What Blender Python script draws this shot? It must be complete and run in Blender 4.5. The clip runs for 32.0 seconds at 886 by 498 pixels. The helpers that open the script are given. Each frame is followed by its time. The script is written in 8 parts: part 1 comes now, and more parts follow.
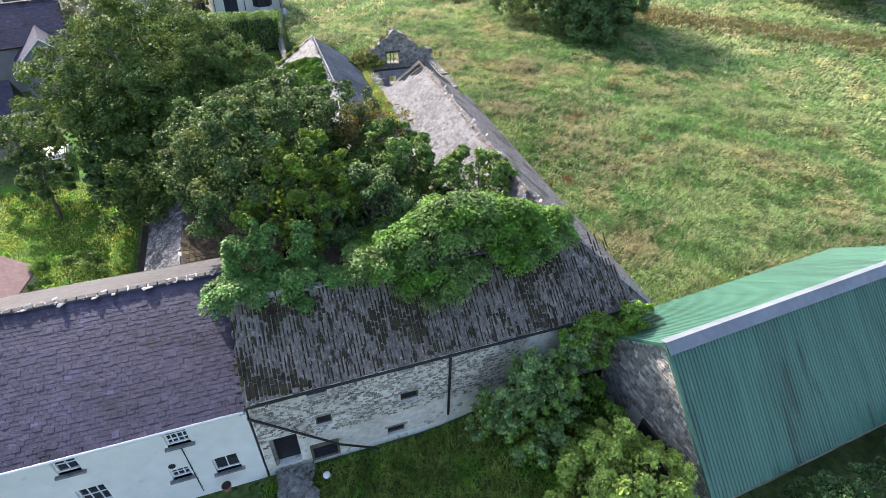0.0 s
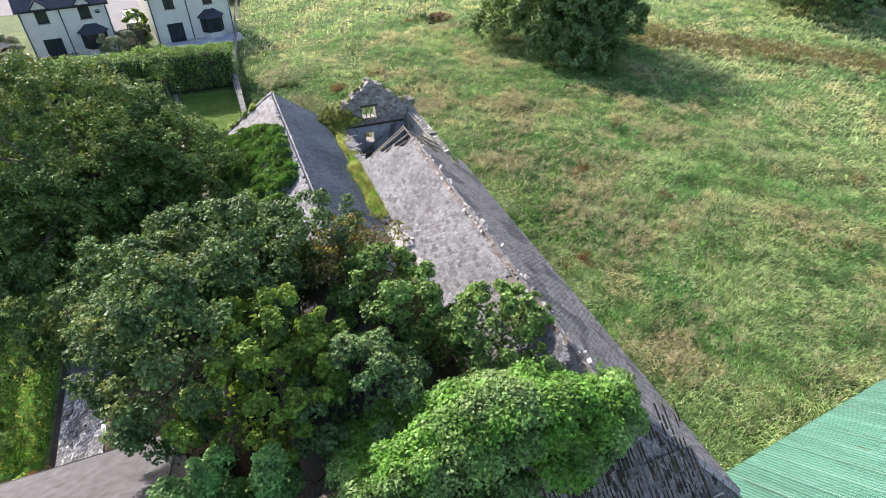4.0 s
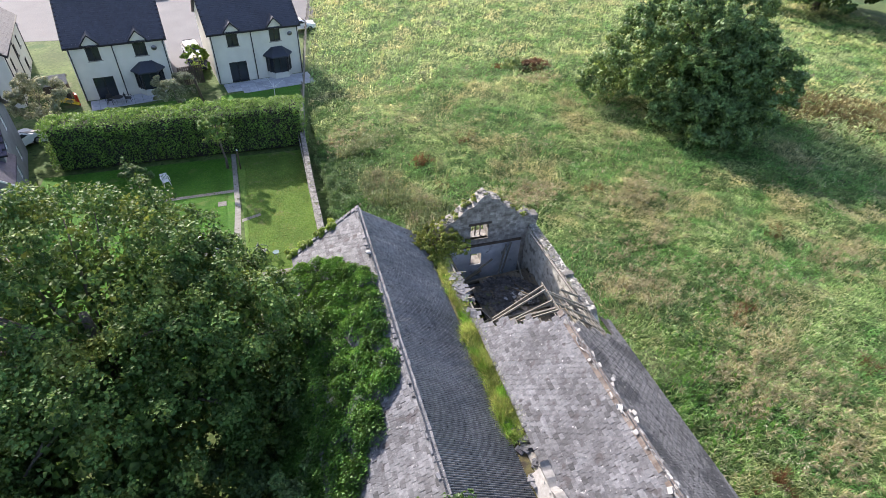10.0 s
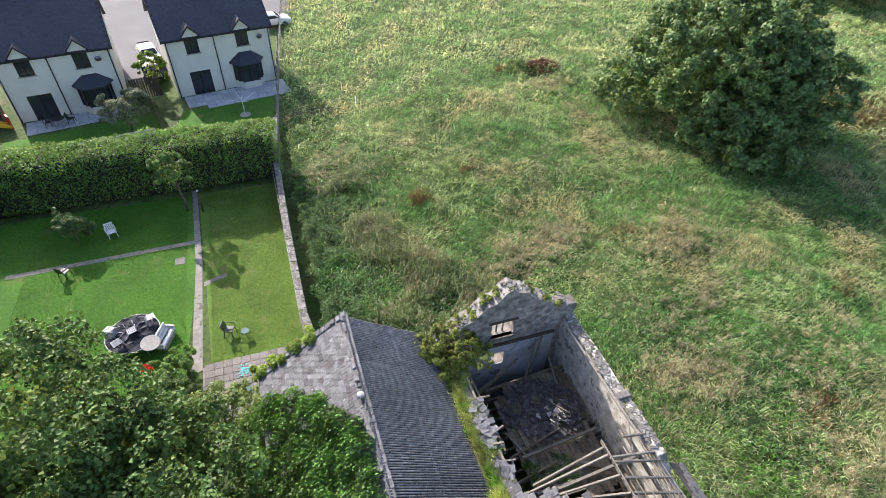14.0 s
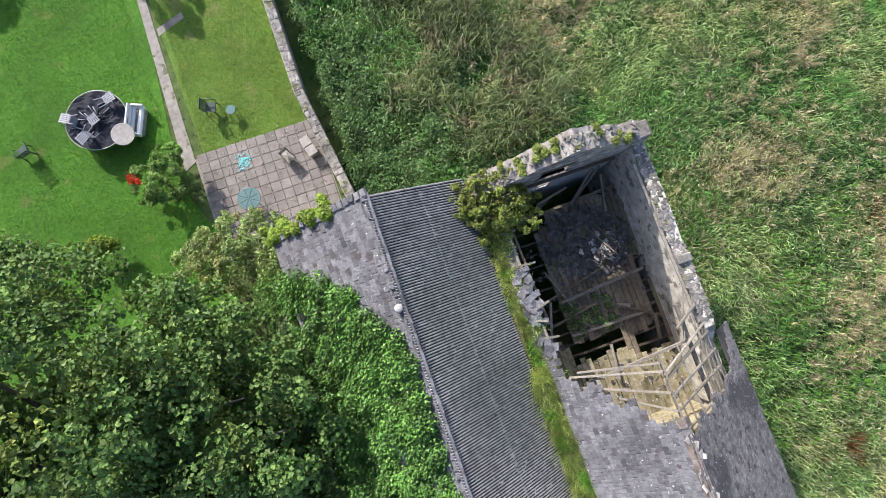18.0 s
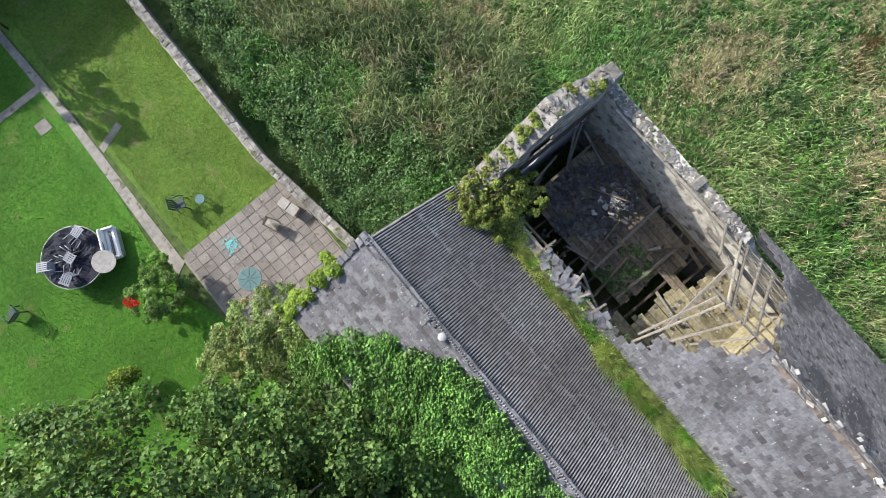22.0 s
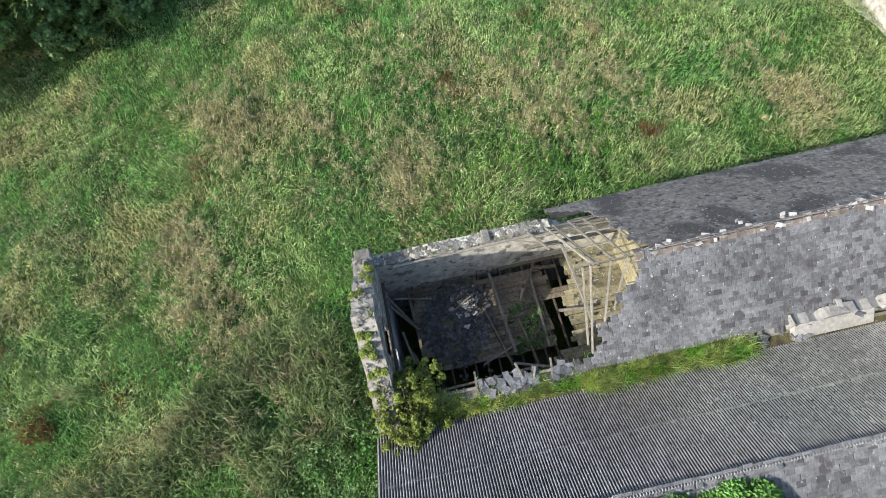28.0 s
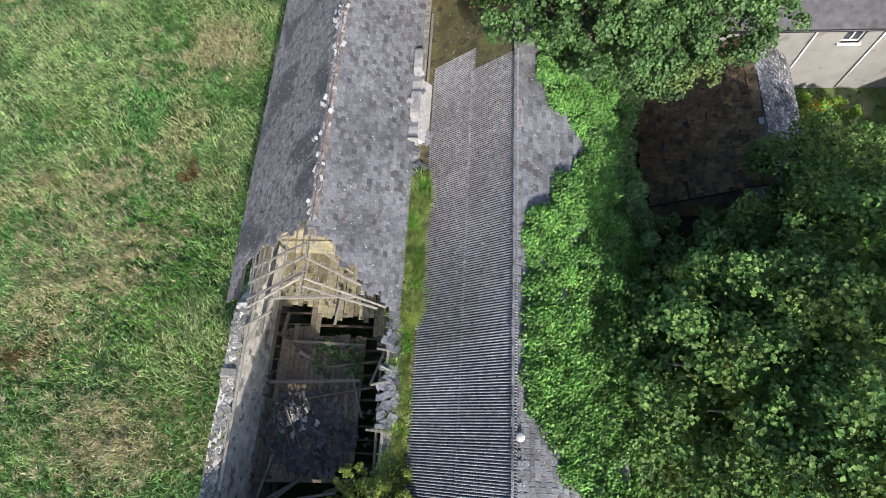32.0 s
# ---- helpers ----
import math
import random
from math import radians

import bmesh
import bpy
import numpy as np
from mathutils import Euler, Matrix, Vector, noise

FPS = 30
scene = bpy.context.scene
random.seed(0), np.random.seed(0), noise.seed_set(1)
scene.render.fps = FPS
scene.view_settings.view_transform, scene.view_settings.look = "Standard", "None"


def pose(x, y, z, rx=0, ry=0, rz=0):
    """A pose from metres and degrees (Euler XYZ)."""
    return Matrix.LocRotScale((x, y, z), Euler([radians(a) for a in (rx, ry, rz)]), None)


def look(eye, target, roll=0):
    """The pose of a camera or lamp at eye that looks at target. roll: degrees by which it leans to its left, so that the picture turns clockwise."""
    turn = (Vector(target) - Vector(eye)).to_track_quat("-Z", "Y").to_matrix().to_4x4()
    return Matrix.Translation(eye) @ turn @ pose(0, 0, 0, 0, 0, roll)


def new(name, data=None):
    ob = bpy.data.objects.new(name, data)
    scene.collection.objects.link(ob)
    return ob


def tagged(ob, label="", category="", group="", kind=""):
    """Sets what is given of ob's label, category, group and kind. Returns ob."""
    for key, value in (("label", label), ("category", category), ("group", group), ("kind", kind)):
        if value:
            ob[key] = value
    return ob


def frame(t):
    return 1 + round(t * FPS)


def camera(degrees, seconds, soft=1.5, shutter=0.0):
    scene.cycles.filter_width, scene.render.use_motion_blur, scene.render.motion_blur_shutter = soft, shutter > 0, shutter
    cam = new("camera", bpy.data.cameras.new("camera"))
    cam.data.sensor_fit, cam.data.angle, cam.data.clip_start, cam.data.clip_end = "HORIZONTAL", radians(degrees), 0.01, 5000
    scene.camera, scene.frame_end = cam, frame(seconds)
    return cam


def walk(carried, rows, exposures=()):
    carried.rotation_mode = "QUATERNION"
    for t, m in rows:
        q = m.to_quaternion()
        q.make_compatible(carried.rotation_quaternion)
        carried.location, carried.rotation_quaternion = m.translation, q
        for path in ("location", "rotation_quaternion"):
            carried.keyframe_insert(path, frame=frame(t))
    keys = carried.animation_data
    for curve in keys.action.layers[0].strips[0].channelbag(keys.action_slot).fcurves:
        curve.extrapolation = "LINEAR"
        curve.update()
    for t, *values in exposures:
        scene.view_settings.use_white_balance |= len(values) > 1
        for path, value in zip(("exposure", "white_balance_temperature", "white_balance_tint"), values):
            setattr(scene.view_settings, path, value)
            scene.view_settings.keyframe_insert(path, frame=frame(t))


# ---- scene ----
cam = camera(78.7, 32.0, soft=0.45)
METRES, EYE, TILT, LEAN, TURN = 44.44, 22.0, 0.0, 0.0, -20.0
ROWS = [
    (0.0, 0.0, 0.0, 0.0, 1.09, -39.34, -1.33),
    (0.5, -0.0006, 0.0195, 0.0015, 1.83, -39.31, -1.44),
    (1.0, -0.0045, 0.0429, 0.0041, 1.58, -39.3, -1.48),
    (1.5, -0.0099, 0.0686, 0.0059, 1.49, -39.25, -1.56),
    (2.0, -0.0155, 0.095, 0.0081, 0.57, -39.17, -1.53),
    (2.5, -0.0205, 0.1211, 0.0101, -0.89, -39.46, -1.5),
    (3.0, -0.0254, 0.1493, 0.0127, -2.05, -39.99, -1.47),
    (3.5, -0.0303, 0.1786, 0.0161, -2.81, -39.92, -1.47),
    (5.5, -0.0537, 0.2829, 0.0257, -0.29, -39.84, -1.85),
    (6.0, -0.0613, 0.3049, 0.0272, 1.26, -39.83, -1.95),
    (6.5, -0.0708, 0.3262, 0.0271, 2.4, -39.81, -2.05),
    (7.0, -0.0813, 0.3488, 0.0265, 3.8, -39.86, -2.18),
    (7.5, -0.0921, 0.373, 0.0249, 5.25, -39.88, -2.27),
    (8.0, -0.1026, 0.3979, 0.0248, 6.19, -39.89, -2.34),
    (8.5, -0.1137, 0.4229, 0.0261, 5.32, -39.82, -2.3),
    (9.0, -0.1222, 0.4455, 0.0277, 4.6, -39.79, -2.28),
    (9.5, -0.1302, 0.4678, 0.0288, 3.68, -39.71, -2.19),
    (10.0, -0.1361, 0.4885, 0.0286, 2.93, -39.65, -2.14),
    (10.5, -0.1412, 0.5083, 0.0283, 2.37, -39.59, -2.11),
    (11.0, -0.1467, 0.5289, 0.0279, 2.02, -39.55, -2.1),
    (11.5, -0.1515, 0.5505, 0.0268, 1.87, -39.53, -2.09),
    (12.0, -0.1556, 0.5743, 0.025, 1.6, -39.48, -2.07),
    (12.5, -0.1586, 0.5991, 0.025, 1.37, -39.46, -2.06),
    (13.0, -0.1618, 0.6233, 0.025, 1.31, -39.45, -2.04),
    (13.5, -0.1636, 0.65, 0.0237, 1.3, -39.87, -2.01),
    (15.5, -0.1763, 0.7658, 0.0247, 0.95, -57.11, -2.11),
    (16.0, -0.1805, 0.7943, 0.0247, 0.86, -62.72, -2.12),
    (16.5, -0.1852, 0.8238, 0.0252, 0.78, -68.32, -2.17),
    (17.0, -0.1907, 0.8526, 0.0275, 0.7, -73.96, -2.19),
    (17.5, -0.1958, 0.8798, 0.0314, 0.59, -79.63, -2.11),
    (18.0, -0.2029, 0.8999, 0.0328, 0.48, -84.27, -2.17),
    (18.5, -0.2082, 0.9061, 0.0309, 0.46, -84.28, -2.18),
    (19.0, -0.2125, 0.9074, 0.0282, 0.46, -84.28, -2.18),
    (19.5, -0.216, 0.9084, 0.0263, 0.48, -84.31, -2.16),
    (20.0, -0.2169, 0.9103, 0.0243, 0.62, -84.33, -2.2),
    (20.5, -0.2155, 0.9112, 0.0218, -0.99, -84.24, -2.04),
    (21.0, -0.2141, 0.9116, 0.0194, -4.72, -84.05, -1.68),
    (21.5, -0.2132, 0.9124, 0.0178, -11.06, -83.88, -1.11),
    (22.0, -0.2135, 0.9136, 0.0171, -19.69, -83.74, -0.32),
    (22.5, -0.2148, 0.9134, 0.0171, -28.24, -83.64, 0.54),
    (23.0, -0.2161, 0.9131, 0.0186, -36.43, -83.71, 1.3),
    (23.5, -0.2165, 0.9128, 0.0207, -42.64, -82.26, 1.83),
    (24.0, -0.2159, 0.912, 0.0237, -47.12, -78.29, 2.13),
    (24.5, -0.2151, 0.9115, 0.0268, -50.76, -74.39, 2.37),
    (25.0, -0.2141, 0.9113, 0.0297, -53.66, -70.27, 2.55),
    (25.5, -0.2146, 0.9107, 0.0324, -56.02, -64.4, 2.64),
    (27.5, -0.21, 0.9114, 0.0322, -73.59, -63.61, 3.57),
    (28.0, -0.2111, 0.9128, 0.0324, -81.88, -63.96, 4.08),
    (28.5, -0.2113, 0.9143, 0.032, -94.1, -64.77, 4.72),
    (29.0, -0.21, 0.9161, 0.0305, -106.09, -65.56, 5.12),
    (29.5, -0.2098, 0.9174, 0.0297, -115.09, -66.23, 5.28),
    (30.0, -0.2108, 0.9188, 0.0299, -123.45, -66.88, 5.32),
    (30.5, -0.21, 0.919, 0.0292, -134.11, -67.68, 5.25),
    (31.0, -0.2087, 0.9192, 0.0275, -144.63, -68.26, 5.06),
    (31.5, -0.2076, 0.9177, 0.0262, -153.02, -68.72, 4.9),
    (32.0, -0.2065, 0.9149, 0.0259, -156.9, -68.74, 4.75),
]
walk(cam, [(t, pose(0, 0, EYE, TILT, LEAN, TURN) @ pose(METRES * x, METRES * y, METRES * z, 90 + pitch, roll, yaw)) for t, x, y, z, yaw, pitch, roll in ROWS],
     [(0.0, 1.38, 6500, 17), (3.5, 1.34, 6500, 17), (6.0, 1.35, 6500, 18), (9.0, 1.33, 6500, 18), (12.5, 1.21, 6500, 18), (16.0, 1.23, 6500, 18), (19.0, 1.03, 6400, 16), (24.0, 0.99, 6450, 10), (28.0, 0.94, 6500, 8), (30.0, 0.89, 6400, 10), (32.0, 0.92, 6300, 13)])

# ---- light ----
SUN = Vector((-0.34, 0.94, 0.0)).normalized() * math.cos(radians(29.5)) + Vector((0, 0, math.sin(radians(29.5))))
world = bpy.data.worlds.new("sky")
world.use_nodes = True
scene.world = world
sky = world.node_tree.nodes.new("ShaderNodeTexSky")
sky.sky_type, sky.sun_disc = "NISHITA", False
sky.sun_elevation, sky.sun_rotation = radians(29.5), radians(-20)
sky.air_density, sky.dust_density = 1.0, 2.0
world.node_tree.links.new(sky.outputs[0], world.node_tree.nodes["Background"].inputs[0])
world.node_tree.nodes["Background"].inputs[1].default_value = 0.16
sun = new("sun", bpy.data.lights.new("sun", "SUN"))
sun.data.energy, sun.data.angle, sun.data.color = 4.1, radians(0.6), (1.0, 0.95, 0.86)
sun.matrix_world = look(SUN * 80, (0, 0, 0))
scene.view_settings.exposure = 1.2

rng = np.random.default_rng(7)


# ---- materials ----
def mat(name, cols, scale=5.0, coarse=0.5, amount=0.35, rough=0.85, bump=0.3, bscale=25.0, rnd=0.0, stain=None, metal=0.0, spec=0.35, stretch=None, odd=None):
    """Two scales of noise over world position, piece-by-piece variation and an optional stain (colour, scale, threshold)."""
    m = bpy.data.materials.new(name)
    m.use_nodes = True
    n, l = m.node_tree.nodes, m.node_tree.links
    b = n["Principled BSDF"]
    b.inputs["Roughness"].default_value, b.inputs["Metallic"].default_value = rough, metal
    b.inputs["Specular IOR Level"].default_value = spec
    geo = n.new("ShaderNodeNewGeometry")

    where = geo.outputs["Position"]
    if stretch:
        vm = n.new("ShaderNodeVectorMath")
        vm.operation = "MULTIPLY"
        vm.inputs[1].default_value = stretch
        l.new(where, vm.inputs[0])
        where = vm.outputs["Vector"]

    def noisy(s, detail=5.0):
        t = n.new("ShaderNodeTexNoise")
        t.inputs["Scale"].default_value, t.inputs["Detail"].default_value = s, detail
        l.new(where, t.inputs["Vector"])
        return t.outputs["Fac"]

    ramp = n.new("ShaderNodeValToRGB")
    e = ramp.color_ramp.elements
    while len(e) < len(cols):
        e.new(0.5)
    for i, c in enumerate(cols):
        e[i].position = 0.3 + 0.4 * i / max(1, len(cols) - 1)
        e[i].color = (*c, 1)
    l.new(noisy(scale), ramp.inputs["Fac"])
    out = ramp.outputs["Color"]
    hsv = n.new("ShaderNodeHueSaturation")
    mr = n.new("ShaderNodeMapRange")
    mr.inputs["From Min"].default_value, mr.inputs["From Max"].default_value = 0.25, 0.75
    mr.inputs["To Min"].default_value, mr.inputs["To Max"].default_value = 1 - amount, 1 + amount
    l.new(noisy(coarse, 3.0), mr.inputs["Value"])
    value = mr.outputs["Result"]
    if rnd:
        oi, add, fr, m2, mul = n.new("ShaderNodeObjectInfo"), n.new("ShaderNodeMath"), n.new("ShaderNodeMath"), n.new("ShaderNodeMapRange"), n.new("ShaderNodeMath")
        add.operation, fr.operation, mul.operation = "ADD", "FRACT", "MULTIPLY"
        l.new(oi.outputs["Random"], add.inputs[0])
        l.new(geo.outputs["Random Per Island"], add.inputs[1])
        l.new(add.outputs[0], fr.inputs[0])
        m2.inputs["To Min"].default_value, m2.inputs["To Max"].default_value = 1 - rnd, 1 + rnd
        l.new(fr.outputs[0], m2.inputs["Value"])
        l.new(m2.outputs["Result"], mul.inputs[0])
        l.new(value, mul.inputs[1])
        value = mul.outputs[0]
        if odd:  # a share of the pieces is of a darker kind
            sh, fr2, lt, m3, mul2 = n.new("ShaderNodeMath"), n.new("ShaderNodeMath"), n.new("ShaderNodeMath"), n.new("ShaderNodeMapRange"), n.new("ShaderNodeMath")
            sh.operation, fr2.operation, lt.operation, mul2.operation = "MULTIPLY", "FRACT", "LESS_THAN", "MULTIPLY"
            l.new(add.outputs[0], sh.inputs[0])
            sh.inputs[1].default_value = 7.31
            l.new(sh.outputs[0], fr2.inputs[0])
            l.new(fr2.outputs[0], lt.inputs[0])
            lt.inputs[1].default_value = odd[0]
            m3.inputs["To Min"].default_value, m3.inputs["To Max"].default_value = 1.0, odd[1]
            l.new(lt.outputs[0], m3.inputs["Value"])
            l.new(m3.outputs["Result"], mul2.inputs[0])
            l.new(value, mul2.inputs[1])
            value = mul2.outputs[0]
    l.new(value, hsv.inputs["Value"])
    l.new(out, hsv.inputs["Color"])
    out = hsv.outputs["Color"]
    for colour, s, th in ([] if stain is None else stain if isinstance(stain, list) else [stain]):
        mix, th_n = n.new("ShaderNodeMix"), n.new("ShaderNodeMapRange")
        mix.data_type = "RGBA"
        th_n.inputs["From Min"].default_value, th_n.inputs["From Max"].default_value = th, th + 0.07
        l.new(noisy(s, 8.0), th_n.inputs["Value"])
        l.new(th_n.outputs["Result"], mix.inputs["Factor"])
        l.new(out, mix.inputs["A"])
        mix.inputs["B"].default_value = (*colour, 1)
        out = mix.outputs["Result"]
    l.new(out, b.inputs["Base Color"])
    if bump:
        bn = n.new("ShaderNodeBump")
        bn.inputs["Strength"].default_value, bn.inputs["Distance"].default_value = bump, 0.03
        l.new(noisy(bscale, 6.0), bn.inputs["Height"])
        l.new(bn.outputs["Normal"], b.inputs["Normal"])
    return m


def leafy(name, cols, patch=None, pscale=0.35, pth=0.5, through_light=0.33, fine=1.2, swing=0.36, finer=4.5, swing2=0.34, spec=0.32, rough=0.55, vary=0.6):
    """Leaves: colour differs leaf by leaf and clump by clump, some light passes through; patch: other colours in patches."""
    m = bpy.data.materials.new(name)
    m.use_nodes = True
    n, l = m.node_tree.nodes, m.node_tree.links
    b, o = n["Principled BSDF"], n["Material Output"]
    geo = n.new("ShaderNodeNewGeometry")

    def ramp_of(colours):
        r = n.new("ShaderNodeValToRGB")
        e = r.color_ramp.elements
        while len(e) < len(colours):
            e.new(0.5)
        for i, c in enumerate(colours):
            e[i].position, e[i].color = i / max(1, len(colours) - 1), (*c, 1)
        q = n.new("ShaderNodeMapRange")
        q.inputs["To Min"].default_value, q.inputs["To Max"].default_value = 0.5 - vary / 2, 0.5 + vary / 2
        l.new(geo.outputs["Random Per Island"], q.inputs["Value"])
        l.new(q.outputs["Result"], r.inputs["Fac"])
        return r.outputs["Color"]

    out = ramp_of(cols)
    for colours, s, th in ([] if patch is None else [(patch, pscale, pth)] if isinstance(patch[0][0], float) else patch):
        t, mr, mix = n.new("ShaderNodeTexNoise"), n.new("ShaderNodeMapRange"), n.new("ShaderNodeMix")
        t.inputs["Scale"].default_value, t.inputs["Detail"].default_value = s, 4.0
        l.new(geo.outputs["Position"], t.inputs["Vector"])
        mr.inputs["From Min"].default_value, mr.inputs["From Max"].default_value = th - 0.04, th + 0.06
        l.new(t.outputs["Fac"], mr.inputs["Value"])
        mix.data_type = "RGBA"
        l.new(mr.outputs["Result"], mix.inputs["Factor"])
        l.new(out, mix.inputs["A"])
        l.new(ramp_of(colours), mix.inputs["B"])
        out = mix.outputs["Result"]
    hsv, t, mr = n.new("ShaderNodeHueSaturation"), n.new("ShaderNodeTexNoise"), n.new("ShaderNodeMapRange")
    t.inputs["Scale"].default_value, t.inputs["Detail"].default_value = fine, 3.0
    l.new(geo.outputs["Position"], t.inputs["Vector"])
    mr.inputs["From Min"].default_value, mr.inputs["From Max"].default_value = 0.3, 0.7
    mr.inputs["To Min"].default_value, mr.inputs["To Max"].default_value = 1 - swing, 1 + swing
    l.new(t.outputs["Fac"], mr.inputs["Value"])
    t2, mr2, mul = n.new("ShaderNodeTexNoise"), n.new("ShaderNodeMapRange"), n.new("ShaderNodeMath")
    t2.inputs["Scale"].default_value, t2.inputs["Detail"].default_value = finer, 2.0
    l.new(geo.outputs["Position"], t2.inputs["Vector"])
    mr2.inputs["From Min"].default_value, mr2.inputs["From Max"].default_value = 0.32, 0.68
    mr2.inputs["To Min"].default_value, mr2.inputs["To Max"].default_value = 1 - swing2, 1 + swing2
    l.new(t2.outputs["Fac"], mr2.inputs["Value"])
    mul.operation = "MULTIPLY"
    l.new(mr.outputs["Result"], mul.inputs[0])
    l.new(mr2.outputs["Result"], mul.inputs[1])
    l.new(mul.outputs[0], hsv.inputs["Value"])
    l.new(out, hsv.inputs["Color"])
    b.inputs["Roughness"].default_value, b.inputs["Specular IOR Level"].default_value = rough, spec
    l.new(hsv.outputs["Color"], b.inputs["Base Color"])
    tr, mx = n.new("ShaderNodeBsdfTranslucent"), n.new("ShaderNodeMixShader")
    warm = n.new("ShaderNodeMix")
    warm.data_type, warm.blend_type = "RGBA", "MULTIPLY"
    warm.inputs["Factor"].default_value, warm.inputs["B"].default_value = 1.0, (1.55, 1.2, 0.98, 1)
    l.new(hsv.outputs["Color"], warm.inputs["A"])
    l.new(warm.outputs["Result"], tr.inputs["Color"])
    mx.inputs[0].default_value = through_light
    l.new(b.outputs[0], mx.inputs[1])
    l.new(tr.outputs[0], mx.inputs[2])
    l.new(mx.outputs[0], o.inputs["Surface"])
    return m


M_slate = mat("weathered_slate", [(0.100, 0.102, 0.111), (0.129, 0.131, 0.140), (0.167, 0.169, 0.180)], 9.0, 0.5, 0.28, 0.72, 0.8, 40, 0.30, [((0.403, 0.402, 0.398), 8.0, 0.655), ((0.069, 0.063, 0.066), 2.2, 0.60)], odd=(0.09, 0.6))
M_slate_east = mat("lichened_grey_slate", [(0.087, 0.081, 0.080), (0.133, 0.124, 0.121), (0.200, 0.186, 0.178)], 6.0, 0.35, 0.25, 0.8, 1.0, 22, 0.2, [((0.060, 0.057, 0.057), 0.6, 0.55), ((0.042, 0.040, 0.039), 4.0, 0.59), ((0.283, 0.265, 0.247), 9.0, 0.61)], odd=(0.04, 0.6))
M_slate_dark = mat("purple_slate", [(0.027, 0.025, 0.045), (0.043, 0.039, 0.067), (0.059, 0.053, 0.088)], 3.0, 0.4, 0.25, 0.55, 0.4, 40, 0.09, [((0.103, 0.103, 0.146), 12.0, 0.70), ((0.023, 0.022, 0.035), 0.9, 0.60)], odd=(0.03, 1.5))
M_slate_pale = mat("cement_washed_slate", [(0.052, 0.050, 0.053), (0.071, 0.069, 0.072), (0.089, 0.088, 0.093)], 3.0, 0.4, 0.2, 0.85, 0.5, 18, 0.05, ((0.046, 0.045, 0.044), 1.3, 0.60))
# Broken slate, darker than the weathered roof slates.
M_debris = mat("dark_broken_slate", [(0.035, 0.032, 0.031), (0.066, 0.061, 0.059), (0.121, 0.116, 0.108)], 5.0, 0.7, 0.3, 0.8, 0.4, 30, 0.45, ((0.078, 0.085, 0.038), 2.0, 0.6))
M_slate_new = mat("blue_grey_slate", [(0.030, 0.036, 0.052), (0.042, 0.048, 0.065)], 3.0, 0.4, 0.15, 0.55, 0.15, 30, 0.08)
M_lime = mat("grey_lime_mortar", [(0.257, 0.249, 0.232), (0.378, 0.369, 0.352)], 8, 0.8, 0.25, 0.95, 0.5, 26, 0.3)
M_ridge_red = mat("weathered_clay_ridge", [(0.101, 0.081, 0.069), (0.148, 0.119, 0.101), (0.187, 0.178, 0.166)], 5, 0.8, 0.25, 0.9, 0.5, 26, 0.3, ((0.234, 0.246, 0.248), 8.0, 0.6))
M_deck = mat("roof_boarding", [(0.05, 0.045, 0.04), (0.09, 0.08, 0.07)], 6, 1, 0.2)
M_asb = mat("asbestos_cement_sheet", [(0.149, 0.146, 0.149), (0.211, 0.209, 0.210), (0.279, 0.275, 0.270)], 5.0, 0.4, 0.22, 0.85, 0.3, 60, 0.10, [((0.300, 0.293, 0.286), 16.0, 0.66), ((0.026, 0.026, 0.026), 9.0, 0.64)])
M_asb_moss = mat("mossy_cement_sheet", [(0.110, 0.094, 0.080), (0.178, 0.155, 0.134), (0.269, 0.241, 0.215)], 4.0, 0.5, 0.2, 0.92, 0.7, 30, 0.12, [((0.043, 0.032, 0.020), 1.6, 0.56), ((0.403, 0.374, 0.337), 6.5, 0.60)], stretch=(2.4, 1.1, 1.1))
M_trough = mat("near_black_trough", [(0.022, 0.022, 0.021), (0.041, 0.040, 0.038)], 5, 0.7, 0.3, 0.95, 0.5, 30, 0.3)
M_cushion = mat("dark_brown_moss", [(0.022, 0.017, 0.010), (0.042, 0.033, 0.018), (0.050, 0.048, 0.020)], 4, 0.7, 0.3, 0.97, 0.8, 25, 0.35)
M_moss_roof = mat("moss_covered_roof", [(0.060, 0.048, 0.025), (0.095, 0.082, 0.035), (0.090, 0.095, 0.035)], 2.5, 0.8, 0.35, 0.95, 0.9, 20, 0.1, [((0.045, 0.036, 0.025), 1.6, 0.56), ((0.19, 0.18, 0.15), 7.0, 0.63)])
M_green = mat("green_painted_steel", [(0.040, 0.123, 0.085), (0.052, 0.151, 0.105), (0.062, 0.168, 0.121)], 1.2, 0.25, 0.2, 0.42, 0.08, 10, 0.06, [((0.031, 0.085, 0.058), 0.8, 0.60), ((0.078, 0.179, 0.146), 3.0, 0.64), ((0.056, 0.084, 0.039), 2.0, 0.68)], spec=0.5, stretch=(2.2, 0.25, 0.25))
M_flash = mat("galvanised_flashing", [(0.172, 0.193, 0.214), (0.214, 0.234, 0.254)], 3, 0.6, 0.12, 0.45, 0.05, 20, metal=0.2)
M_rubble = mat("rubble_stone", [(0.148, 0.133, 0.118), (0.252, 0.237, 0.215), (0.340, 0.326, 0.296)], 4, 0.6, 0.25, 0.9, 0.7, 22, 0.35)
M_rubble_dark = mat("lichened_coping_stone", [(0.108, 0.104, 0.090), (0.180, 0.171, 0.153), (0.270, 0.261, 0.234)], 5, 0.8, 0.25, 0.95, 0.8, 22, 0.3, [((0.090, 0.099, 0.041), 2.5, 0.58), ((0.324, 0.315, 0.288), 9.0, 0.64)])
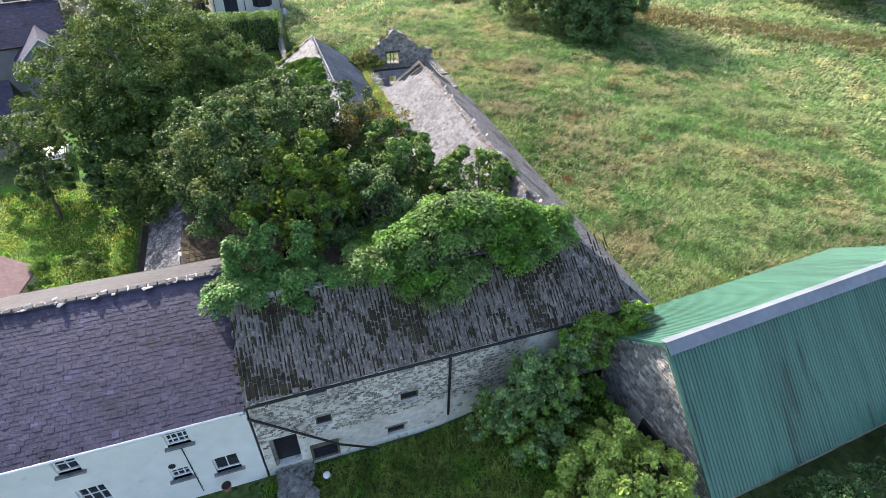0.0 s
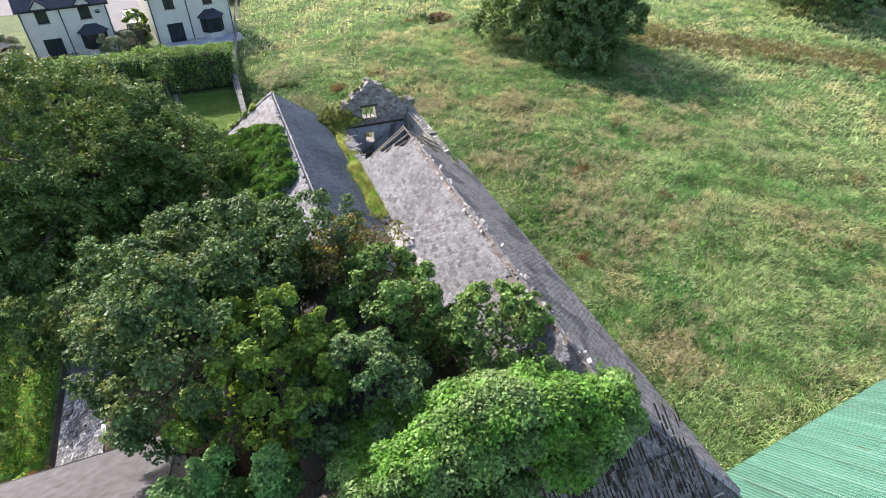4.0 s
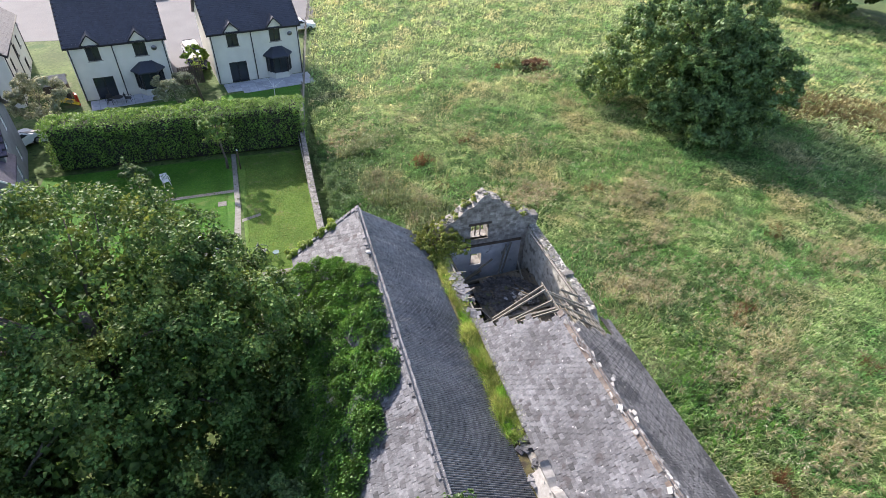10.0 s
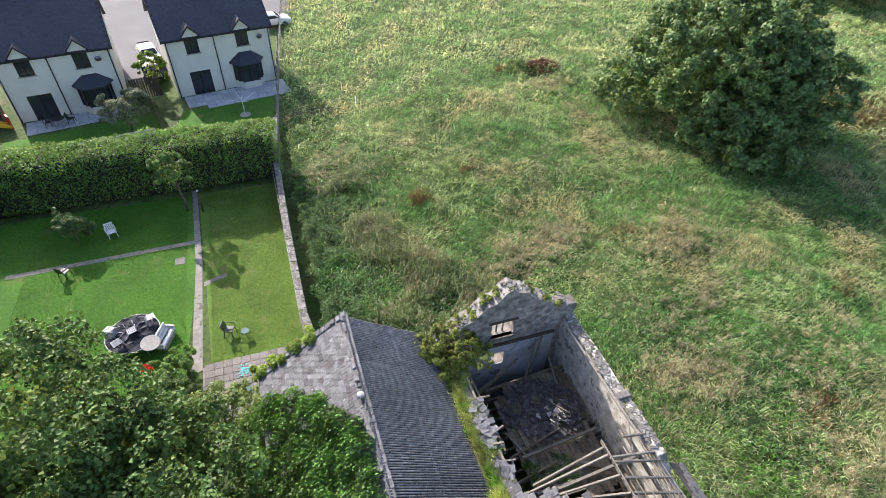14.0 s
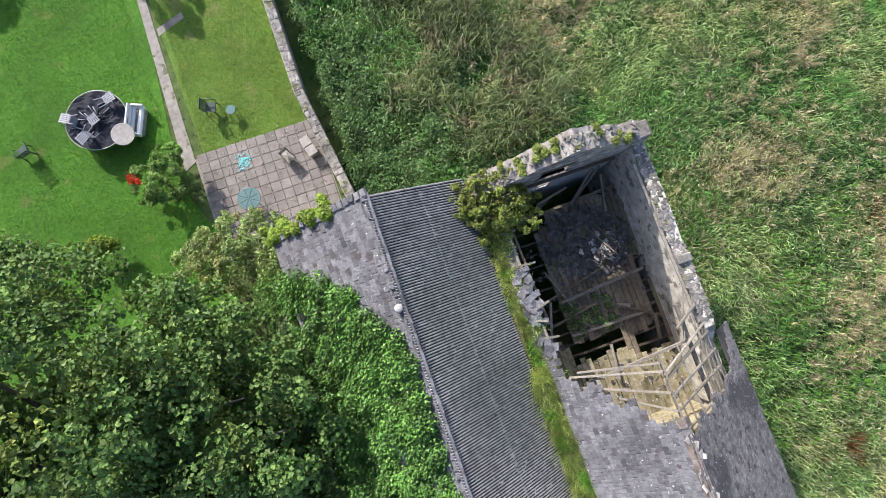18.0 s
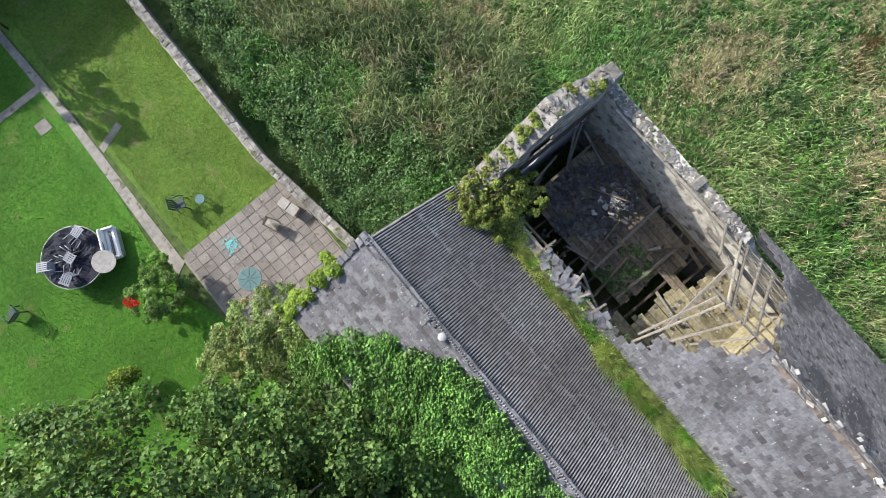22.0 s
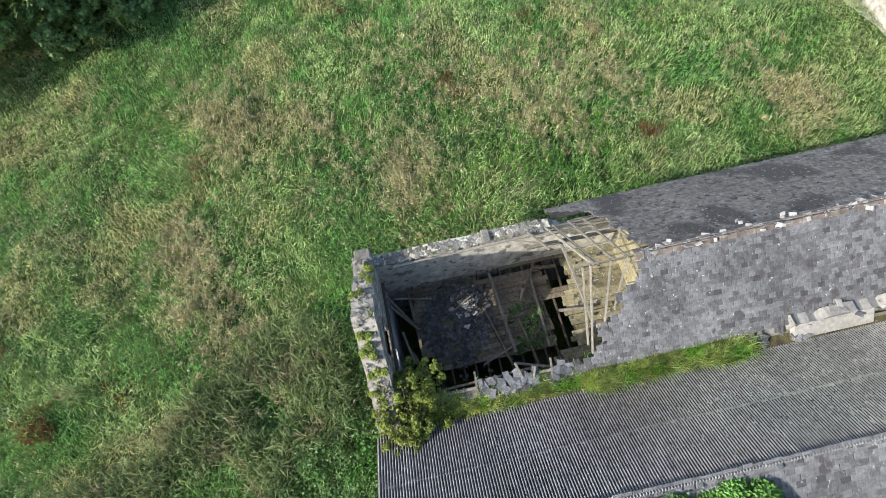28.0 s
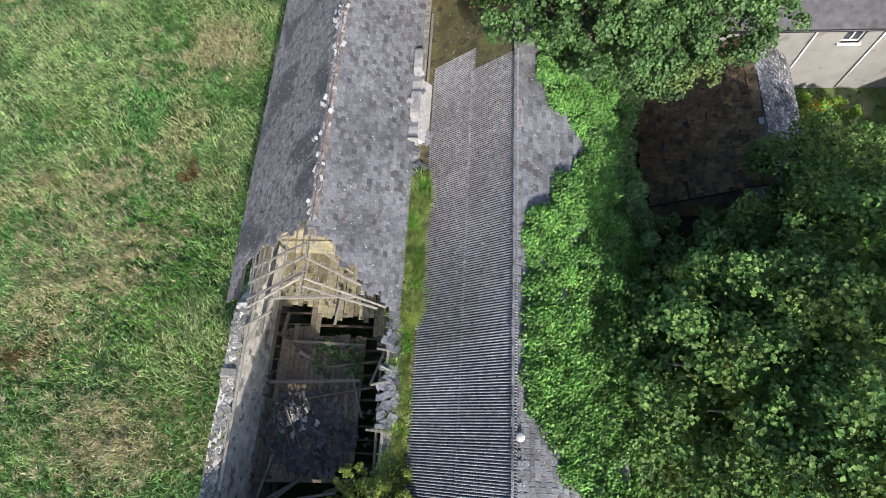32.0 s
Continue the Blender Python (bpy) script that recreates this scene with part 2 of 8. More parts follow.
M_mortar = mat("lime_mortar", [(0.42, 0.40, 0.36), (0.58, 0.56, 0.52)], 5, 0.7, 0.2, 0.95, 0.6, 30)
M_whitewash = mat("flaking_whitewash", [(0.681, 0.670, 0.621), (0.834, 0.821, 0.776)], 5, 0.8, 0.12, 0.9, 0.5, 26, 0.10, ((0.395, 0.367, 0.321), 3.2, 0.60))
M_wash_stone = mat("thin_grey_rubble", [(0.187, 0.164, 0.135), (0.297, 0.265, 0.225), (0.462, 0.424, 0.370)], 6.0, 0.7, 0.2, 0.92, 0.6, 30, 0.4)
M_joint = mat("pale_lime_joint", [(0.506, 0.475, 0.407), (0.690, 0.655, 0.594)], 4.0, 0.5, 0.2, 0.95, 0.8, 22, 0, ((0.322, 0.294, 0.242), 2.0, 0.60))
M_render = mat("white_rendered_wall", [(0.697, 0.689, 0.650), (0.782, 0.772, 0.730)], 1.5, 0.5, 0.06, 0.9, 0.15, 60, 0, ((0.549, 0.547, 0.512), 1.2, 0.64))
# Same house's render, colour lowered because full sun overexposes the back wall.
M_render_back = mat("back_render_cut_for_sun", [(0.169, 0.164, 0.149), (0.208, 0.203, 0.189)], 1.5, 0.5, 0.1, 0.9, 0.2, 50, 0, ((0.134, 0.129, 0.114), 1.4, 0.6))
M_cream = mat("cream_rendered_wall", [(0.561, 0.544, 0.476), (0.612, 0.595, 0.527)], 1.5, 0.5, 0.05, 0.9, 0.1, 60)
M_grey_render = mat("grey_rendered_wall", [(0.180, 0.180, 0.186), (0.228, 0.228, 0.234)], 1.5, 0.5, 0.1, 0.9, 0.15, 40)
M_plaster = mat("damp_plaster", [(0.322, 0.344, 0.376), (0.484, 0.505, 0.538)], 2, 0.7, 0.2, 0.9, 0.3, 30, 0, ((0.172, 0.184, 0.184), 1.5, 0.58))
M_plaster_beige = mat("crumbling_beige_plaster", [(0.322, 0.301, 0.247), (0.483, 0.460, 0.397), (0.621, 0.598, 0.529)], 3, 0.7, 0.2, 0.95, 0.8, 22, 0, [((0.172, 0.161, 0.138), 2.2, 0.57), ((0.149, 0.149, 0.138), 7.0, 0.62)])
M_wood = mat("bleached_timber", [(0.136, 0.124, 0.102), (0.223, 0.205, 0.174)], 12, 1, 0.2, 0.85, 0.3, 60, 0.3)
M_wood_mid = mat("weathered_floorboard", [(0.090, 0.073, 0.050), (0.169, 0.140, 0.100)], 9, 0.9, 0.3, 0.9, 0.3, 60, 0.3, ((0.138, 0.138, 0.069), 2.0, 0.60))
M_wood_lichen = mat("lichened_boards", [(0.126, 0.110, 0.061), (0.200, 0.179, 0.107), (0.244, 0.226, 0.180)], 7, 0.9, 0.3, 0.9, 0.4, 50, 0.35, ((0.074, 0.069, 0.041), 3.0, 0.6))
M_wood_dark = mat("dark_stained_wood", [(0.045, 0.033, 0.025), (0.08, 0.06, 0.045)], 9, 1, 0.2, 0.8, 0.2, 50, 0.2)
M_black = mat("black_paint", [(0.012, 0.012, 0.013), (0.022, 0.022, 0.024)], 6, 1, 0.2, 0.5, 0.1)
M_white = mat("white_paint", [(0.70, 0.70, 0.69), (0.78, 0.78, 0.77)], 5, 1, 0.06, 0.5, 0.05)
M_plastic = mat("white_plastic", [(0.66, 0.67, 0.66), (0.74, 0.75, 0.74)], 5, 1, 0.06, 0.4, 0.0)
M_plastic_grey = mat("pale_grey_plastic", [(0.216, 0.229, 0.258), (0.268, 0.280, 0.314)], 5, 1, 0.06, 0.45, 0.0)
M_plastic_green = mat("dark_green_plastic", [(0.02, 0.045, 0.035), (0.035, 0.06, 0.05)], 5, 1, 0.1, 0.45, 0.0)
# Near-black earth; deep shade of yard, voids and hedge core is in its colour.
M_dark = mat("earth_darkened_for_shade", [(0.02, 0.018, 0.016), (0.04, 0.036, 0.03)], 3, 0.6, 0.3)
M_glass = mat("dark_window_glass", [(0.02, 0.024, 0.03), (0.035, 0.04, 0.048)], 0.8, 0.3, 0.2, 0.06, 0.0, spec=0.6)
M_teal = mat("teal_table_glass", [(0.085, 0.150, 0.150), (0.120, 0.190, 0.185)], 5, 1, 0.1, 0.15, 0.0)
M_metal = mat("dull_grey_metal", [(0.18, 0.18, 0.19), (0.30, 0.30, 0.31)], 6, 1, 0.1, 0.45, 0.05, metal=0.6)
M_concrete = mat("pale_concrete", [(0.245, 0.231, 0.211), (0.340, 0.326, 0.299)], 6, 0.8, 0.15, 0.9, 0.3, 40, 0.12)
M_slab = mat("paving_slab", [(0.150, 0.136, 0.122), (0.204, 0.187, 0.170)], 4, 0.7, 0.15, 0.9, 0.3, 40, 0.14, ((0.109, 0.102, 0.082), 3.0, 0.60))
M_pave = mat("pale_grey_paving", [(0.33, 0.34, 0.36), (0.44, 0.45, 0.47)], 4, 0.8, 0.12, 0.9, 0.2, 40, 0.1)
M_tarmac = mat("tarmac", [(0.10, 0.10, 0.105), (0.14, 0.14, 0.145)], 8, 0.3, 0.12, 0.9, 0.3, 80)
M_lawn_dry = mat("yellowing_lawn", [(0.064, 0.134, 0.016), (0.089, 0.167, 0.021), (0.127, 0.185, 0.034)], 7.0, 0.5, 0.25, 0.95, 1.0, 45, 0, ((0.138, 0.167, 0.053), 1.2, 0.60))
M_path = mat("worn_concrete_path", [(0.180, 0.166, 0.144), (0.259, 0.245, 0.216)], 5, 0.8, 0.2, 0.95, 0.3, 40, 0, ((0.101, 0.108, 0.058), 2.4, 0.60))
M_soil = mat("meadow_thatch", [(0.038, 0.066, 0.013), (0.062, 0.101, 0.023), (0.099, 0.127, 0.044)], 3.0, 0.2, 0.4, 0.95, 1.0, 9, 0, [((0.114, 0.121, 0.060), 0.35, 0.60), ((0.027, 0.069, 0.011), 0.22, 0.56), ((0.017, 0.034, 0.008), 4.0, 0.60)])
M_lawn = mat("mown_lawn", [(0.030, 0.108, 0.007), (0.046, 0.144, 0.009), (0.071, 0.165, 0.015)], 7.0, 0.35, 0.25, 0.95, 1.0, 45, 0, ((0.091, 0.144, 0.026), 0.9, 0.62))
M_slate_moss = mat("brown_mossy_slate", [(0.052, 0.038, 0.021), (0.090, 0.067, 0.038), (0.133, 0.102, 0.062)], 5, 0.6, 0.3, 0.85, 0.6, 30, 0.4, [((0.081, 0.070, 0.015), 2.5, 0.62), ((0.028, 0.021, 0.012), 3.5, 0.60)])
M_slate_chalk = mat("chalky_lichened_slate", [(0.05, 0.05, 0.053), (0.085, 0.084, 0.086), (0.36, 0.36, 0.35)], 9.0, 0.6, 0.45, 0.85, 0.3, 30, 0.5)
M_bark = mat("tree_bark", [(0.07, 0.06, 0.05), (0.15, 0.13, 0.11)], 9, 1, 0.2, 0.9, 0.7, 30)
M_twig = mat("dry_twig", [(0.16, 0.12, 0.075), (0.25, 0.20, 0.14)], 9, 1, 0.2, 0.9, 0.3, 30)
M_tarp = mat("dark_tarpaulin", [(0.010, 0.012, 0.018), (0.030, 0.033, 0.045)], 7, 1, 0.3, 0.7, 0.35, 14, spec=0.1)
M_red_tile = mat("faded_red_tile", [(0.30, 0.19, 0.17), (0.40, 0.27, 0.24)], 5, 1, 0.15, 0.85, 0.3, 30, 0.2)
M_car_white = mat("white_car_paint", [(0.72, 0.73, 0.74), (0.76, 0.77, 0.78)], 1, 0.5, 0.02, 0.2, 0.0)
M_car_red = mat("red_car_paint", [(0.28, 0.02, 0.025), (0.32, 0.025, 0.03)], 1, 0.5, 0.02, 0.2, 0.0)
M_car_dark = mat("dark_blue_car_paint", [(0.02, 0.025, 0.04), (0.03, 0.035, 0.05)], 1, 0.5, 0.02, 0.2, 0.0)
M_yellow = mat("yellow_plastic", [(0.60, 0.38, 0.02), (0.66, 0.44, 0.03)], 3, 1, 0.05, 0.4, 0.0)
M_red = mat("red_plastic", [(0.45, 0.03, 0.02), (0.50, 0.05, 0.03)], 3, 1, 0.05, 0.4, 0.0)
M_terra = mat("terracotta", [(0.26, 0.10, 0.06), (0.34, 0.15, 0.09)], 6, 1, 0.1, 0.85, 0.2)

L_syc = leafy("sycamore_leaves", [(0.028, 0.068, 0.022), (0.057, 0.122, 0.028), (0.089, 0.165, 0.041), (0.138, 0.200, 0.056)], [(0.107, 0.159, 0.033), (0.178, 0.231, 0.051)], 0.45, 0.60, through_light=0.22, vary=0.8, fine=1.0, swing=0.45, spec=0.2)
L_ash = leafy("dull_olive_leaves", [(0.030, 0.072, 0.020), (0.055, 0.121, 0.032), (0.084, 0.162, 0.050), (0.127, 0.204, 0.085)], [(0.084, 0.121, 0.031), (0.133, 0.181, 0.061)], 0.5, 0.62, vary=0.8, fine=1.0, swing=0.45)
L_yard = leafy("rank_yard_grass", [(0.138, 0.221, 0.046), (0.213, 0.325, 0.065), (0.312, 0.403, 0.104), (0.413, 0.442, 0.182)], [(0.112, 0.273, 0.039), (0.213, 0.429, 0.065)], 0.7, 0.55, through_light=0.45)
L_elder = leafy("blue_green_bush_leaves", [(0.095, 0.182, 0.072), (0.162, 0.280, 0.104), (0.243, 0.378, 0.143), (0.351, 0.490, 0.195)], [(0.162, 0.308, 0.052), (0.297, 0.448, 0.078)], 0.7, 0.58)
L_bramble = leafy("yellow_green_bramble_leaves", [(0.145, 0.239, 0.053), (0.251, 0.379, 0.079), (0.370, 0.504, 0.119), (0.502, 0.616, 0.185)])
L_maple = leafy("yellow_green_maple_leaves", [(0.075, 0.146, 0.018), (0.120, 0.219, 0.026), (0.171, 0.279, 0.036), (0.241, 0.319, 0.054)])
L_dark = leafy("dark_green_leaves", [(0.040, 0.086, 0.029), (0.078, 0.154, 0.049), (0.123, 0.215, 0.069), (0.177, 0.266, 0.098)], vary=0.8, fine=1.0, swing=0.45)
L_field = leafy("field_tree_leaves", [(0.046, 0.094, 0.034), (0.090, 0.168, 0.059), (0.139, 0.238, 0.082), (0.212, 0.308, 0.121)], [(0.090, 0.168, 0.038), (0.190, 0.278, 0.076)], 0.4, 0.58)
L_fresh = leafy("fresh_green_leaves", [(0.052, 0.117, 0.028), (0.096, 0.195, 0.041), (0.148, 0.257, 0.060), (0.208, 0.312, 0.093)], vary=0.8, fine=1.0, swing=0.45)
L_ivy = leafy("bright_ivy_leaves", [(0.045, 0.128, 0.029), (0.073, 0.186, 0.037), (0.111, 0.245, 0.049), (0.156, 0.298, 0.074)], through_light=0.15, finer=3.5, swing2=0.25, vary=0.9)
L_ivy_pale = leafy("grey_green_ivy_leaves", [(0.055, 0.123, 0.028), (0.103, 0.203, 0.044), (0.179, 0.291, 0.083), (0.262, 0.363, 0.132)], [(0.069, 0.189, 0.022), (0.138, 0.291, 0.033)], 0.4, 0.5, vary=0.8, fine=1.0, swing=0.45)
L_vine = leafy("bright_vine_leaves", [(0.081, 0.184, 0.029), (0.138, 0.276, 0.040), (0.207, 0.368, 0.057), (0.287, 0.437, 0.092)], vary=0.9)
L_hedge = leafy("cypress_hedge_leaves", [(0.049, 0.121, 0.024), (0.094, 0.205, 0.038), (0.147, 0.290, 0.052), (0.218, 0.375, 0.072)])
L_yellow = leafy("yellow_green_leaves", [(0.091, 0.162, 0.018), (0.154, 0.243, 0.027), (0.224, 0.306, 0.045)])
L_olive = leafy("yellowing_bush_leaves", [(0.076, 0.122, 0.023), (0.127, 0.185, 0.035), (0.202, 0.254, 0.053), (0.293, 0.312, 0.081)])
L_autumn = leafy("sparse_autumn_leaves", [(0.056, 0.094, 0.030), (0.112, 0.137, 0.030), (0.180, 0.158, 0.020), (0.146, 0.086, 0.030)], vary=1.0)
L_grey = leafy("silver_green_leaves", [(0.119, 0.160, 0.080), (0.204, 0.240, 0.144), (0.306, 0.336, 0.224)])
L_grey2 = leafy("grey_olive_leaves", [(0.105, 0.179, 0.055), (0.176, 0.273, 0.082), (0.281, 0.358, 0.137)], [(0.246, 0.246, 0.091), (0.316, 0.302, 0.127)], 0.5, 0.6)
L_sedge = leafy("grey_olive_sedge_blades", [(0.085, 0.135, 0.050), (0.135, 0.190, 0.075), (0.200, 0.255, 0.115)], [(0.160, 0.170, 0.085), (0.220, 0.215, 0.125)], 0.7, 0.57, vary=1.0)
L_weed = leafy("weed_leaves", [(0.035, 0.087, 0.025), (0.062, 0.135, 0.038), (0.095, 0.188, 0.059), (0.137, 0.218, 0.089)], [(0.042, 0.132, 0.023), (0.078, 0.201, 0.038)], 0.5, 0.57, finer=5.5, swing2=0.5)
L_grass = leafy("long_grass_blades", [(0.128, 0.238, 0.072), (0.199, 0.341, 0.109), (0.297, 0.436, 0.172), (0.425, 0.531, 0.285)],
                [([(0.071, 0.204, 0.044), (0.109, 0.278, 0.064), (0.164, 0.353, 0.096)], 0.24, 0.50), ([(0.073, 0.166, 0.044), (0.128, 0.238, 0.076), (0.185, 0.317, 0.109)], 0.75, 0.57), ([(0.222, 0.268, 0.108), (0.403, 0.425, 0.211), (0.272, 0.304, 0.140), (0.483, 0.483, 0.292)], 0.26, 0.575), ([(0.257, 0.189, 0.103), (0.201, 0.226, 0.092), (0.333, 0.257, 0.151)], 0.36, 0.70)], through_light=0.5, fine=1.6, swing=0.4, finer=8.0, swing2=0.55, spec=0.5, rough=0.5, vary=0.78)
L_grass_pale = leafy("pale_grass_blades", [(0.160, 0.274, 0.098), (0.249, 0.390, 0.147), (0.368, 0.499, 0.232), (0.528, 0.607, 0.385)],
                [([(0.093, 0.225, 0.063), (0.139, 0.307, 0.089), (0.209, 0.388, 0.138)], 0.24, 0.50), ([(0.094, 0.183, 0.065), (0.163, 0.263, 0.109), (0.235, 0.349, 0.153)], 0.75, 0.57), ([(0.283, 0.350, 0.150), (0.488, 0.540, 0.280), (0.371, 0.420, 0.200), (0.586, 0.610, 0.370)], 0.26, 0.575), ([(0.323, 0.300, 0.150), (0.283, 0.330, 0.130), (0.410, 0.390, 0.210)], 0.36, 0.70)], through_light=0.5, fine=1.6, swing=0.4, finer=4.0, swing2=0.4, spec=0.5, rough=0.5, vary=0.6)
L_dry = leafy("dry_grass_stems", [(0.275, 0.256, 0.131), (0.159, 0.147, 0.066), (0.423, 0.393, 0.240), (0.212, 0.207, 0.093), (0.529, 0.503, 0.338)], through_light=0.3, fine=2.0, swing=0.3, finer=6.0, swing2=0.3, vary=1.0)
L_clump = leafy("bright_green_weeds", [(0.055, 0.15, 0.022), (0.095, 0.23, 0.035), (0.15, 0.31, 0.055)], through_light=0.4)
L_tuft = leafy("roof_grass_blades", [(0.118, 0.212, 0.047), (0.203, 0.310, 0.077), (0.322, 0.392, 0.139), (0.476, 0.437, 0.262)], [(0.107, 0.276, 0.039), (0.191, 0.392, 0.062)], 1.1, 0.52, through_light=0.4)
L_seed = leafy("faded_flower_heads", [(0.34, 0.31, 0.20), (0.46, 0.43, 0.30), (0.62, 0.60, 0.48)])
L_bracken = leafy("bracken_fronds", [(0.112, 0.117, 0.045), (0.176, 0.153, 0.072), (0.096, 0.135, 0.041)])
L_rust = leafy("rusty_dock_stems", [(0.106, 0.057, 0.027), (0.159, 0.088, 0.045), (0.133, 0.113, 0.054)])
L_lawn = leafy("short_lawn_blades", [(0.029, 0.114, 0.007), (0.047, 0.153, 0.010), (0.073, 0.180, 0.016)], [(0.073, 0.148, 0.016), (0.103, 0.175, 0.027)], 0.6, 0.60)
L_lawn_dry = leafy("yellow_lawn_blades", [(0.058, 0.134, 0.013), (0.089, 0.167, 0.020), (0.132, 0.198, 0.037)], [(0.127, 0.173, 0.029), (0.164, 0.198, 0.048)], 0.8, 0.56)
L_stem = leafy("straw_grass_stems", [(0.405, 0.348, 0.165), (0.540, 0.470, 0.247), (0.660, 0.599, 0.345)])
L_orange = leafy("orange_flowers", [(0.480, 0.112, 0.012), (0.528, 0.192, 0.024)])
L_flower = leafy("red_flowers", [(0.45, 0.02, 0.01), (0.55, 0.06, 0.02)])


# ---- building blocks ----
def fastmesh(name, V, F, smooth=False):
    V, F = np.asarray(V, dtype=np.float32), np.asarray(F, dtype=np.int32)
    me = bpy.data.meshes.new(name)
    me.vertices.add(len(V))
    me.vertices.foreach_set("co", V.ravel())
    k = F.shape[1]
    me.loops.add(F.size)
    me.loops.foreach_set("vertex_index", F.ravel())
    me.polygons.add(len(F))
    me.polygons.foreach_set("loop_start", np.arange(0, F.size, k, dtype=np.int32))
    me.update(calc_edges=True)
    me.shade_smooth() if smooth else me.shade_flat()
    return me


def pymesh(name, V, F, smooth=False):
    me = bpy.data.meshes.new(name)
    me.from_pydata([tuple(v) for v in V], [], F)
    me.update()
    me.shade_smooth() if smooth else me.shade_flat()
    return me


def thing(name, label, category, at=(0, 0, 0), turn=0, group="", kind=""):
    """A thing's Empty at its base; parts are given in its own space."""
    ob = new(name)
    ob.matrix_basis = pose(*at, 0, 0, turn)
    return tagged(ob, label, category, group, kind)


def part(name, me, material, parent, label="", m=None, kind=""):
    ob = new(name, me)
    if material is not None and not me.materials:
        me.materials.append(material)
    ob.parent = parent
    if m is not None:
        ob.matrix_basis = m
    return tagged(ob, label, "", "", kind)


def solo(name, me, material, label, category, at=None, kind="", group=""):
    """A thing of one mesh."""
    ob = new(name, me)
    if not me.materials:
        me.materials.append(material)
    if at is not None:
        ob.matrix_basis = at
    return tagged(ob, label, category, group, kind)


def boxm(name, x0, x1, y0, y1, z0, z1, c=0.012):
    """A box with chamfered edges all round."""
    c = min(c, (x1 - x0) / 3, (y1 - y0) / 3, (z1 - z0) / 3)
    bm = bmesh.new()
    bmesh.ops.create_cube(bm, size=1)
    for v in bm.verts:
        v.co = ((x0 + x1) / 2 + v.co.x * (x1 - x0), (y0 + y1) / 2 + v.co.y * (y1 - y0), (z0 + z1) / 2 + v.co.z * (z1 - z0))
    if c > 0:
        bmesh.ops.bevel(bm, geom=bm.edges[:], offset=c, segments=1, affect="EDGES")
    me = bpy.data.meshes.new(name)
    bm.to_mesh(me)
    bm.free()
    return me


def joined(name, metas):
    """One mesh out of several meshes, each with a matrix."""
    bm = bmesh.new()
    for me, m in metas:
        n0 = len(bm.verts)
        bm.from_mesh(me)
        bm.verts.ensure_lookup_table()
        if m is not None:
            bmesh.ops.transform(bm, matrix=m, verts=bm.verts[n0:])
    out = bpy.data.meshes.new(name)
    bm.to_mesh(out)
    bm.free()
    return out


PV = np.array([(-.5, -.5, 0), (.5, -.5, 0), (.5, .5, 0), (-.5, .5, 0), (-.5, -.5, .7), (.5, -.5, .7), (.5, .5, .7), (-.5, .5, .7), (-.46, -.46, 1), (.46, -.46, 1), (.46, .46, 1), (-.46, .46, 1)])
PF = np.array([(3, 2, 1, 0), (0, 1, 5, 4), (1, 2, 6, 5), (2, 3, 7, 6), (3, 0, 4, 7), (4, 5, 9, 8), (5, 6, 10, 9), (6, 7, 11, 10), (7, 4, 8, 11), (8, 9, 10, 11)])


def pieces(name, mats, material, parent, near=lambda p: 0.0, cap=300, label="", rest="", squash=0.0):
    """Pieces (unit blocks with worn edges, each with its matrix) as parts of their own; those past the cap, farthest by near(), joined."""
    V = PV.copy()
    if squash:
        V[8:, :2] *= 1 - squash
        V[4:8, :2] *= 1 - squash / 3
    me = fastmesh(name, V, PF)
    me.materials.append(material)
    order = sorted(range(len(mats)), key=lambda i: near(mats[i].translation))
    for i in order[:cap]:
        part(name, me, material, parent, "", mats[i])
    left = order[cap:]
    if left:
        A = np.array([np.array(mats[i]) for i in left])
        H = np.concatenate([V, np.ones((12, 1))], 1)
        W3 = np.einsum("nij,vj->nvi", A, H)[:, :, :3].reshape(-1, 3)
        F = (PF[None] + 12 * np.arange(len(left))[:, None, None]).reshape(-1, 4)
        m2 = fastmesh(rest or name + "_cover", W3, F)
        part(rest or name + "_cover", m2, material, parent, label, kind="stuff")


def frame_of(o, u, v):
    """A pose whose x runs along u, y along v and z along the normal."""
    u, v = Vector(u).normalized(), Vector(v).normalized()
    n = u.cross(v)
    return Matrix(((u.x, v.x, n.x, o[0]), (u.y, v.y, n.y, o[1]), (u.z, v.z, n.z, o[2]), (0, 0, 0, 1)))


def slates(parent, o, u, v, L, H, w, h, material, keep=lambda a, b: True, near=lambda p: 0.0, cap=300, name="slate", slip=0.02, lift=4.8):
    """Courses of overlapping slates on a roof plane from the eave corner o, along u and up v."""
    fr = frame_of(o, u, v)
    mats = []
    rows = int(H / h)
    for r in range(rows + 1):
        b = min(r * h, H - h * 0.6)
        off = (r % 2) * 0.5 * w
        for c in range(int(L / w) + 2):
            a = c * w - off
            if a + w * 0.2 < 0 or a + w * 0.8 > L:
                continue
            if not keep(a + w / 2, b + h / 2):
                continue
            s = fr @ Matrix.Translation((a + w / 2 + rng.normal(0, 0.006), b + h * 0.62 + rng.normal(0, slip * 0.4), 0.014 + abs(rng.normal(0, 0.005))))
            s = s @ Euler((radians(-lift + rng.normal(0, 0.17 * lift)), radians(rng.normal(0, 0.15 * lift)), radians(rng.normal(0, 0.25 * lift)))).to_matrix().to_4x4()
            s = s @ Matrix.Diagonal((w * rng.uniform(0.93, 0.985), h * 1.45, 0.0042 * lift, 1))
            mats.append(s)
    pieces(name, mats, material, parent, near, cap)
    return fr


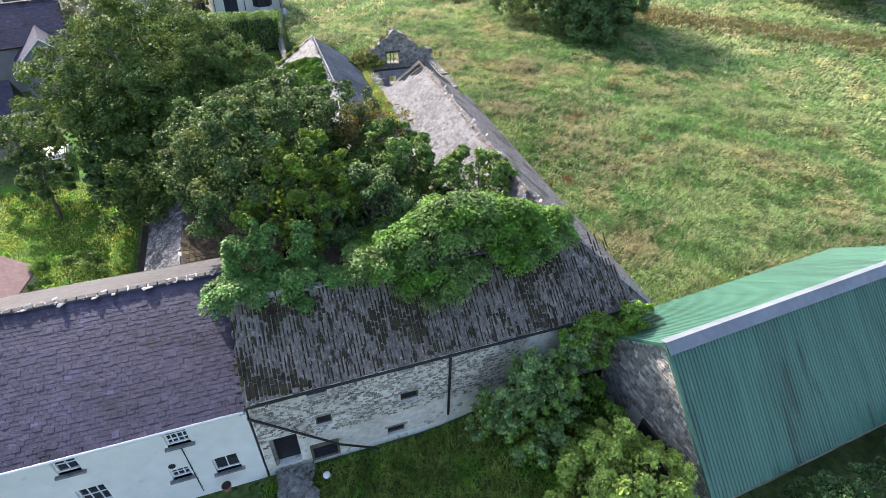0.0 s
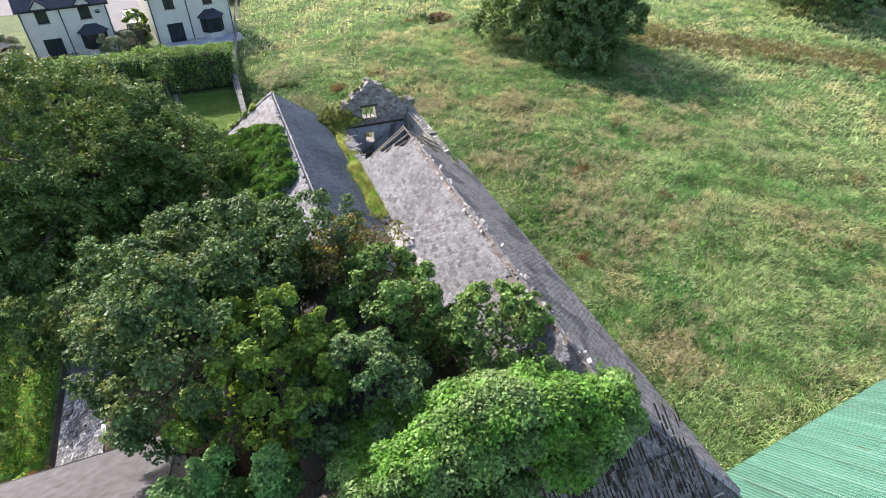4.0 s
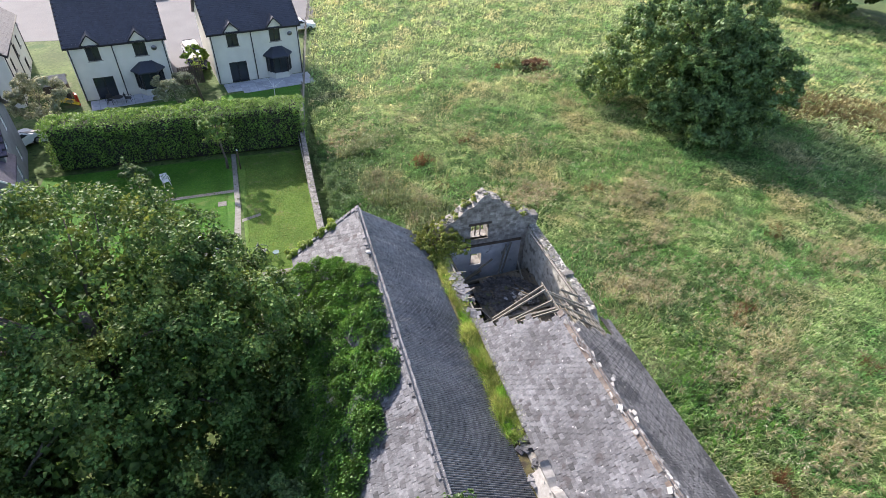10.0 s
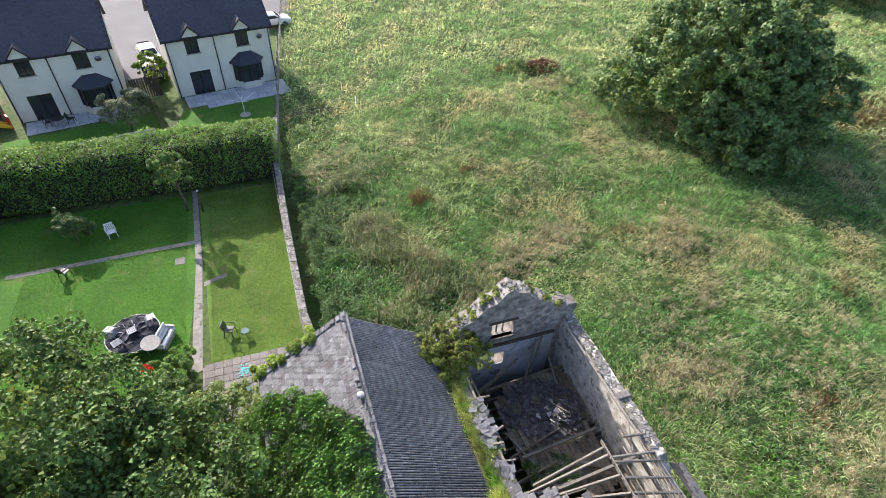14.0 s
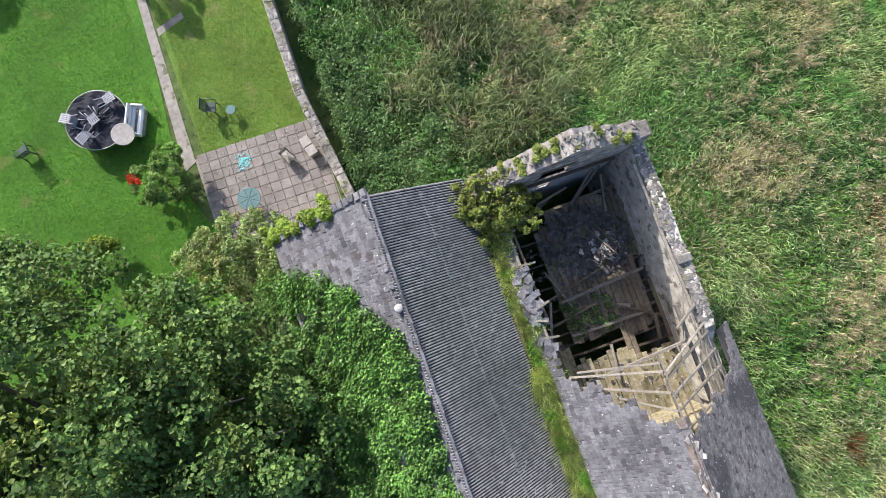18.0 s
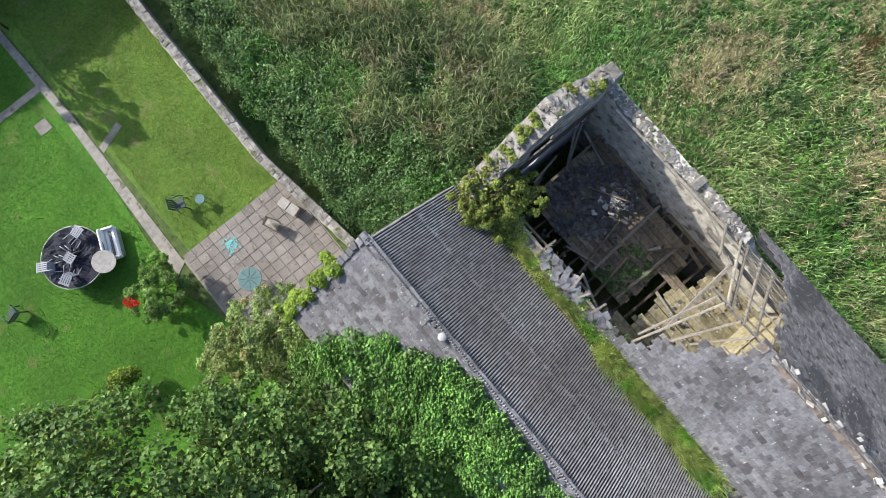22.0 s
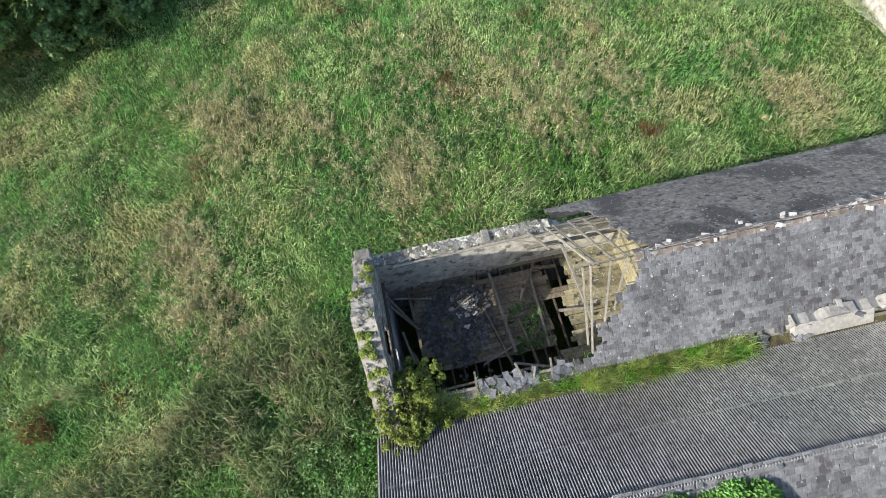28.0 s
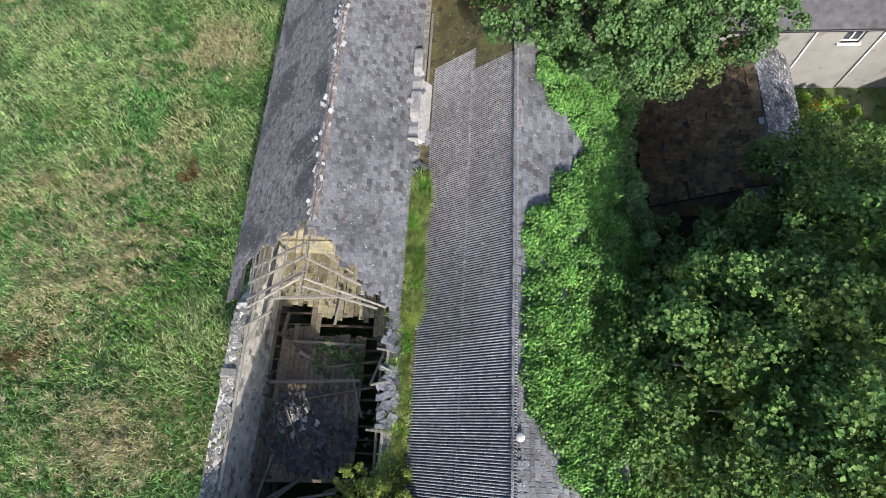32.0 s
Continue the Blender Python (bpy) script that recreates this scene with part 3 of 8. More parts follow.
def prism(name, poly, axis, a0, a1):
    """A closed polygon (pairs) pushed along an axis; the other two axes in order x, y, z."""
    V, n = [], len(poly)
    for a in (a0, a1):
        for p, q in poly:
            V.append((a, p, q) if axis == "x" else (p, a, q) if axis == "y" else (p, q, a))
    F = [tuple(range(n))[::-1], tuple(range(n, 2 * n))] + [(i, (i + 1) % n, n + (i + 1) % n, n + i) for i in range(n)]
    bm = bmesh.new()
    vs = [bm.verts.new(v) for v in V]
    for f in F:
        bm.faces.new([vs[i] for i in f])
    bmesh.ops.recalc_face_normals(bm, faces=bm.faces[:])
    me = bpy.data.meshes.new(name)
    bm.to_mesh(me)
    bm.free()
    return me


def corrugated(name, w, h, pitch, amp, thick=0.008, flat=0.0, segs=8):
    """A corrugated sheet w wide (across the waves) and h long, closed, in its own xy plane."""
    n = max(2, int(round(w / pitch * segs)))
    xs = np.linspace(0, w, n + 1)
    ph = np.mod(xs / pitch, 1)
    zs = amp * np.cos(2 * np.pi * ph) if not flat else amp * np.clip(np.cos(2 * np.pi * ph) * 3 + flat, -1, 1)
    ys = (0, h)
    V = [(x, y, z + d) for d in (0, -thick) for y in ys for x, z in zip(xs, zs)]
    m = n + 1
    F = []
    for i in range(n):
        F += [(i, i + 1, m + i + 1, m + i), (2 * m + i, 3 * m + i, 3 * m + i + 1, 2 * m + i + 1),
              (i, 2 * m + i, 2 * m + i + 1, i + 1), (m + i, m + i + 1, 3 * m + i + 1, 3 * m + i)]
    F += [(0, m, 3 * m, 2 * m), (n, 2 * m + n, 3 * m + n, m + n)]
    return fastmesh(name, V, F, False)


def wall(name, L, z0, z1, t, holes=(), top=None, step=0.0):
    """A wall along x from 0 to L, t thick towards +y, with openings (x0, x1, z0, z1); top(x) cuts its head."""
    xs = sorted({0.0, L, *[h[0] for h in holes], *[h[1] for h in holes]} | (set(np.arange(step, L, step)) if step else set()))
    zs = sorted({z0, z1, *[h[2] for h in holes], *[h[3] for h in holes]})
    lim = top or (lambda x: z1)
    solid = {}
    for i in range(len(xs) - 1):
        for k in range(len(zs) - 1):
            mx, mz = (xs[i] + xs[i + 1]) / 2, (zs[k] + zs[k + 1]) / 2
            inside = any(h[0] < mx < h[1] and h[2] < mz < h[3] for h in holes)
            solid[i, k] = not inside and max(lim(xs[i]), lim(xs[i + 1])) > zs[k] + 1e-4
    V, F, ids = [], [], {}

    def vid(i, k, s):
        key = (i, k, s)
        if key not in ids:
            ids[key] = len(V)
            z = zs[k] if k == 0 else min(zs[k], max(lim(xs[i]), zs[k - 1]))
            V.append((xs[i], s * t, z))
        return ids[key]

    for (i, k), ok in solid.items():
        if not ok:
            continue
        for s in (0, 1):
            f = (vid(i, k, s), vid(i + 1, k, s), vid(i + 1, k + 1, s), vid(i, k + 1, s))
            F.append(f if s == 0 else f[::-1])
        for di, dk, e in ((-1, 0, ((i, k + 1), (i, k))), (1, 0, ((i + 1, k), (i + 1, k + 1))), (0, -1, ((i, k), (i + 1, k))), (0, 1, ((i + 1, k + 1), (i, k + 1)))):
            if not solid.get((i + di, k + dk), False):
                (a, b), (c, d) = e
                F.append((vid(a, b, 0), vid(a, b, 1), vid(c, d, 1), vid(c, d, 0)))
    me = pymesh(name, V, F)
    return me


def stones(parent, fr, L, z0, z1, holes, material, near=lambda p: 0.0, cap=300, row=0.2, proud=0.03, top=None, name="stone", fill=0.92):
    """Uneven coursed stones on the face whose pose is fr (x along, y up, z out)."""
    mats, z = [], z0
    while z < z1 - 0.06:
        hh = rng.uniform(0.75, 1.25) * row
        x = -rng.uniform(0, 0.2)
        while x < L:
            ww = rng.uniform(0.9, 2.4) * row
            cx, cz = x + ww / 2, z + hh / 2
            ok = 0.04 < cx < L - 0.04 and cz < (top(cx) if top else z1) - hh * 0.4
            ok = ok and not any(h[0] - ww * 0.45 < cx < h[1] + ww * 0.45 and h[2] - hh * 0.45 < cz < h[3] + hh * 0.45 for h in holes)
            if ok and rng.random() < fill:
                m = fr @ Matrix.Translation((cx, cz + rng.normal(0, 0.01), -0.01)) @ Matrix.Rotation(rng.normal(0, 0.05), 4, "Z")
                mats.append(m @ Matrix.Diagonal((ww * 0.92, hh * 0.88, proud * rng.uniform(0.6, 1.6), 1)))
            x += ww
        z += hh
    pieces(name, mats, material, parent, near, cap, squash=0.12)


def tube(points, radii, sides=6):
    """Vertices and faces of a bent tapered rod."""
    P = [Vector(p) for p in points]
    V, F = [], []
    for i, p in enumerate(P):
        d = (P[min(i + 1, len(P) - 1)] - P[max(i - 1, 0)]).normalized()
        a = d.orthogonal().normalized()
        b = d.cross(a)
        for s in range(sides):
            q = 2 * math.pi * s / sides
            V.append(p + (a * math.cos(q) + b * math.sin(q)) * radii[i])
    for i in range(len(P) - 1):
        for s in range(sides):
            F.append((i * sides + s, i * sides + (s + 1) % sides, (i + 1) * sides + (s + 1) % sides, (i + 1) * sides + s))
    F.append(tuple(range(sides))[::-1])
    F.append(tuple((len(P) - 1) * sides + s for s in range(sides)))
    return V, F


def rods(name, specs, sides=6, smooth=True):
    V, F = [], []
    for pts, rad in specs:
        v, f = tube(pts, rad, sides)
        F += [tuple(i + len(V) for i in q) for q in f]
        V += v
    return pymesh(name, V, F, smooth)


def unit(a):
    return a / np.maximum(np.linalg.norm(a, axis=1, keepdims=True), 1e-6)


def leaf_mesh(name, P, N, size, wide=0.75, jitter=0.6, three=False):
    """One folded leaf at each place, facing about the given way."""
    n = len(P)
    N = unit(N + rng.normal(0, jitter, (n, 3)))
    T = unit(np.cross(N, rng.normal(0, 1, (n, 3))))
    B = np.cross(N, T)
    s = size * rng.uniform(0.6, 1.3, (n, 1))
    if three:
        V = np.stack([P - T * s * 0.5, P + B * s * 0.36 + T * s * 0.35, P - B * s * 0.36 + T * s * 0.28], 1).reshape(-1, 3)
        return fastmesh(name, V, np.arange(3 * n).reshape(-1, 3))
    V = np.stack([P - T * s * 0.5, P + B * s * wide * 0.5 + N * s * 0.12, P + T * s * 0.5 - N * s * 0.1, P - B * s * wide * 0.5 + N * s * 0.12], 1).reshape(-1, 3)
    F = np.arange(4 * n).reshape(-1, 4)
    return fastmesh(name, V, F)


def puffed(C, R, n, up=0.35, inner=0.6, lift=0.5):
    """Places and directions on clumps round the centres C with radii R, n in all."""
    w = R ** 2 / np.sum(R ** 2)
    idx = rng.choice(len(C), n, p=w)
    D = unit(rng.normal(0, 1, (n, 3)) + np.array([0, 0, up]))
    rad = R[idx, None] * (inner + (1 - inner) * np.sqrt(rng.random((n, 1)))) * (1 + 0.08 * rng.normal(0, 1, (n, 1)))
    P = C[idx] + D * rad * np.array([1, 1, 0.8])
    return P, unit(D + lift * np.array([-0.12, 0.34, 0.98]))


def crown_clumps(crowns, low=-0.45):
    """Sprays in clumps over the crown: each clump carries several small sprays on its outer side."""
    C, R = [], []
    for cx, cy, cz, rx, ry, rz, k, pr in crowns:
        k = int(k * 1.3)
        D = unit(rng.normal(0, 1, (k * 2, 3)) + np.array([0, 0, 0.25]))
        D = D[D[:, 2] > low][:k]
        f = rng.uniform(0.6, 1.0, (len(D), 1)) ** 0.5
        c = np.array([cx, cy, cz]) + D * f * np.array([rx, ry, rz])
        r = pr * rng.uniform(0.45, 1.1, len(D))
        m = 6
        E = unit(rng.normal(0, 1, (len(D) * m, 3)) + 0.8 * np.repeat(D, m, axis=0) + np.array([0, 0, 0.3]))
        q = np.repeat(r, m)
        C.append(np.repeat(c, m, axis=0) + E * (q * rng.uniform(0.40, 0.75, len(q)))[:, None] * np.array([1, 1, 0.75]))
        R.append(q * rng.uniform(0.38, 0.60, len(q)))
    return np.concatenate(C), np.concatenate(R)


def tree(name, label, base, crowns, n, leaf, leaves, bark=None, trunk=0.35, limbs=14, category="tree", inner=0.6, core=0.0):
    """A tapered trunk with limbs, and a crown of clumps of single leaves."""
    t = thing(name, label, category, base)
    b = Vector(base)
    C, R = crown_clumps(crowns)
    mid = Vector(C.mean(axis=0))
    top = Vector((mid.x, mid.y, mid.z + 0.3 * (C[:, 2].max() - mid.z)))
    fork = b.lerp(mid, 0.45)
    specs = [([b - b, (b.lerp(fork, 0.5) - b) + Vector((0.08, -0.06, 0)), fork - b, top - b], [trunk * 1.25, trunk, trunk * 0.8, trunk * 0.3])]
    for i in rng.choice(len(C), min(limbs, len(C)), replace=False):
        e = Vector(C[i])
        s = fork.lerp(top, rng.uniform(0, 0.7))
        k = s.lerp(e, 0.5) + Vector((rng.normal(0, 0.2), rng.normal(0, 0.2), 0.25))
        specs.append(([s - b, k - b, s.lerp(e, 0.9) - b], [trunk * 0.3, trunk * 0.18, trunk * 0.05]))
    part("trunk", rods("trunk", specs), bark or M_bark, t)
    three = base[1] > 58
    n = n if three else int(n * 0.46)
    core = core or 1.9 * leaf
    P, N = puffed(C, R, n, inner=inner)
    leaf = np.full((n, 1), leaf * 0.96)
    if core:
        for cx, cy, cz, rx, ry, rz, k, pr in crowns:
            m = k * 16
            D = unit(rng.normal(0, 1, (m, 3))) * rng.uniform(0.3, 0.68, (m, 1)) * np.array([rx, ry, rz])
            P, N = np.concatenate([P, np.array([cx, cy, cz]) + D]), np.concatenate([N, unit(rng.normal(0, 1, (m, 3)))])
            leaf = np.concatenate([leaf, np.full((m, 1), core * 0.6)])
    part("crown", leaf_mesh("crown", P - np.array(base), N, leaf, 0.95, 0.42, three), leaves, t)
    return t


def blades(name, P, h, w, lean=(0.0, 0.0), spread=0.35):
    """Single bent blades of grass, h long, at the places P."""
    n = len(P)
    hh = h * rng.uniform(0.55, 1.35, (n, 1))
    a = rng.uniform(0, 2 * np.pi, n)
    S = np.stack([np.cos(a), np.sin(a), np.zeros(n)], 1) * (w * rng.uniform(0.6, 1.4, (n, 1)))
    T = np.concatenate([rng.normal(0, spread, (n, 2)) + np.array(lean), np.full((n, 1), 0.9)], 1)
    T = unit(T) * hh
    V = np.stack([P - S, P + S, P + T], 1).reshape(-1, 3)
    return fastmesh(name, V, np.arange(3 * n).reshape(-1, 3))


def S(a, b, x):
    t = np.clip((np.asarray(x, dtype=float) - a) / (b - a), 0, 1)
    return t * t * (3 - 2 * t)


def G(x, y):
    """Height of the ground: gardens low and level, the meadow higher and rolling."""
    x, y = np.asarray(x, dtype=float), np.asarray(y, dtype=float)
    m = S(3.8, 9, x) * (1 - S(62, 80, y) * (1 - S(8, 18, x)))
    m = m * (1 - 0.5 * S(62, 90, y))
    bumps = 0.09 * np.sin(x * 0.9 + 1.3 * np.sin(y * 0.37)) * np.cos(y * 0.8 + np.sin(x * 0.5)) + 0.06 * np.sin(x * 2.3 + y * 1.1) * np.sin(y * 1.9)
    return -0.4 + m * (0.95 + bumps)


# ---- ground ----
gx = np.concatenate([[-2500, -600, -200, -120, -80], np.arange(-60, 110, 1.0), [115, 125, 150, 200, 600, 2500]])
gy = np.concatenate([[-2500, -600, -200, -80, -40], np.arange(-20, 135, 1.0), [140, 160, 200, 600, 2500]])
X, Y = np.meshgrid(gx, gy)
V = np.stack([X.ravel(), Y.ravel(), G(X, Y).ravel()], 1)
nx, ny = len(gx), len(gy)
I = (np.arange(ny - 1)[:, None] * nx + np.arange(nx - 1)[None]).ravel()
solo("ground", fastmesh("ground", V, np.stack([I, I + 1, I + nx + 1, I + nx], 1), True), M_soil, "rough meadow soil under long grass", "ground", kind="structure")
GZ = -0.4


def sheet(name, poly, z, material, label, category):
    """A level sheet of ground, 40 mm thick, lying on the soil."""
    return solo(name, prism(name, poly, "z", z - 0.06, z), material, label, category, kind="structure")


sheet("lawn_1", [(-16.5, 49.5), (-3.1, 49.0), (-2.35, 58.0), (-2.8, 65.5), (-16.5, 65.5)], GZ + 0.012, M_lawn, "mown garden lawn, sunlit and patchy", "lawn")
sheet("lawn_2", [(-1.75, 49.95), (2.95, 50.1), (2.95, 65.5), (-2.3, 65.5), (-2.0, 58.0)], GZ + 0.012, M_lawn_dry, "mown strip of lawn inside the garden wall", "lawn")
sheet("lawn_3", [(-24, 27), (-9.4, 27), (-9.4, 41), (-24, 43)], GZ + 0.012, M_lawn, "small sunlit back lawn", "lawn")
sheet("lawn_4", [(-16.5, 42), (-2.2, 42), (-2.2, 46.6), (-3.1, 48.95), (-3.3, 50.2), (-16.5, 50.4)], GZ + 0.007, M_lawn, "lawn shaded by a large tree", "lawn")
sheet("path_1", [(-2.75, 49.6), (-2.2, 49.9), (-2.12, 58.0), (-2.38, 66.0), (-2.72, 66.0), (-2.5, 58.0)], GZ + 0.02, M_path, "narrow worn concrete garden path", "path")
sheet("path_2", [(-13, 59.8), (-2.5, 60.05), (-2.5, 60.4), (-13, 60.15)], GZ + 0.024, M_path, "narrow concrete path across the lawn", "path")
# The yard's deep shade is put into this sheet's near-black colour.
sheet("yard", [(-9.2, 24.9), (1.0, 24.9), (1.0, 34), (-9.2, 34)], GZ + 0.016, M_dark, "earth yard behind the house, coloured dark for its shade", "yard")
fps = [Matrix.Translation((rng.uniform(-2.35, -0.95), rng.uniform(10.5, 13.15), GZ + 0.45 + rng.uniform(-0.01, 0.02))) @ Euler((rng.normal(0, 0.05), rng.normal(0, 0.05), rng.uniform(0, 6.28))).to_matrix().to_4x4() @ Matrix.Diagonal((rng.uniform(0.15, 0.5), rng.uniform(0.15, 0.4), 0.05, 1)) for i in range(60)]
fpo = sheet("front_path", [(-2.3, 10.6), (-0.9, 10.6), (-1.1, 13.2), (-2.4, 13.2)], GZ + 0.45, M_rubble_dark, "rough stone slab path to the barn door", "path")
pieces("path_stone", fps, M_rubble_dark, fpo, squash=0.15)
sheet("road", [(-14, 84), (-4.8, 86), (-1.5, 99), (8.2, 100), (10, 118), (-60, 118), (-60, 100), (-16, 98)], GZ + 0.02, M_tarmac, "pale tarmac drive and turning area", "road")

# ---- the long barn ----
RX, RZ, TE, TW = 11.1, 8.0, 0.82, 0.82
barn = thing("barn", "long derelict stone barn with slipped slates and a fallen roof end", "barn", (0, 0, 0), kind="")
EAVE_E, EAVE_W = 14.95, 8.42


def ez(x):
    return RZ - TE * abs(x - RX)


north_holes = [(2.4, 3.4, 5.35, 6.25), (2.55, 3.2, 3.55, 4.35)]


def gable_top(x):
    return max(4.4, RZ + 0.12 - 0.80 * abs(x - 3.15) + 0.10 * math.sin(7 * x) + (0.3 if x < 0.5 or x > 5.6 else 0))


part("gable_wall", wall("gable_wall", 6.2, -0.4, 8.2, 0.72, north_holes, gable_top, 0.31), M_rubble, barn, "grey rubble gable standing clear of the roof", Matrix.Translation((7.95, 43.33, 0)))
part("side_wall", wall("side_wall", 30.0, -0.4, 5.75, 0.43, (), lambda x: 5.15 if x < 23.4 else 5.72 + 0.04 * math.sin(2.1 * x), 0.6), M_plaster_beige, barn, "east wall with crumbling beige plaster", frame_of((14.15, 13.35, 0), (0, 1, 0), (-1, 0, 0)))
part("side_wall", wall("side_wall", 24.0, -0.4, 5.6, 0.55, (), lambda x: 5.6 + 0.06 * math.sin(4 * x), 0.8), M_rubble_dark, barn, "", frame_of((8.75, 19.35, 0), (0, 1, 0), (-1, 0, 0)))
part("cross_wall", wall("cross_wall", 4.6, -0.4, 7.7, 0.4, [(1.8, 2.7, 3.4, 5.3)], lambda x: ez(8.78 + x) - 0.25, 0.46), M_wood_lichen, barn, "boarded partition stained yellow with lichen", Matrix.Translation((8.78, 33.6, 0)))
# inner faces of the ruined end
part("wall_batter", prism("wall_batter", [(13.72, 5.62), (13.72, -0.4), (13.64, -0.4), (13.66, 3.0), (13.64, 4.7)], "y", 34.0, 43.33), M_plaster_beige, barn, "broken inner face of the east wall")
part("plaster_face", wall("plaster_face", 4.55, -0.4, 4.85, 0.05, [(1.63, 2.28, 3.55, 4.35)]), M_plaster, barn, "bluish damp plaster below the gable ledge", Matrix.Translation((8.8, 43.27, 0)))
part("ledge", boxm("ledge", 8.8, 13.35, 43.2, 43.33, 4.86, 4.98, 0.02), M_wood_dark, barn)
for x in (10.72, 11.0):
    part("window_bar", boxm("window_bar", x - 0.03, x + 0.03, 43.6, 43.66, 5.35, 6.25, 0.008), M_wood, barn)
part("lintel", boxm("lintel", 10.2, 11.5, 43.30, 43.45, 6.25, 6.4, 0.015), M_wood_dark, barn)
part("sill", boxm("sill", 10.25, 11.45, 43.26, 43.5, 5.27, 5.35, 0.012), M_wood, barn)
stones(barn, frame_of((14.1, 43.325, 0), (-1, 0, 0), (0, 0, 1)), 6.1, 4.98, 8.0, [(2.8, 3.8, 5.3, 6.4)], M_rubble, lambda p: -p.z, 260, 0.19, 0.045, lambda x: gable_top(6.15 - x) - 0.1)
# rough capping stones on the broken heads of the walls
caps = []
for i in range(560):
    if i < 250:
        x = rng.uniform(0, 6.2)
        p = (7.95 + x, 43.33 + rng.uniform(0.08, 0.64), gable_top(x) - 0.03)
    else:
        y = rng.uniform(37.0, 43.3)
        p = (14.15 - rng.uniform(0.04, 0.46), y, 5.70 + 0.04 * math.sin(2.1 * (y - 13.35)))
    caps.append(Matrix.Translation(p) @ Euler((rng.normal(0, 0.09), rng.normal(0, 0.09), rng.uniform(0, 6.28))).to_matrix().to_4x4() @ Matrix.Diagonal((rng.uniform(0.08, 0.24), rng.uniform(0.07, 0.17), rng.uniform(0.025, 0.055), 1)))
pieces("capping_stone", caps, M_rubble_dark, barn, squash=0.15)
part("padstone", boxm("padstone", 13.68, 14.2, 39.0, 39.3, 5.72, 5.84, 0.03), M_rubble_dark, barn)
part("padstone", boxm("padstone", 13.75, 14.25, 43.35, 43.95, 5.9, 6.3, 0.05), M_rubble_dark, barn)

sE, sW = Vector((-1, 0, TE)).normalized(), Vector((1, 0, TW)).normalized()
LE, LW = (EAVE_E - RX) / sE.x * -1, (RX - EAVE_W) / sW.x
LE = abs(LE)


def break_line(b, side):
    """How far north the slates reach, for a height b up the slope."""
    if side > 0:
        return float(np.interp(b, (0, 0.7, 1.3, LE), (23.2, 22.4, 21.7, 21.35))) + 0.15 * math.sin(b * 5.1)
    return 23.9 - 2.5 * (b / LW) + 0.2 * math.sin(b * 6.3)


# east slope runs from the hip at the south to the broken edge; west slope likewise
def hip_e(a, b):
    return a > b * 3.65 / LE + 0.05


def on_e(a, b):
    return hip_e(a, b) and a < break_line(b, 1)


hole_w = (20.6 - 13.3, 22.9 - 13.3)


def on_w(a, b):
    if hole_w[0] - 0.7 < a < hole_w[1] + 0.2 and b > LW - 1.25 + 0.45 * math.sin(a * 3):
        return False
    return a > 4.4 and a < break_line(b, -1)


near_n = lambda p: abs(p.y - 32)
part("roof_deck", prism("roof_deck", [(RX, RZ - 0.02), (EAVE_E, ez(EAVE_E) - 0.02), (EAVE_E, ez(EAVE_E) - 0.06), (RX, RZ - 0.06)], "y", 17.2, 34.0), M_deck, barn)
part("eave_board", prism("eave_board", [(EAVE_E - 0.75, ez(EAVE_E - 0.75) - 0.02), (EAVE_E, ez(EAVE_E) - 0.02), (EAVE_E, ez(EAVE_E) - 0.06), (EAVE_E - 0.75, ez(EAVE_E - 0.75) - 0.06)], "y", 34.0, 36.5), M_deck, barn)
part("roof_deck", prism("roof_deck", [(EAVE_W, ez(EAVE_W) - 0.02), (RX, RZ - 0.02), (RX, RZ - 0.06), (EAVE_W, ez(EAVE_W) - 0.06)], "y", 23.0, 34.4), M_deck, barn)
slates(barn, (EAVE_E, 13.3, ez(EAVE_E)), (0, 1, 0), sE, 24.5, LE, 0.235, 0.175, M_slate_east, on_e, near_n, 300)
# the west slope is laid from the north so that its normal faces out
slates(barn, (EAVE_W, 37.8, ez(EAVE_W)), (0, -1, 0), sW, 24.5, LW, 0.235, 0.175, M_slate, lambda a, b: on_w(24.5 - a, b), near_n, 300)
# ridge tiles, some gone, with lime mortar left behind
ridge = []
for i in range(60):
    y = 17.6 + i * 0.30
    if y > 35.2 or rng.random() < 0.12:
        continue
    ridge.append(y)
rt = prism("ridge_tile", [(-0.16, -0.13), (0.0, 0.02), (0.16, -0.13), (0.19, -0.10), (0.0, 0.055), (-0.19, -0.10)], "y", -0.145, 0.145)
rt.materials.append(M_ridge_red)
for y in ridge:
    part("ridge_tile", rt, M_ridge_red, barn, "", pose(RX, y, RZ + 0.03, rng.normal(0, 2), 0, rng.normal(0, 1.5)))
lime = [Matrix.Translation((RX + rng.normal(0, 0.12), y, RZ + 0.03 + rng.uniform(0, 0.02))) @ Euler((rng.normal(0, 0.1), rng.choice([-0.6, 0.6]), rng.uniform(-0.5, 0.5))).to_matrix().to_4x4() @ Matrix.Diagonal((rng.uniform(0.05, 0.2), rng.uniform(0.06, 0.26), 0.014, 1)) for y in np.concatenate([rng.uniform(18, 35.2, 90), rng.normal(26, 2.5, 60)])]
pieces("lime_patch", lime, M_lime, barn, squash=0.2)

# bare rafters and battens round the broken end


def timber(name, a, b, w, d, material=M_wood, parent=barn):
    """A sawn timber from a to b."""
    a, b = Vector(a), Vector(b)
    L = (b - a).length
    q = (b - a).to_track_quat("X", "Z").to_matrix().to_4x4()
    part(name, boxm(name, 0, L, -w / 2, w / 2, -d / 2, d / 2, 0.006), material, parent, "", Matrix.Translation(a) @ q)


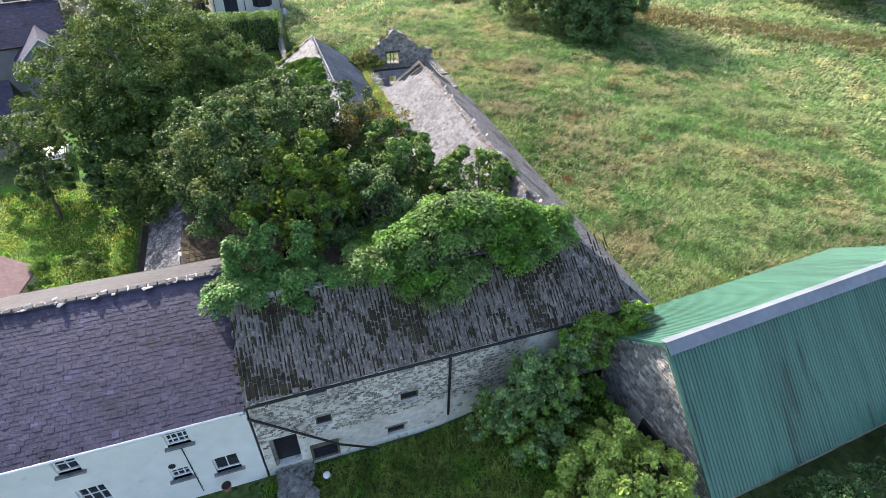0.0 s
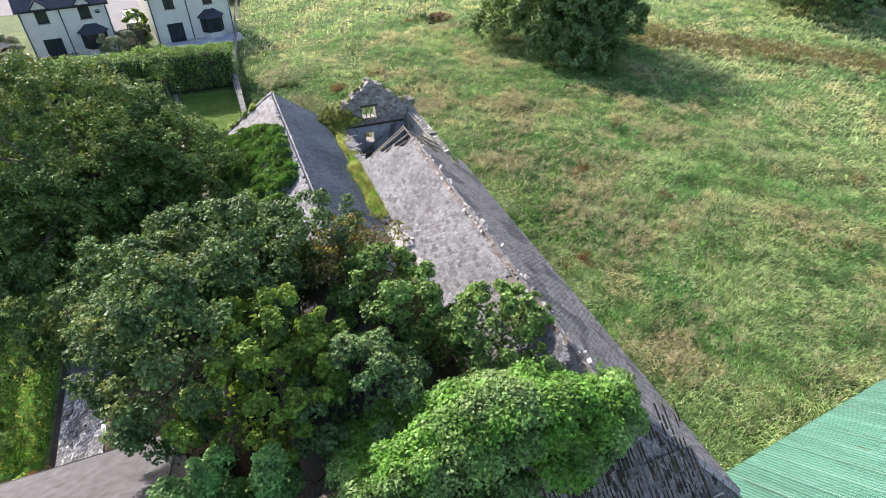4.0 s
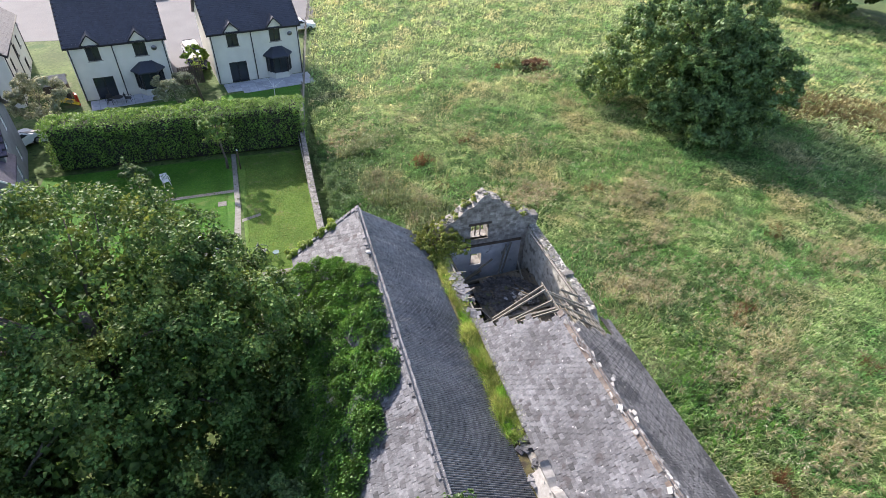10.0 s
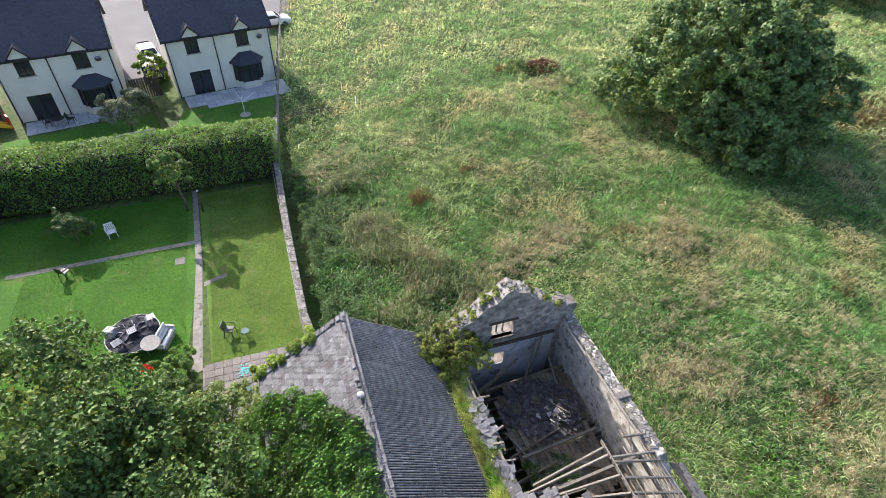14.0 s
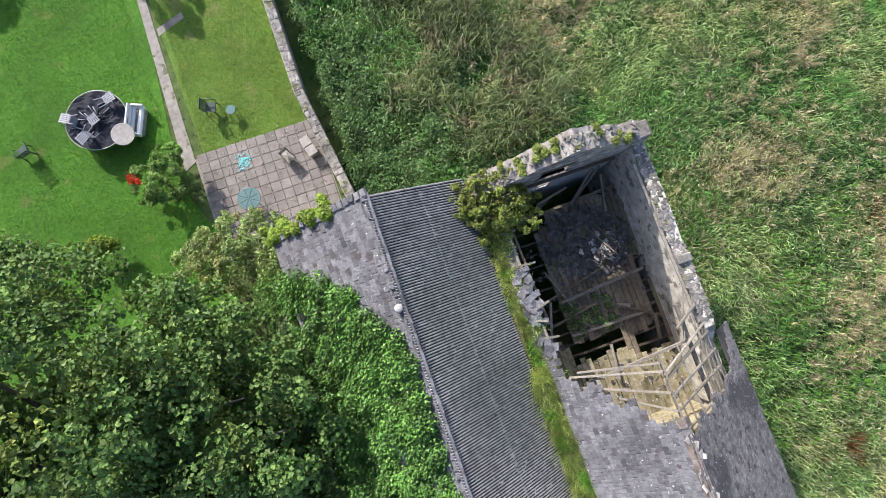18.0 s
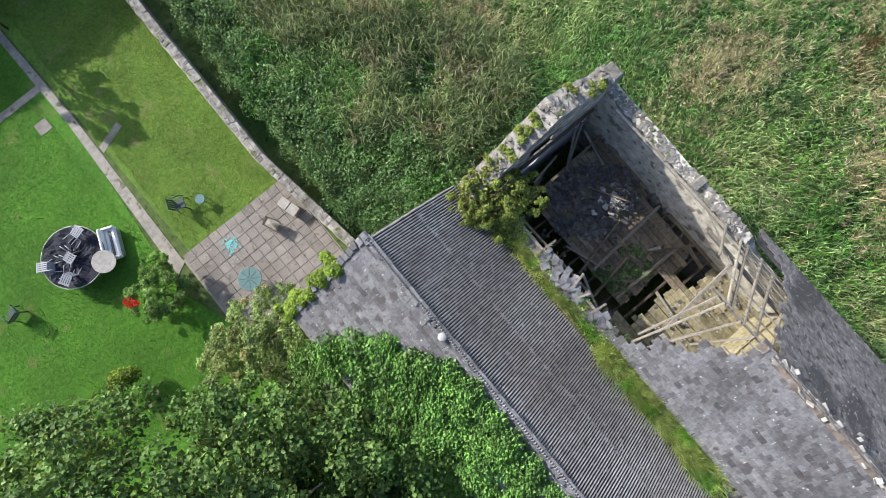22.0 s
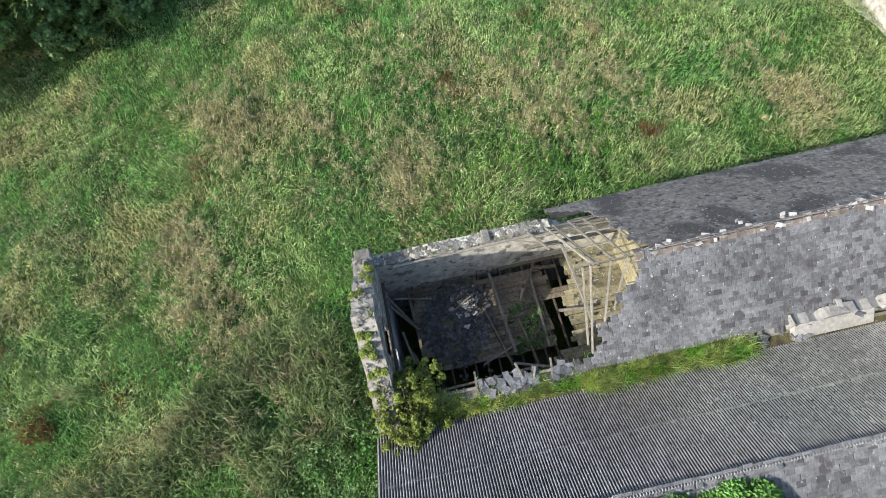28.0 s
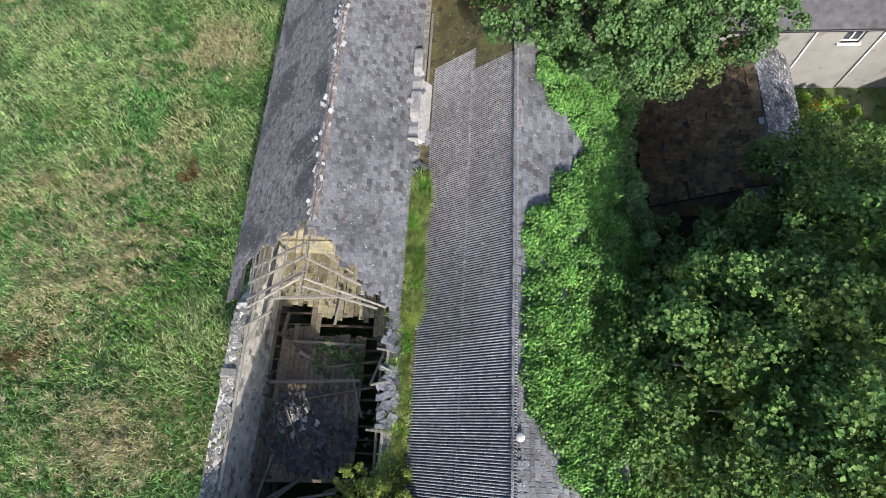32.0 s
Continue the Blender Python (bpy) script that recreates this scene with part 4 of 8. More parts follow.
# the last trusses, leaning, with battens across them
for y0, y1, x0, x1 in ((34.7, 34.75, RX, 13.85), (35.3, 35.45, RX, 13.85), (35.75, 36.0, RX, 13.9), (36.25, 36.62, RX, 13.85), (36.4, 36.92, RX, 13.75), (37.3, 37.6, 12.4, 13.75)):
    timber("rafter", (x0, y0, ez(x0) - 0.14), (x1, y1, ez(x1) - 0.14), 0.06, 0.09)
for y0, y1, x1 in ((36.5, 36.85, 8.85), (36.75, 36.95, 9.1), (35.3, 35.95, 9.9), (35.85, 36.3, 9.6), (34.75, 34.9, 8.8)):
    timber("rafter", (RX, y0, RZ - 0.14), (x1, y1, ez(x1) - 0.16), 0.06, 0.09)
timber("ridge_board", (RX, 33.6, RZ - 0.12), (RX + 0.05, 37.0, RZ - 0.22), 0.04, 0.16)
timber("purlin", (12.75, 33.8, ez(12.75) - 0.24), (12.9, 37.9, ez(12.75) - 0.45), 0.11, 0.13)
timber("purlin", (9.6, 33.8, ez(9.6) - 0.24), (9.55, 36.6, ez(9.6) - 0.24), 0.11, 0.13)
timber("tie_beam", (9.4, 36.55, 6.3), (12.9, 36.75, 6.35), 0.09, 0.12)
for dx, y1 in ((0.3, 35.9), (0.62, 36.5), (1.05, 36.9), (1.9, 36.2), (2.2, 37.1), (2.45, 37.0), (2.68, 37.25)):
    x = RX + dx
    timber("batten", (x, 33.6, ez(x) - 0.05), (x - 0.06, y1, ez(x) - 0.08), 0.05, 0.025, M_wood if dx > 1 else M_wood_mid)
for k in range(10):
    x = RX - 0.2 - 0.235 * k
    timber("batten", (x, 33.9, ez(x) - 0.045), (x, 34.9 + rng.uniform(0.0, 0.45) + 0.2 * k, ez(x) - 0.05), 0.045, 0.025)
for a, b in (((10.3, 36.1, 7.0), (8.9, 36.5, 5.9)), ((13.6, 38.2, 5.6), (12.5, 36.8, 6.7))):
    timber("loose_batten", a, b, 0.05, 0.035)
timber("wall_plate", (8.72, 37.3, 5.63), (8.66, 41.7, 5.62), 0.09, 0.07)
timber("wall_plate", (8.95, 38.6, 5.45), (8.85, 43.0, 5.4), 0.08, 0.08, M_wood_mid)
timber("wall_plate", (13.62, 37.0, 5.70), (13.55, 42.7, 5.66), 0.10, 0.06)
for y, ln in ((38.25, 0.5), (38.9, 0.3), (39.15, 0.55), (40.75, 0.6), (41.9, 0.35)):
    timber("rafter_stub", (8.45, y, 5.66), (8.6 + ln, y + rng.normal(0, 0.12), 5.72 + rng.uniform(-0.1, 0.12)), 0.07, 0.06)
for a, b, w in (((10.02, 38.96, 3.62), (13.35, 39.17, 3.72), 0.11), ((9.62, 39.16, 3.42), (12.0, 39.68, 3.5), 0.08), ((10.03, 37.65, 3.4), (12.8, 37.61, 3.5), 0.10), ((13.18, 37.44, 3.6), (13.12, 36.48, 3.42), 0.14), ((12.0, 38.18, 3.5), (13.4, 37.3, 3.6), 0.07), ((12.0, 38.18, 3.47), (12.45, 38.0, 3.5), 0.16),
                ((12.72, 43.15, 4.9), (12.06, 42.5, 3.4), 0.09), ((12.45, 43.15, 4.8), (11.75, 42.3, 3.4), 0.09), ((10.5, 42.7, 3.5), (11.6, 42.9, 4.1), 0.08), ((9.5, 42.2, 3.42), (10.9, 42.75, 3.55), 0.16), ((9.4, 38.2, 3.4), (11.3, 38.5, 3.45), 0.08), ((9.9, 40.2, 3.4), (10.4, 38.7, 3.45), 0.07),
                ((9.2, 37.6, 3.4), (9.7, 39.1, 3.42), 0.09), ((12.0, 41.2, 3.45), (12.6, 39.9, 3.9), 0.06), ((12.3, 41.3, 3.5), (12.8, 40.0, 3.85), 0.06), ((11.3, 36.9, 3.4), (11.1, 35.6, 3.5), 0.10), ((12.9, 41.6, 3.42), (13.2, 43.0, 3.5), 0.08)):
    timber("fallen_rafter", a, b, w, min(w, 0.08), M_wood if rng.random() < 0.55 else M_wood_mid)

# upper floor of the ruined end: boards with gaps, and the rubbish on it
FZ = 3.3
boards = []
for i in range(24):
    x = 8.9 + 0.205 * i
    y = 33.7
    while y < 42.35:
        ln = rng.uniform(0.9, 2.6)
        y1 = min(y + ln, 42.38 + rng.normal(0, 0.04))
        for hx0, hx1, hy0, hy1 in ((12.35, 13.6, 36.15, 37.0), (9.8, 11.85, 36.6, 37.3)):
            if hx0 < x < hx1 and y < hy0 < y1:
                y1 = hy0 + rng.normal(0, 0.07)
            elif hx0 < x < hx1 and hy0 - 0.2 < y < hy1:
                y, y1 = hy1 + rng.normal(0, 0.07), max(y1, hy1 + 0.5)
        c = (y + y1) / 2
        gone = (x > 13.3 and 37 < c < 40.2 and rng.random() < 0.6) or (x > 13.0 and c > 41.6 and rng.random() < 0.4) or (x < 10.0 and c > 37.2 and rng.random() < 0.8) or (c > 41.3 and x < 10.6) or rng.random() < 0.01
        if not gone and y1 - y > 0.15:
            boards.append(Matrix.Translation((x + rng.normal(0, 0.006), c, FZ - 0.02 + rng.normal(0, 0.008))) @ Euler((rng.normal(0, 0.006), rng.normal(0, 0.02), rng.normal(0, 0.004))).to_matrix().to_4x4() @ Matrix.Diagonal((0.198, y1 - y - 0.012, 0.03, 1)))
        y = y1
pieces("floorboard", [m for m in boards if m.translation.y > 36.9], M_wood_mid, barn)
pieces("floorboard", [m for m in boards if m.translation.y <= 36.9], M_wood_lichen, barn)
for y in np.arange(34.2, 42.5, 0.45):
    timber("joist", (8.75, y, FZ - 0.14), (13.7, y, FZ - 0.14), 0.07, 0.2, M_wood_dark)
timber("trimmer", (13.7, 42.48, FZ - 0.05), (9.9, 42.3, FZ - 0.08), 0.12, 0.16, M_wood_mid)
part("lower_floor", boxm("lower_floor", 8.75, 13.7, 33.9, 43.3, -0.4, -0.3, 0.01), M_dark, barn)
rub, pale = [], []
for i in range(800):
    if i < 560:
        a, q = rng.uniform(0, 6.283), math.sqrt(rng.random())
        x, y = 11.75 + 1.75 * q * math.cos(a) - 0.3 * q * math.sin(a), 40.8 + 1.4 * q * math.sin(a)
    elif i < 660:
        x, y = rng.normal(12.5, 0.35), rng.normal(40.3, 0.3)
    else:
        x, y = rng.uniform(9.4, 13.5), rng.uniform(34.6, 42.2)
    if y > 42.2 or (y > 41.3 and x < 10.6) or (36.1 < y < 37.3 and i >= 660):
        continue
    lift = 0.3 * math.exp(-((x - 12.5) ** 2 + (y - 40.3) ** 2) / 0.25) + 0.10 * math.exp(-((x - 11.7) ** 2 + (y - 40.9) ** 2) / 1.2)
    m = Matrix.Translation((x, y, FZ + 0.015 + rng.uniform(0, 0.05) + lift)) @ Euler((rng.normal(0, 0.12), rng.normal(0, 0.12), rng.uniform(0, 6.28))).to_matrix().to_4x4()
    big = rng.random() if i < 660 else 0.35 * rng.random()
    (pale if 560 <= i < 660 and rng.random() < 0.5 else rub).append(m @ Matrix.Diagonal((0.08 + 0.13 * big, 0.10 + 0.17 * big * rng.uniform(0.6, 1.2), 0.008, 1)))
chips = [Matrix.Translation((rng.uniform(10.0, 13.5), rng.uniform(34.4, 36.1), FZ + 0.012)) @ Euler((0, 0, rng.uniform(0, 6.28))).to_matrix().to_4x4() @ Matrix.Diagonal((rng.uniform(0.03, 0.08), rng.uniform(0.03, 0.07), 0.015, 1)) for i in range(110)]
rubble = thing("fallen_slates", "heap of broken fallen slates on the upper floor", "slates", (0, 0, 0))
pieces("slate", rub, M_debris, rubble, lambda p: abs(p.y - 40) + abs(p.x - 12))
pieces("pale_slate", pale, M_lime, rubble)
pieces("plaster_chip", chips, M_lime, rubble, squash=0.3)
sc = [Matrix.Translation((rng.uniform(8.35, 8.85), rng.uniform(38.7, 40.6) if i < 44 else rng.uniform(37.0, 38.2), 5.68 + 0.006 * (i % 9))) @ Euler((rng.normal(0, 0.1), rng.normal(0, 0.1), rng.uniform(0, 6.28))).to_matrix().to_4x4() @ Matrix.Diagonal((rng.uniform(0.14, 0.24), rng.uniform(0.2, 0.3), 0.008, 1)) for i in range(64)]
pieces("slipped_slate", sc, M_slate, barn)

# ---- corrugated range beside it ----
shed = thing("corrugated_outbuilding", "outbuilding with grey corrugated cement roof and slated back slope", "outbuilding", (0, 0, 0))
CX, CZ, CT = 4.65, 7.72, 0.70
ce = Vector((-1, 0, CT)).normalized()
cw = Vector((1, 0, CT)).normalized()
CL = (7.85 - CX) / abs(ce.x)
CP = 1.022 / 12
c_sheet = corrugated("roof_sheet", 1.05, CL * 0.53, CP, 0.030, segs=8)
c_sheet.materials.append(M_asb)
fr = frame_of((7.85, 25.76, CZ - CT * (7.85 - CX) + 0.04), (0, 1, 0), ce)
for r in (0, 1):
    for i in range(18):
        if i <= r:
            continue
        part("roof_sheet", c_sheet, M_asb, shed, "", fr @ Matrix.Translation((i * 1.022, r * CL * 0.485, 0.012 * r + 0.004 * (i % 2))) @ Matrix.Rotation(rng.normal(0, 0.004), 4, "Z"))
# Near-black strips laid along every trough of the sheets.
trough_bars = []
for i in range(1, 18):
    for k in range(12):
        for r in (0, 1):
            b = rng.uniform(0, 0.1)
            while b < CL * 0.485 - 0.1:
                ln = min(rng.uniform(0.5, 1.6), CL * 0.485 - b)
                trough_bars.append(fr @ Matrix.Translation((i * 1.022 + CP * (k + 0.5), r * CL * 0.485 + b + ln / 2, 0.012 * r + 0.004 * (i % 2) - 0.024)) @ Matrix.Diagonal((0.040, ln, 0.018, 1)))
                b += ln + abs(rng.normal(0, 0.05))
pieces("trough_dirt", trough_bars, M_trough, shed, cap=0)
part("roof_deck", prism("roof_deck", [(CX, CZ - 0.05), (7.8, CZ - 0.05 - CT * (7.8 - CX)), (7.8, CZ - 0.1 - CT * (7.8 - CX)), (CX, CZ - 0.1)], "y", 18.6, 44.12), M_deck, shed)
WE = 1.2
part("roof_deck", prism("roof_deck", [(WE, CZ - CT * (CX - WE) - 0.03), (CX, CZ - 0.03), (CX, CZ - 0.1), (WE, CZ - CT * (CX - WE) - 0.1)], "y", 18.6, 44.35), M_deck, shed)
slates(shed, (WE, 44.4, CZ - CT * (CX - WE)), (0, -1, 0), cw, 18.0, (CX - WE) / cw.x, 0.27, 0.20, M_slate, lambda a, b: True, lambda p: abs(p.y - 43) if p.y > 41 else abs(p.y - 31) + 3, 300)
m_sheet = c_sheet.copy()
m_sheet.materials.clear()
m_sheet.materials.append(M_moss_roof)
for r in (0, 1):
    for i in range(-6, 2 if r else 1):
        part("mossy_sheet", m_sheet, M_moss_roof, shed, "old roof sheet thick with brown moss", fr @ Matrix.Translation((i * 1.022, r * CL * 0.485, -0.012 + 0.012 * r + 0.004 * (i % 2))) @ Matrix.Rotation(rng.normal(0, 0.006), 4, "Z"))
part("wall", wall("wall", 6.2, -0.4, 7.6, 0.5, (), lambda x: CZ - 0.2 - CT * abs(1.45 + x - CX), 0.4), M_rubble, shed, "", Matrix.Translation((1.45, 43.75, 0)))
part("wall", wall("wall", 25.0, -0.4, 5.3, 0.5), M_rubble, shed, "", frame_of((1.95, 19.0, 0), (0, 1, 0), (-1, 0, 0)))
part("wall", wall("wall", 25.0, -0.4, 5.35, 0.35), M_rubble, shed, "", frame_of((7.85, 19.0, 0), (0, 1, 0), (-1, 0, 0)))
rc = [Matrix.Translation((CX - 0.06 + rng.normal(0, 0.03), 28.2 + 0.27 * i, CZ + 0.0)) @ Euler((0, rng.normal(0, 0.2), rng.normal(0, 0.15))).to_matrix().to_4x4() @ Matrix.Diagonal((rng.uniform(0.1, 0.2), rng.uniform(0.16, 0.28), rng.uniform(0.03, 0.07), 1)) for i in range(60) if rng.random() < 0.45]
pieces("ridge_stone", rc, M_slate, shed, squash=0.15)
vs = [Matrix.Translation((CX - (1 - t) * 3.4, 44.28 + rng.normal(0, 0.03), CZ - 0.0 - CT * (1 - t) * 3.4)) @ Euler((0, -0.61, rng.normal(0, 0.2))).to_matrix().to_4x4() @ Matrix.Diagonal((0.22, 0.26, 0.1, 1)) for t in np.linspace(0, 1, 18)]
pieces("verge_stone", vs, M_slate, shed, squash=0.15)
solo("white_stone", rods("white_stone", [([(0, 0, 0.0), (0, 0, 0.03), (0, 0, 0.08), (0, 0, 0.11), (0, 0, 0.125)], [0.08, 0.125, 0.13, 0.09, 0.02])], 14), M_lime, "rounded white stone lying on the roof ridge", "stone", pose(CX - 0.14, 40.75, CZ + 0.03, 0, 6, 30))

# valley between the roofs with a whitewashed stub of wall
part("valley_gutter", boxm("valley_gutter", 7.6, 8.62, 18.8, 44.0, 5.38, 5.52, 0.01), M_moss_roof, shed)
stub = thing("whitewashed_parapet", "broken whitewashed stub of wall in the roof valley", "parapet", (0, 0, 0))
part("wall", wall("wall", 4.2, 5.45, 6.15, 0.34, (), lambda x: 6.1 + 0.12 * math.sin(3.1 * x) + 0.05 * math.sin(9 * x), 0.14), M_lime, stub, "", frame_of((8.62, 26.2, 0), (0, 1, 0), (-1, 0, 0)))
st = [Matrix.Translation((8.45 + rng.normal(0, 0.1), y, 5.98 + 0.14 * math.sin(3.1 * (y - 26.2)) + rng.uniform(0, 0.05))) @ Euler((rng.normal(0, 0.08), rng.normal(0, 0.08), rng.uniform(0, 6.28))).to_matrix().to_4x4() @ Matrix.Diagonal((rng.uniform(0.1, 0.26), rng.uniform(0.1, 0.26), 0.016, 1)) for y in np.linspace(26.3, 30.3, 70)]
pieces("stone", st[::2], M_lime, stub, squash=0.15)
pieces("loose_slate", st[1::2], M_slate, stub, squash=0.1)
part("fillet", prism("fillet", [(8.28, 5.95), (7.92, 5.56), (7.92, 5.52), (8.28, 5.52)], "y", 27.6, 30.3), M_lime, stub, "smooth pale mortar fillet")
part("board", boxm("board", 8.05, 8.15, 24.0, 29.6, 5.6, 5.68, 0.01), M_wood, stub, "long pale board lying in the valley")
vv = [Matrix.Translation((rng.uniform(7.95, 8.55), rng.uniform(29.5, 33.5), 5.55 + rng.uniform(0, 0.05))) @ Euler((rng.normal(0, 0.2), rng.normal(0, 0.2), rng.uniform(0, 6.28))).to_matrix().to_4x4() @ Matrix.Diagonal((rng.uniform(0.15, 0.36), rng.uniform(0.12, 0.3), 0.06, 1)) for i in range(40)]
pieces("valley_slate", vv, M_slate, shed, squash=0.1)

# ---- front range ----
front = thing("front_barn", "limewashed stone barn with mossy corrugated roof along the yard", "barn", (0, 0, 0))
FT, FE, FY = 0.70, 5.0, 16.25
sf = Vector((0, 1, FT)).normalized()
FL = (FY - 13.1) / sf.y
f_sheet = corrugated("roof_sheet", 1.06, FL * 0.54, 0.146, 0.027)
f_sheet.materials.append(M_asb_moss)
frf = frame_of((-2.72, 13.1, FE + 0.05), (1, 0, 0), sf)
for r in (0, 1):
    for i in range(16):
        x1 = -2.72 + (i + 1) * 1.022
        if r == 1 and x1 > 12.4:
            continue
        part("roof_sheet", f_sheet, M_asb_moss, front, "", frf @ Matrix.Translation((i * 1.022, r * FL * 0.48, 0.012 * r + 0.004 * (i % 2))) @ Matrix.Rotation(rng.normal(0, 0.004), 4, "Z"))
moss = []
for i in range(16):
    for k in range(7):
        x = i * 1.022 + 0.146 * (k + 0.5)
        b = rng.uniform(0, 0.2)
        while b < FL - 0.3:
            ln = min(rng.uniform(0.12, 0.6), FL - 0.1 - b)
            f = math.sin(x * 1.1 + 1.5 * math.sin(b * 1.3)) + 0.8 * math.sin(b * 2.1 + x * 0.7) + 0.5 * math.sin(x * 3.7 + b)
            thick = f > 0.75 + rng.normal(0, 0.3)
            if thick or rng.random() < 0.55:
                r = 1 if b > FL * 0.48 else 0
                moss.append(frf @ Matrix.Translation((x + rng.normal(0, 0.006), b + ln / 2, 0.012 * r + 0.004 * (i % 2) + (-0.004 if thick else -0.02))) @ Matrix.Diagonal((rng.uniform(0.10, 0.16) if thick else rng.uniform(0.04, 0.07), ln, 0.05 if thick else 0.02, 1)))
            b += ln + abs(rng.normal(0, 0.08))
pieces("moss_cushion", moss, M_cushion, front, lambda p: p.y, 300, squash=0.2)
part("roof_deck", pymesh("roof_deck", [(-2.7, 13.15, FE - 0.02), (14.7, 13.15, FE - 0.02), (RX, 17.3, RZ - 0.08), (10.2, FY, FE + FT * (FY - 13.1) - 0.03), (-2.7, FY, FE + FT * (FY - 13.1) - 0.03), (-2.7, 19.4, FE - 0.02), (8.5, 19.4, FE - 0.02), (8.5, 23.2, 5.7), (RX, 23.2, RZ - 0.08)],
      [(0, 1, 2, 3, 4), (4, 3, 6, 5), (3, 2, 8, 7, 6)]), M_asb_moss, front)
fholes = [(0.35, 1.45, 0.2, 2.2), (1.95, 2.95, 0.15, 0.95), (2.3, 2.95, 2.2, 2.9), (5.85, 6.65, 2.3, 2.95), (5.2, 6.0, 0.12, 0.75), (2.15, 2.95, 4.2, 4.62), (5.8, 6.5, 4.3, 4.68), (10.2, 10.7, 4.3, 4.75)]
part("front_wall", wall("front_wall", 16.7, -0.5, 5.0, 0.6, fholes), M_whitewash, front, "rubble wall with flaking limewash", Matrix.Translation((-2.7, 13.35, 0)))
part("end_wall", wall("end_wall", 5.8, -0.4, 7.0, 0.5, (), lambda x: 5.0 + FT * (2.9 - abs(2.9 - x)), 0.58), M_rubble, front, "", frame_of((-2.2, 13.4, 0), (0, 1, 0), (-1, 0, 0)))
part("back_wall", wall("back_wall", 11.0, -0.4, 4.9, 0.5), M_rubble, front, "", Matrix.Translation((-2.2, 18.9, 0)))
part("side_wall", wall("side_wall", 5.0, -0.4, 4.95, 0.5), M_rubble, front, "", frame_of((14.1, 13.95, 0), (0, 1, 0), (-1, 0, 0)))
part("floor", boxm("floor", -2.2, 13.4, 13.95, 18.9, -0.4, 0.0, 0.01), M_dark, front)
part("rubble_face", wall("rubble_face", 11.6, 2.0, 4.96, 0.02, fholes, None, 0.0), M_joint, front, "dark joints of the exposed rubble", Matrix.Translation((-2.7, 13.328, 0)))
stones(front, frame_of((-2.7, 13.33, 0), (1, 0, 0), (0, 0, 1)), 11.5, 1.7, 4.95, fholes, M_wash_stone, lambda p: p.x, 300, 0.095, 0.03, name="stone", fill=0.55)
for x0, x1, z0, z1 in fholes[2:]:
    f = part("window", boxm("window", x0 - 2.7, x1 - 2.7, 13.52, 13.56, z0, z1, 0.004), M_black, front)
    part("window_frame", joined("window_frame", [(boxm("a", x0 - 2.7, x1 - 2.7, 13.47, 13.52, z1 - 0.06, z1, 0.005), None), (boxm("a", x0 - 2.7, x1 - 2.7, 13.47, 13.52, z0, z0 + 0.06, 0.005), None), (boxm("a", x0 - 2.7, x0 - 2.64, 13.47, 13.52, z0 + 0.06, z1 - 0.06, 0.005), None), (boxm("a", x1 - 2.76, x1 - 2.7, 13.47, 13.52, z0 + 0.06, z1 - 0.06, 0.005), None)]), M_wood_mid, f)
    part("lintel", boxm("lintel", x0 - 2.82, x1 - 2.58, 13.30, 13.40, z1, z1 + 0.09, 0.01), M_rubble, front)
part("door", boxm("door", -2.33, -1.27, 13.62, 13.68, 0.2, 2.2, 0.006), M_black, front, "black open doorway with boarded leaf")
part("hatch_frame", joined("hatch_frame", [(boxm("a", -0.85, 0.35, 13.2, 13.36, 0.05, 0.15, 0.01), None), (boxm("a", -0.85, 0.35, 13.2, 13.36, 0.95, 1.05, 0.01), None), (boxm("a", -0.85, -0.75, 13.2, 13.36, 0.15, 0.95, 0.01), None), (boxm("a", 0.25, 0.35, 13.2, 13.36, 0.15, 0.95, 0.01), None)]), M_wood_mid, front)
part("hatch", boxm("hatch", -0.75, 0.25, 13.24, 13.32, 0.15, 0.95, 0.01), M_tarp, front, "dark boarded hatch")
part("downpipe", rods("downpipe", [([(5.3, 13.26, 4.95), (5.3, 13.24, 2.5), (5.32, 13.26, 0.6)], [0.06, 0.06, 0.06])], 8), M_black, front)
part("cable", rods("cable", [([(-2.75, 13.2, 4.1), (-1.2, 13.0, 2.75), (0.4, 12.9, 1.2), (2.0, 12.9, 0.05)], [0.05] * 4)], 6), M_black, front, "thick black pipe slung across the wall")
part("gutter", rods("gutter", [([(-2.7, 13.06, 4.93), (14.2, 13.06, 5.0)], [0.06, 0.06])], 8), M_black, front)
rcp = [Matrix.Translation((-2.5 + 0.45 * i, FY, FE + FT * (FY - 13.1) + 0.03)) @ Matrix.Diagonal((0.42, 0.3, 0.08, 1)) for i in range(27)]
pieces("ridge_capping", rcp, M_concrete, front, squash=0.2)
hipc = [Matrix.Translation(Vector((14.8, 13.15, 4.98)).lerp(Vector((RX, 17.3, RZ)), (i + 0.5) / 16)) @ frame_of((0, 0, 0), Vector((RX - 14.8, 4.15, 3.02)), Vector((1, 0.82, 0))) @ Matrix.Diagonal((0.34, 0.26, 0.07, 1)) for i in range(16)]
pieces("hip_tile", hipc, M_asb, front, squash=0.2)
# Thin black panel; the dark of the open roof is put into its colour.
part("roof_void", prism("roof_void", [(RX - 0.06, ez(RX - 0.06) + 0.0), (RX - 1.3, ez(RX - 1.3) + 0.0), (RX - 1.3, ez(RX - 1.3) - 0.03), (RX - 0.06, ez(RX - 0.06) - 0.03)], "y", 20.5, 23.0), M_black, barn, "black panel for the shade in the gap where slates have gone")
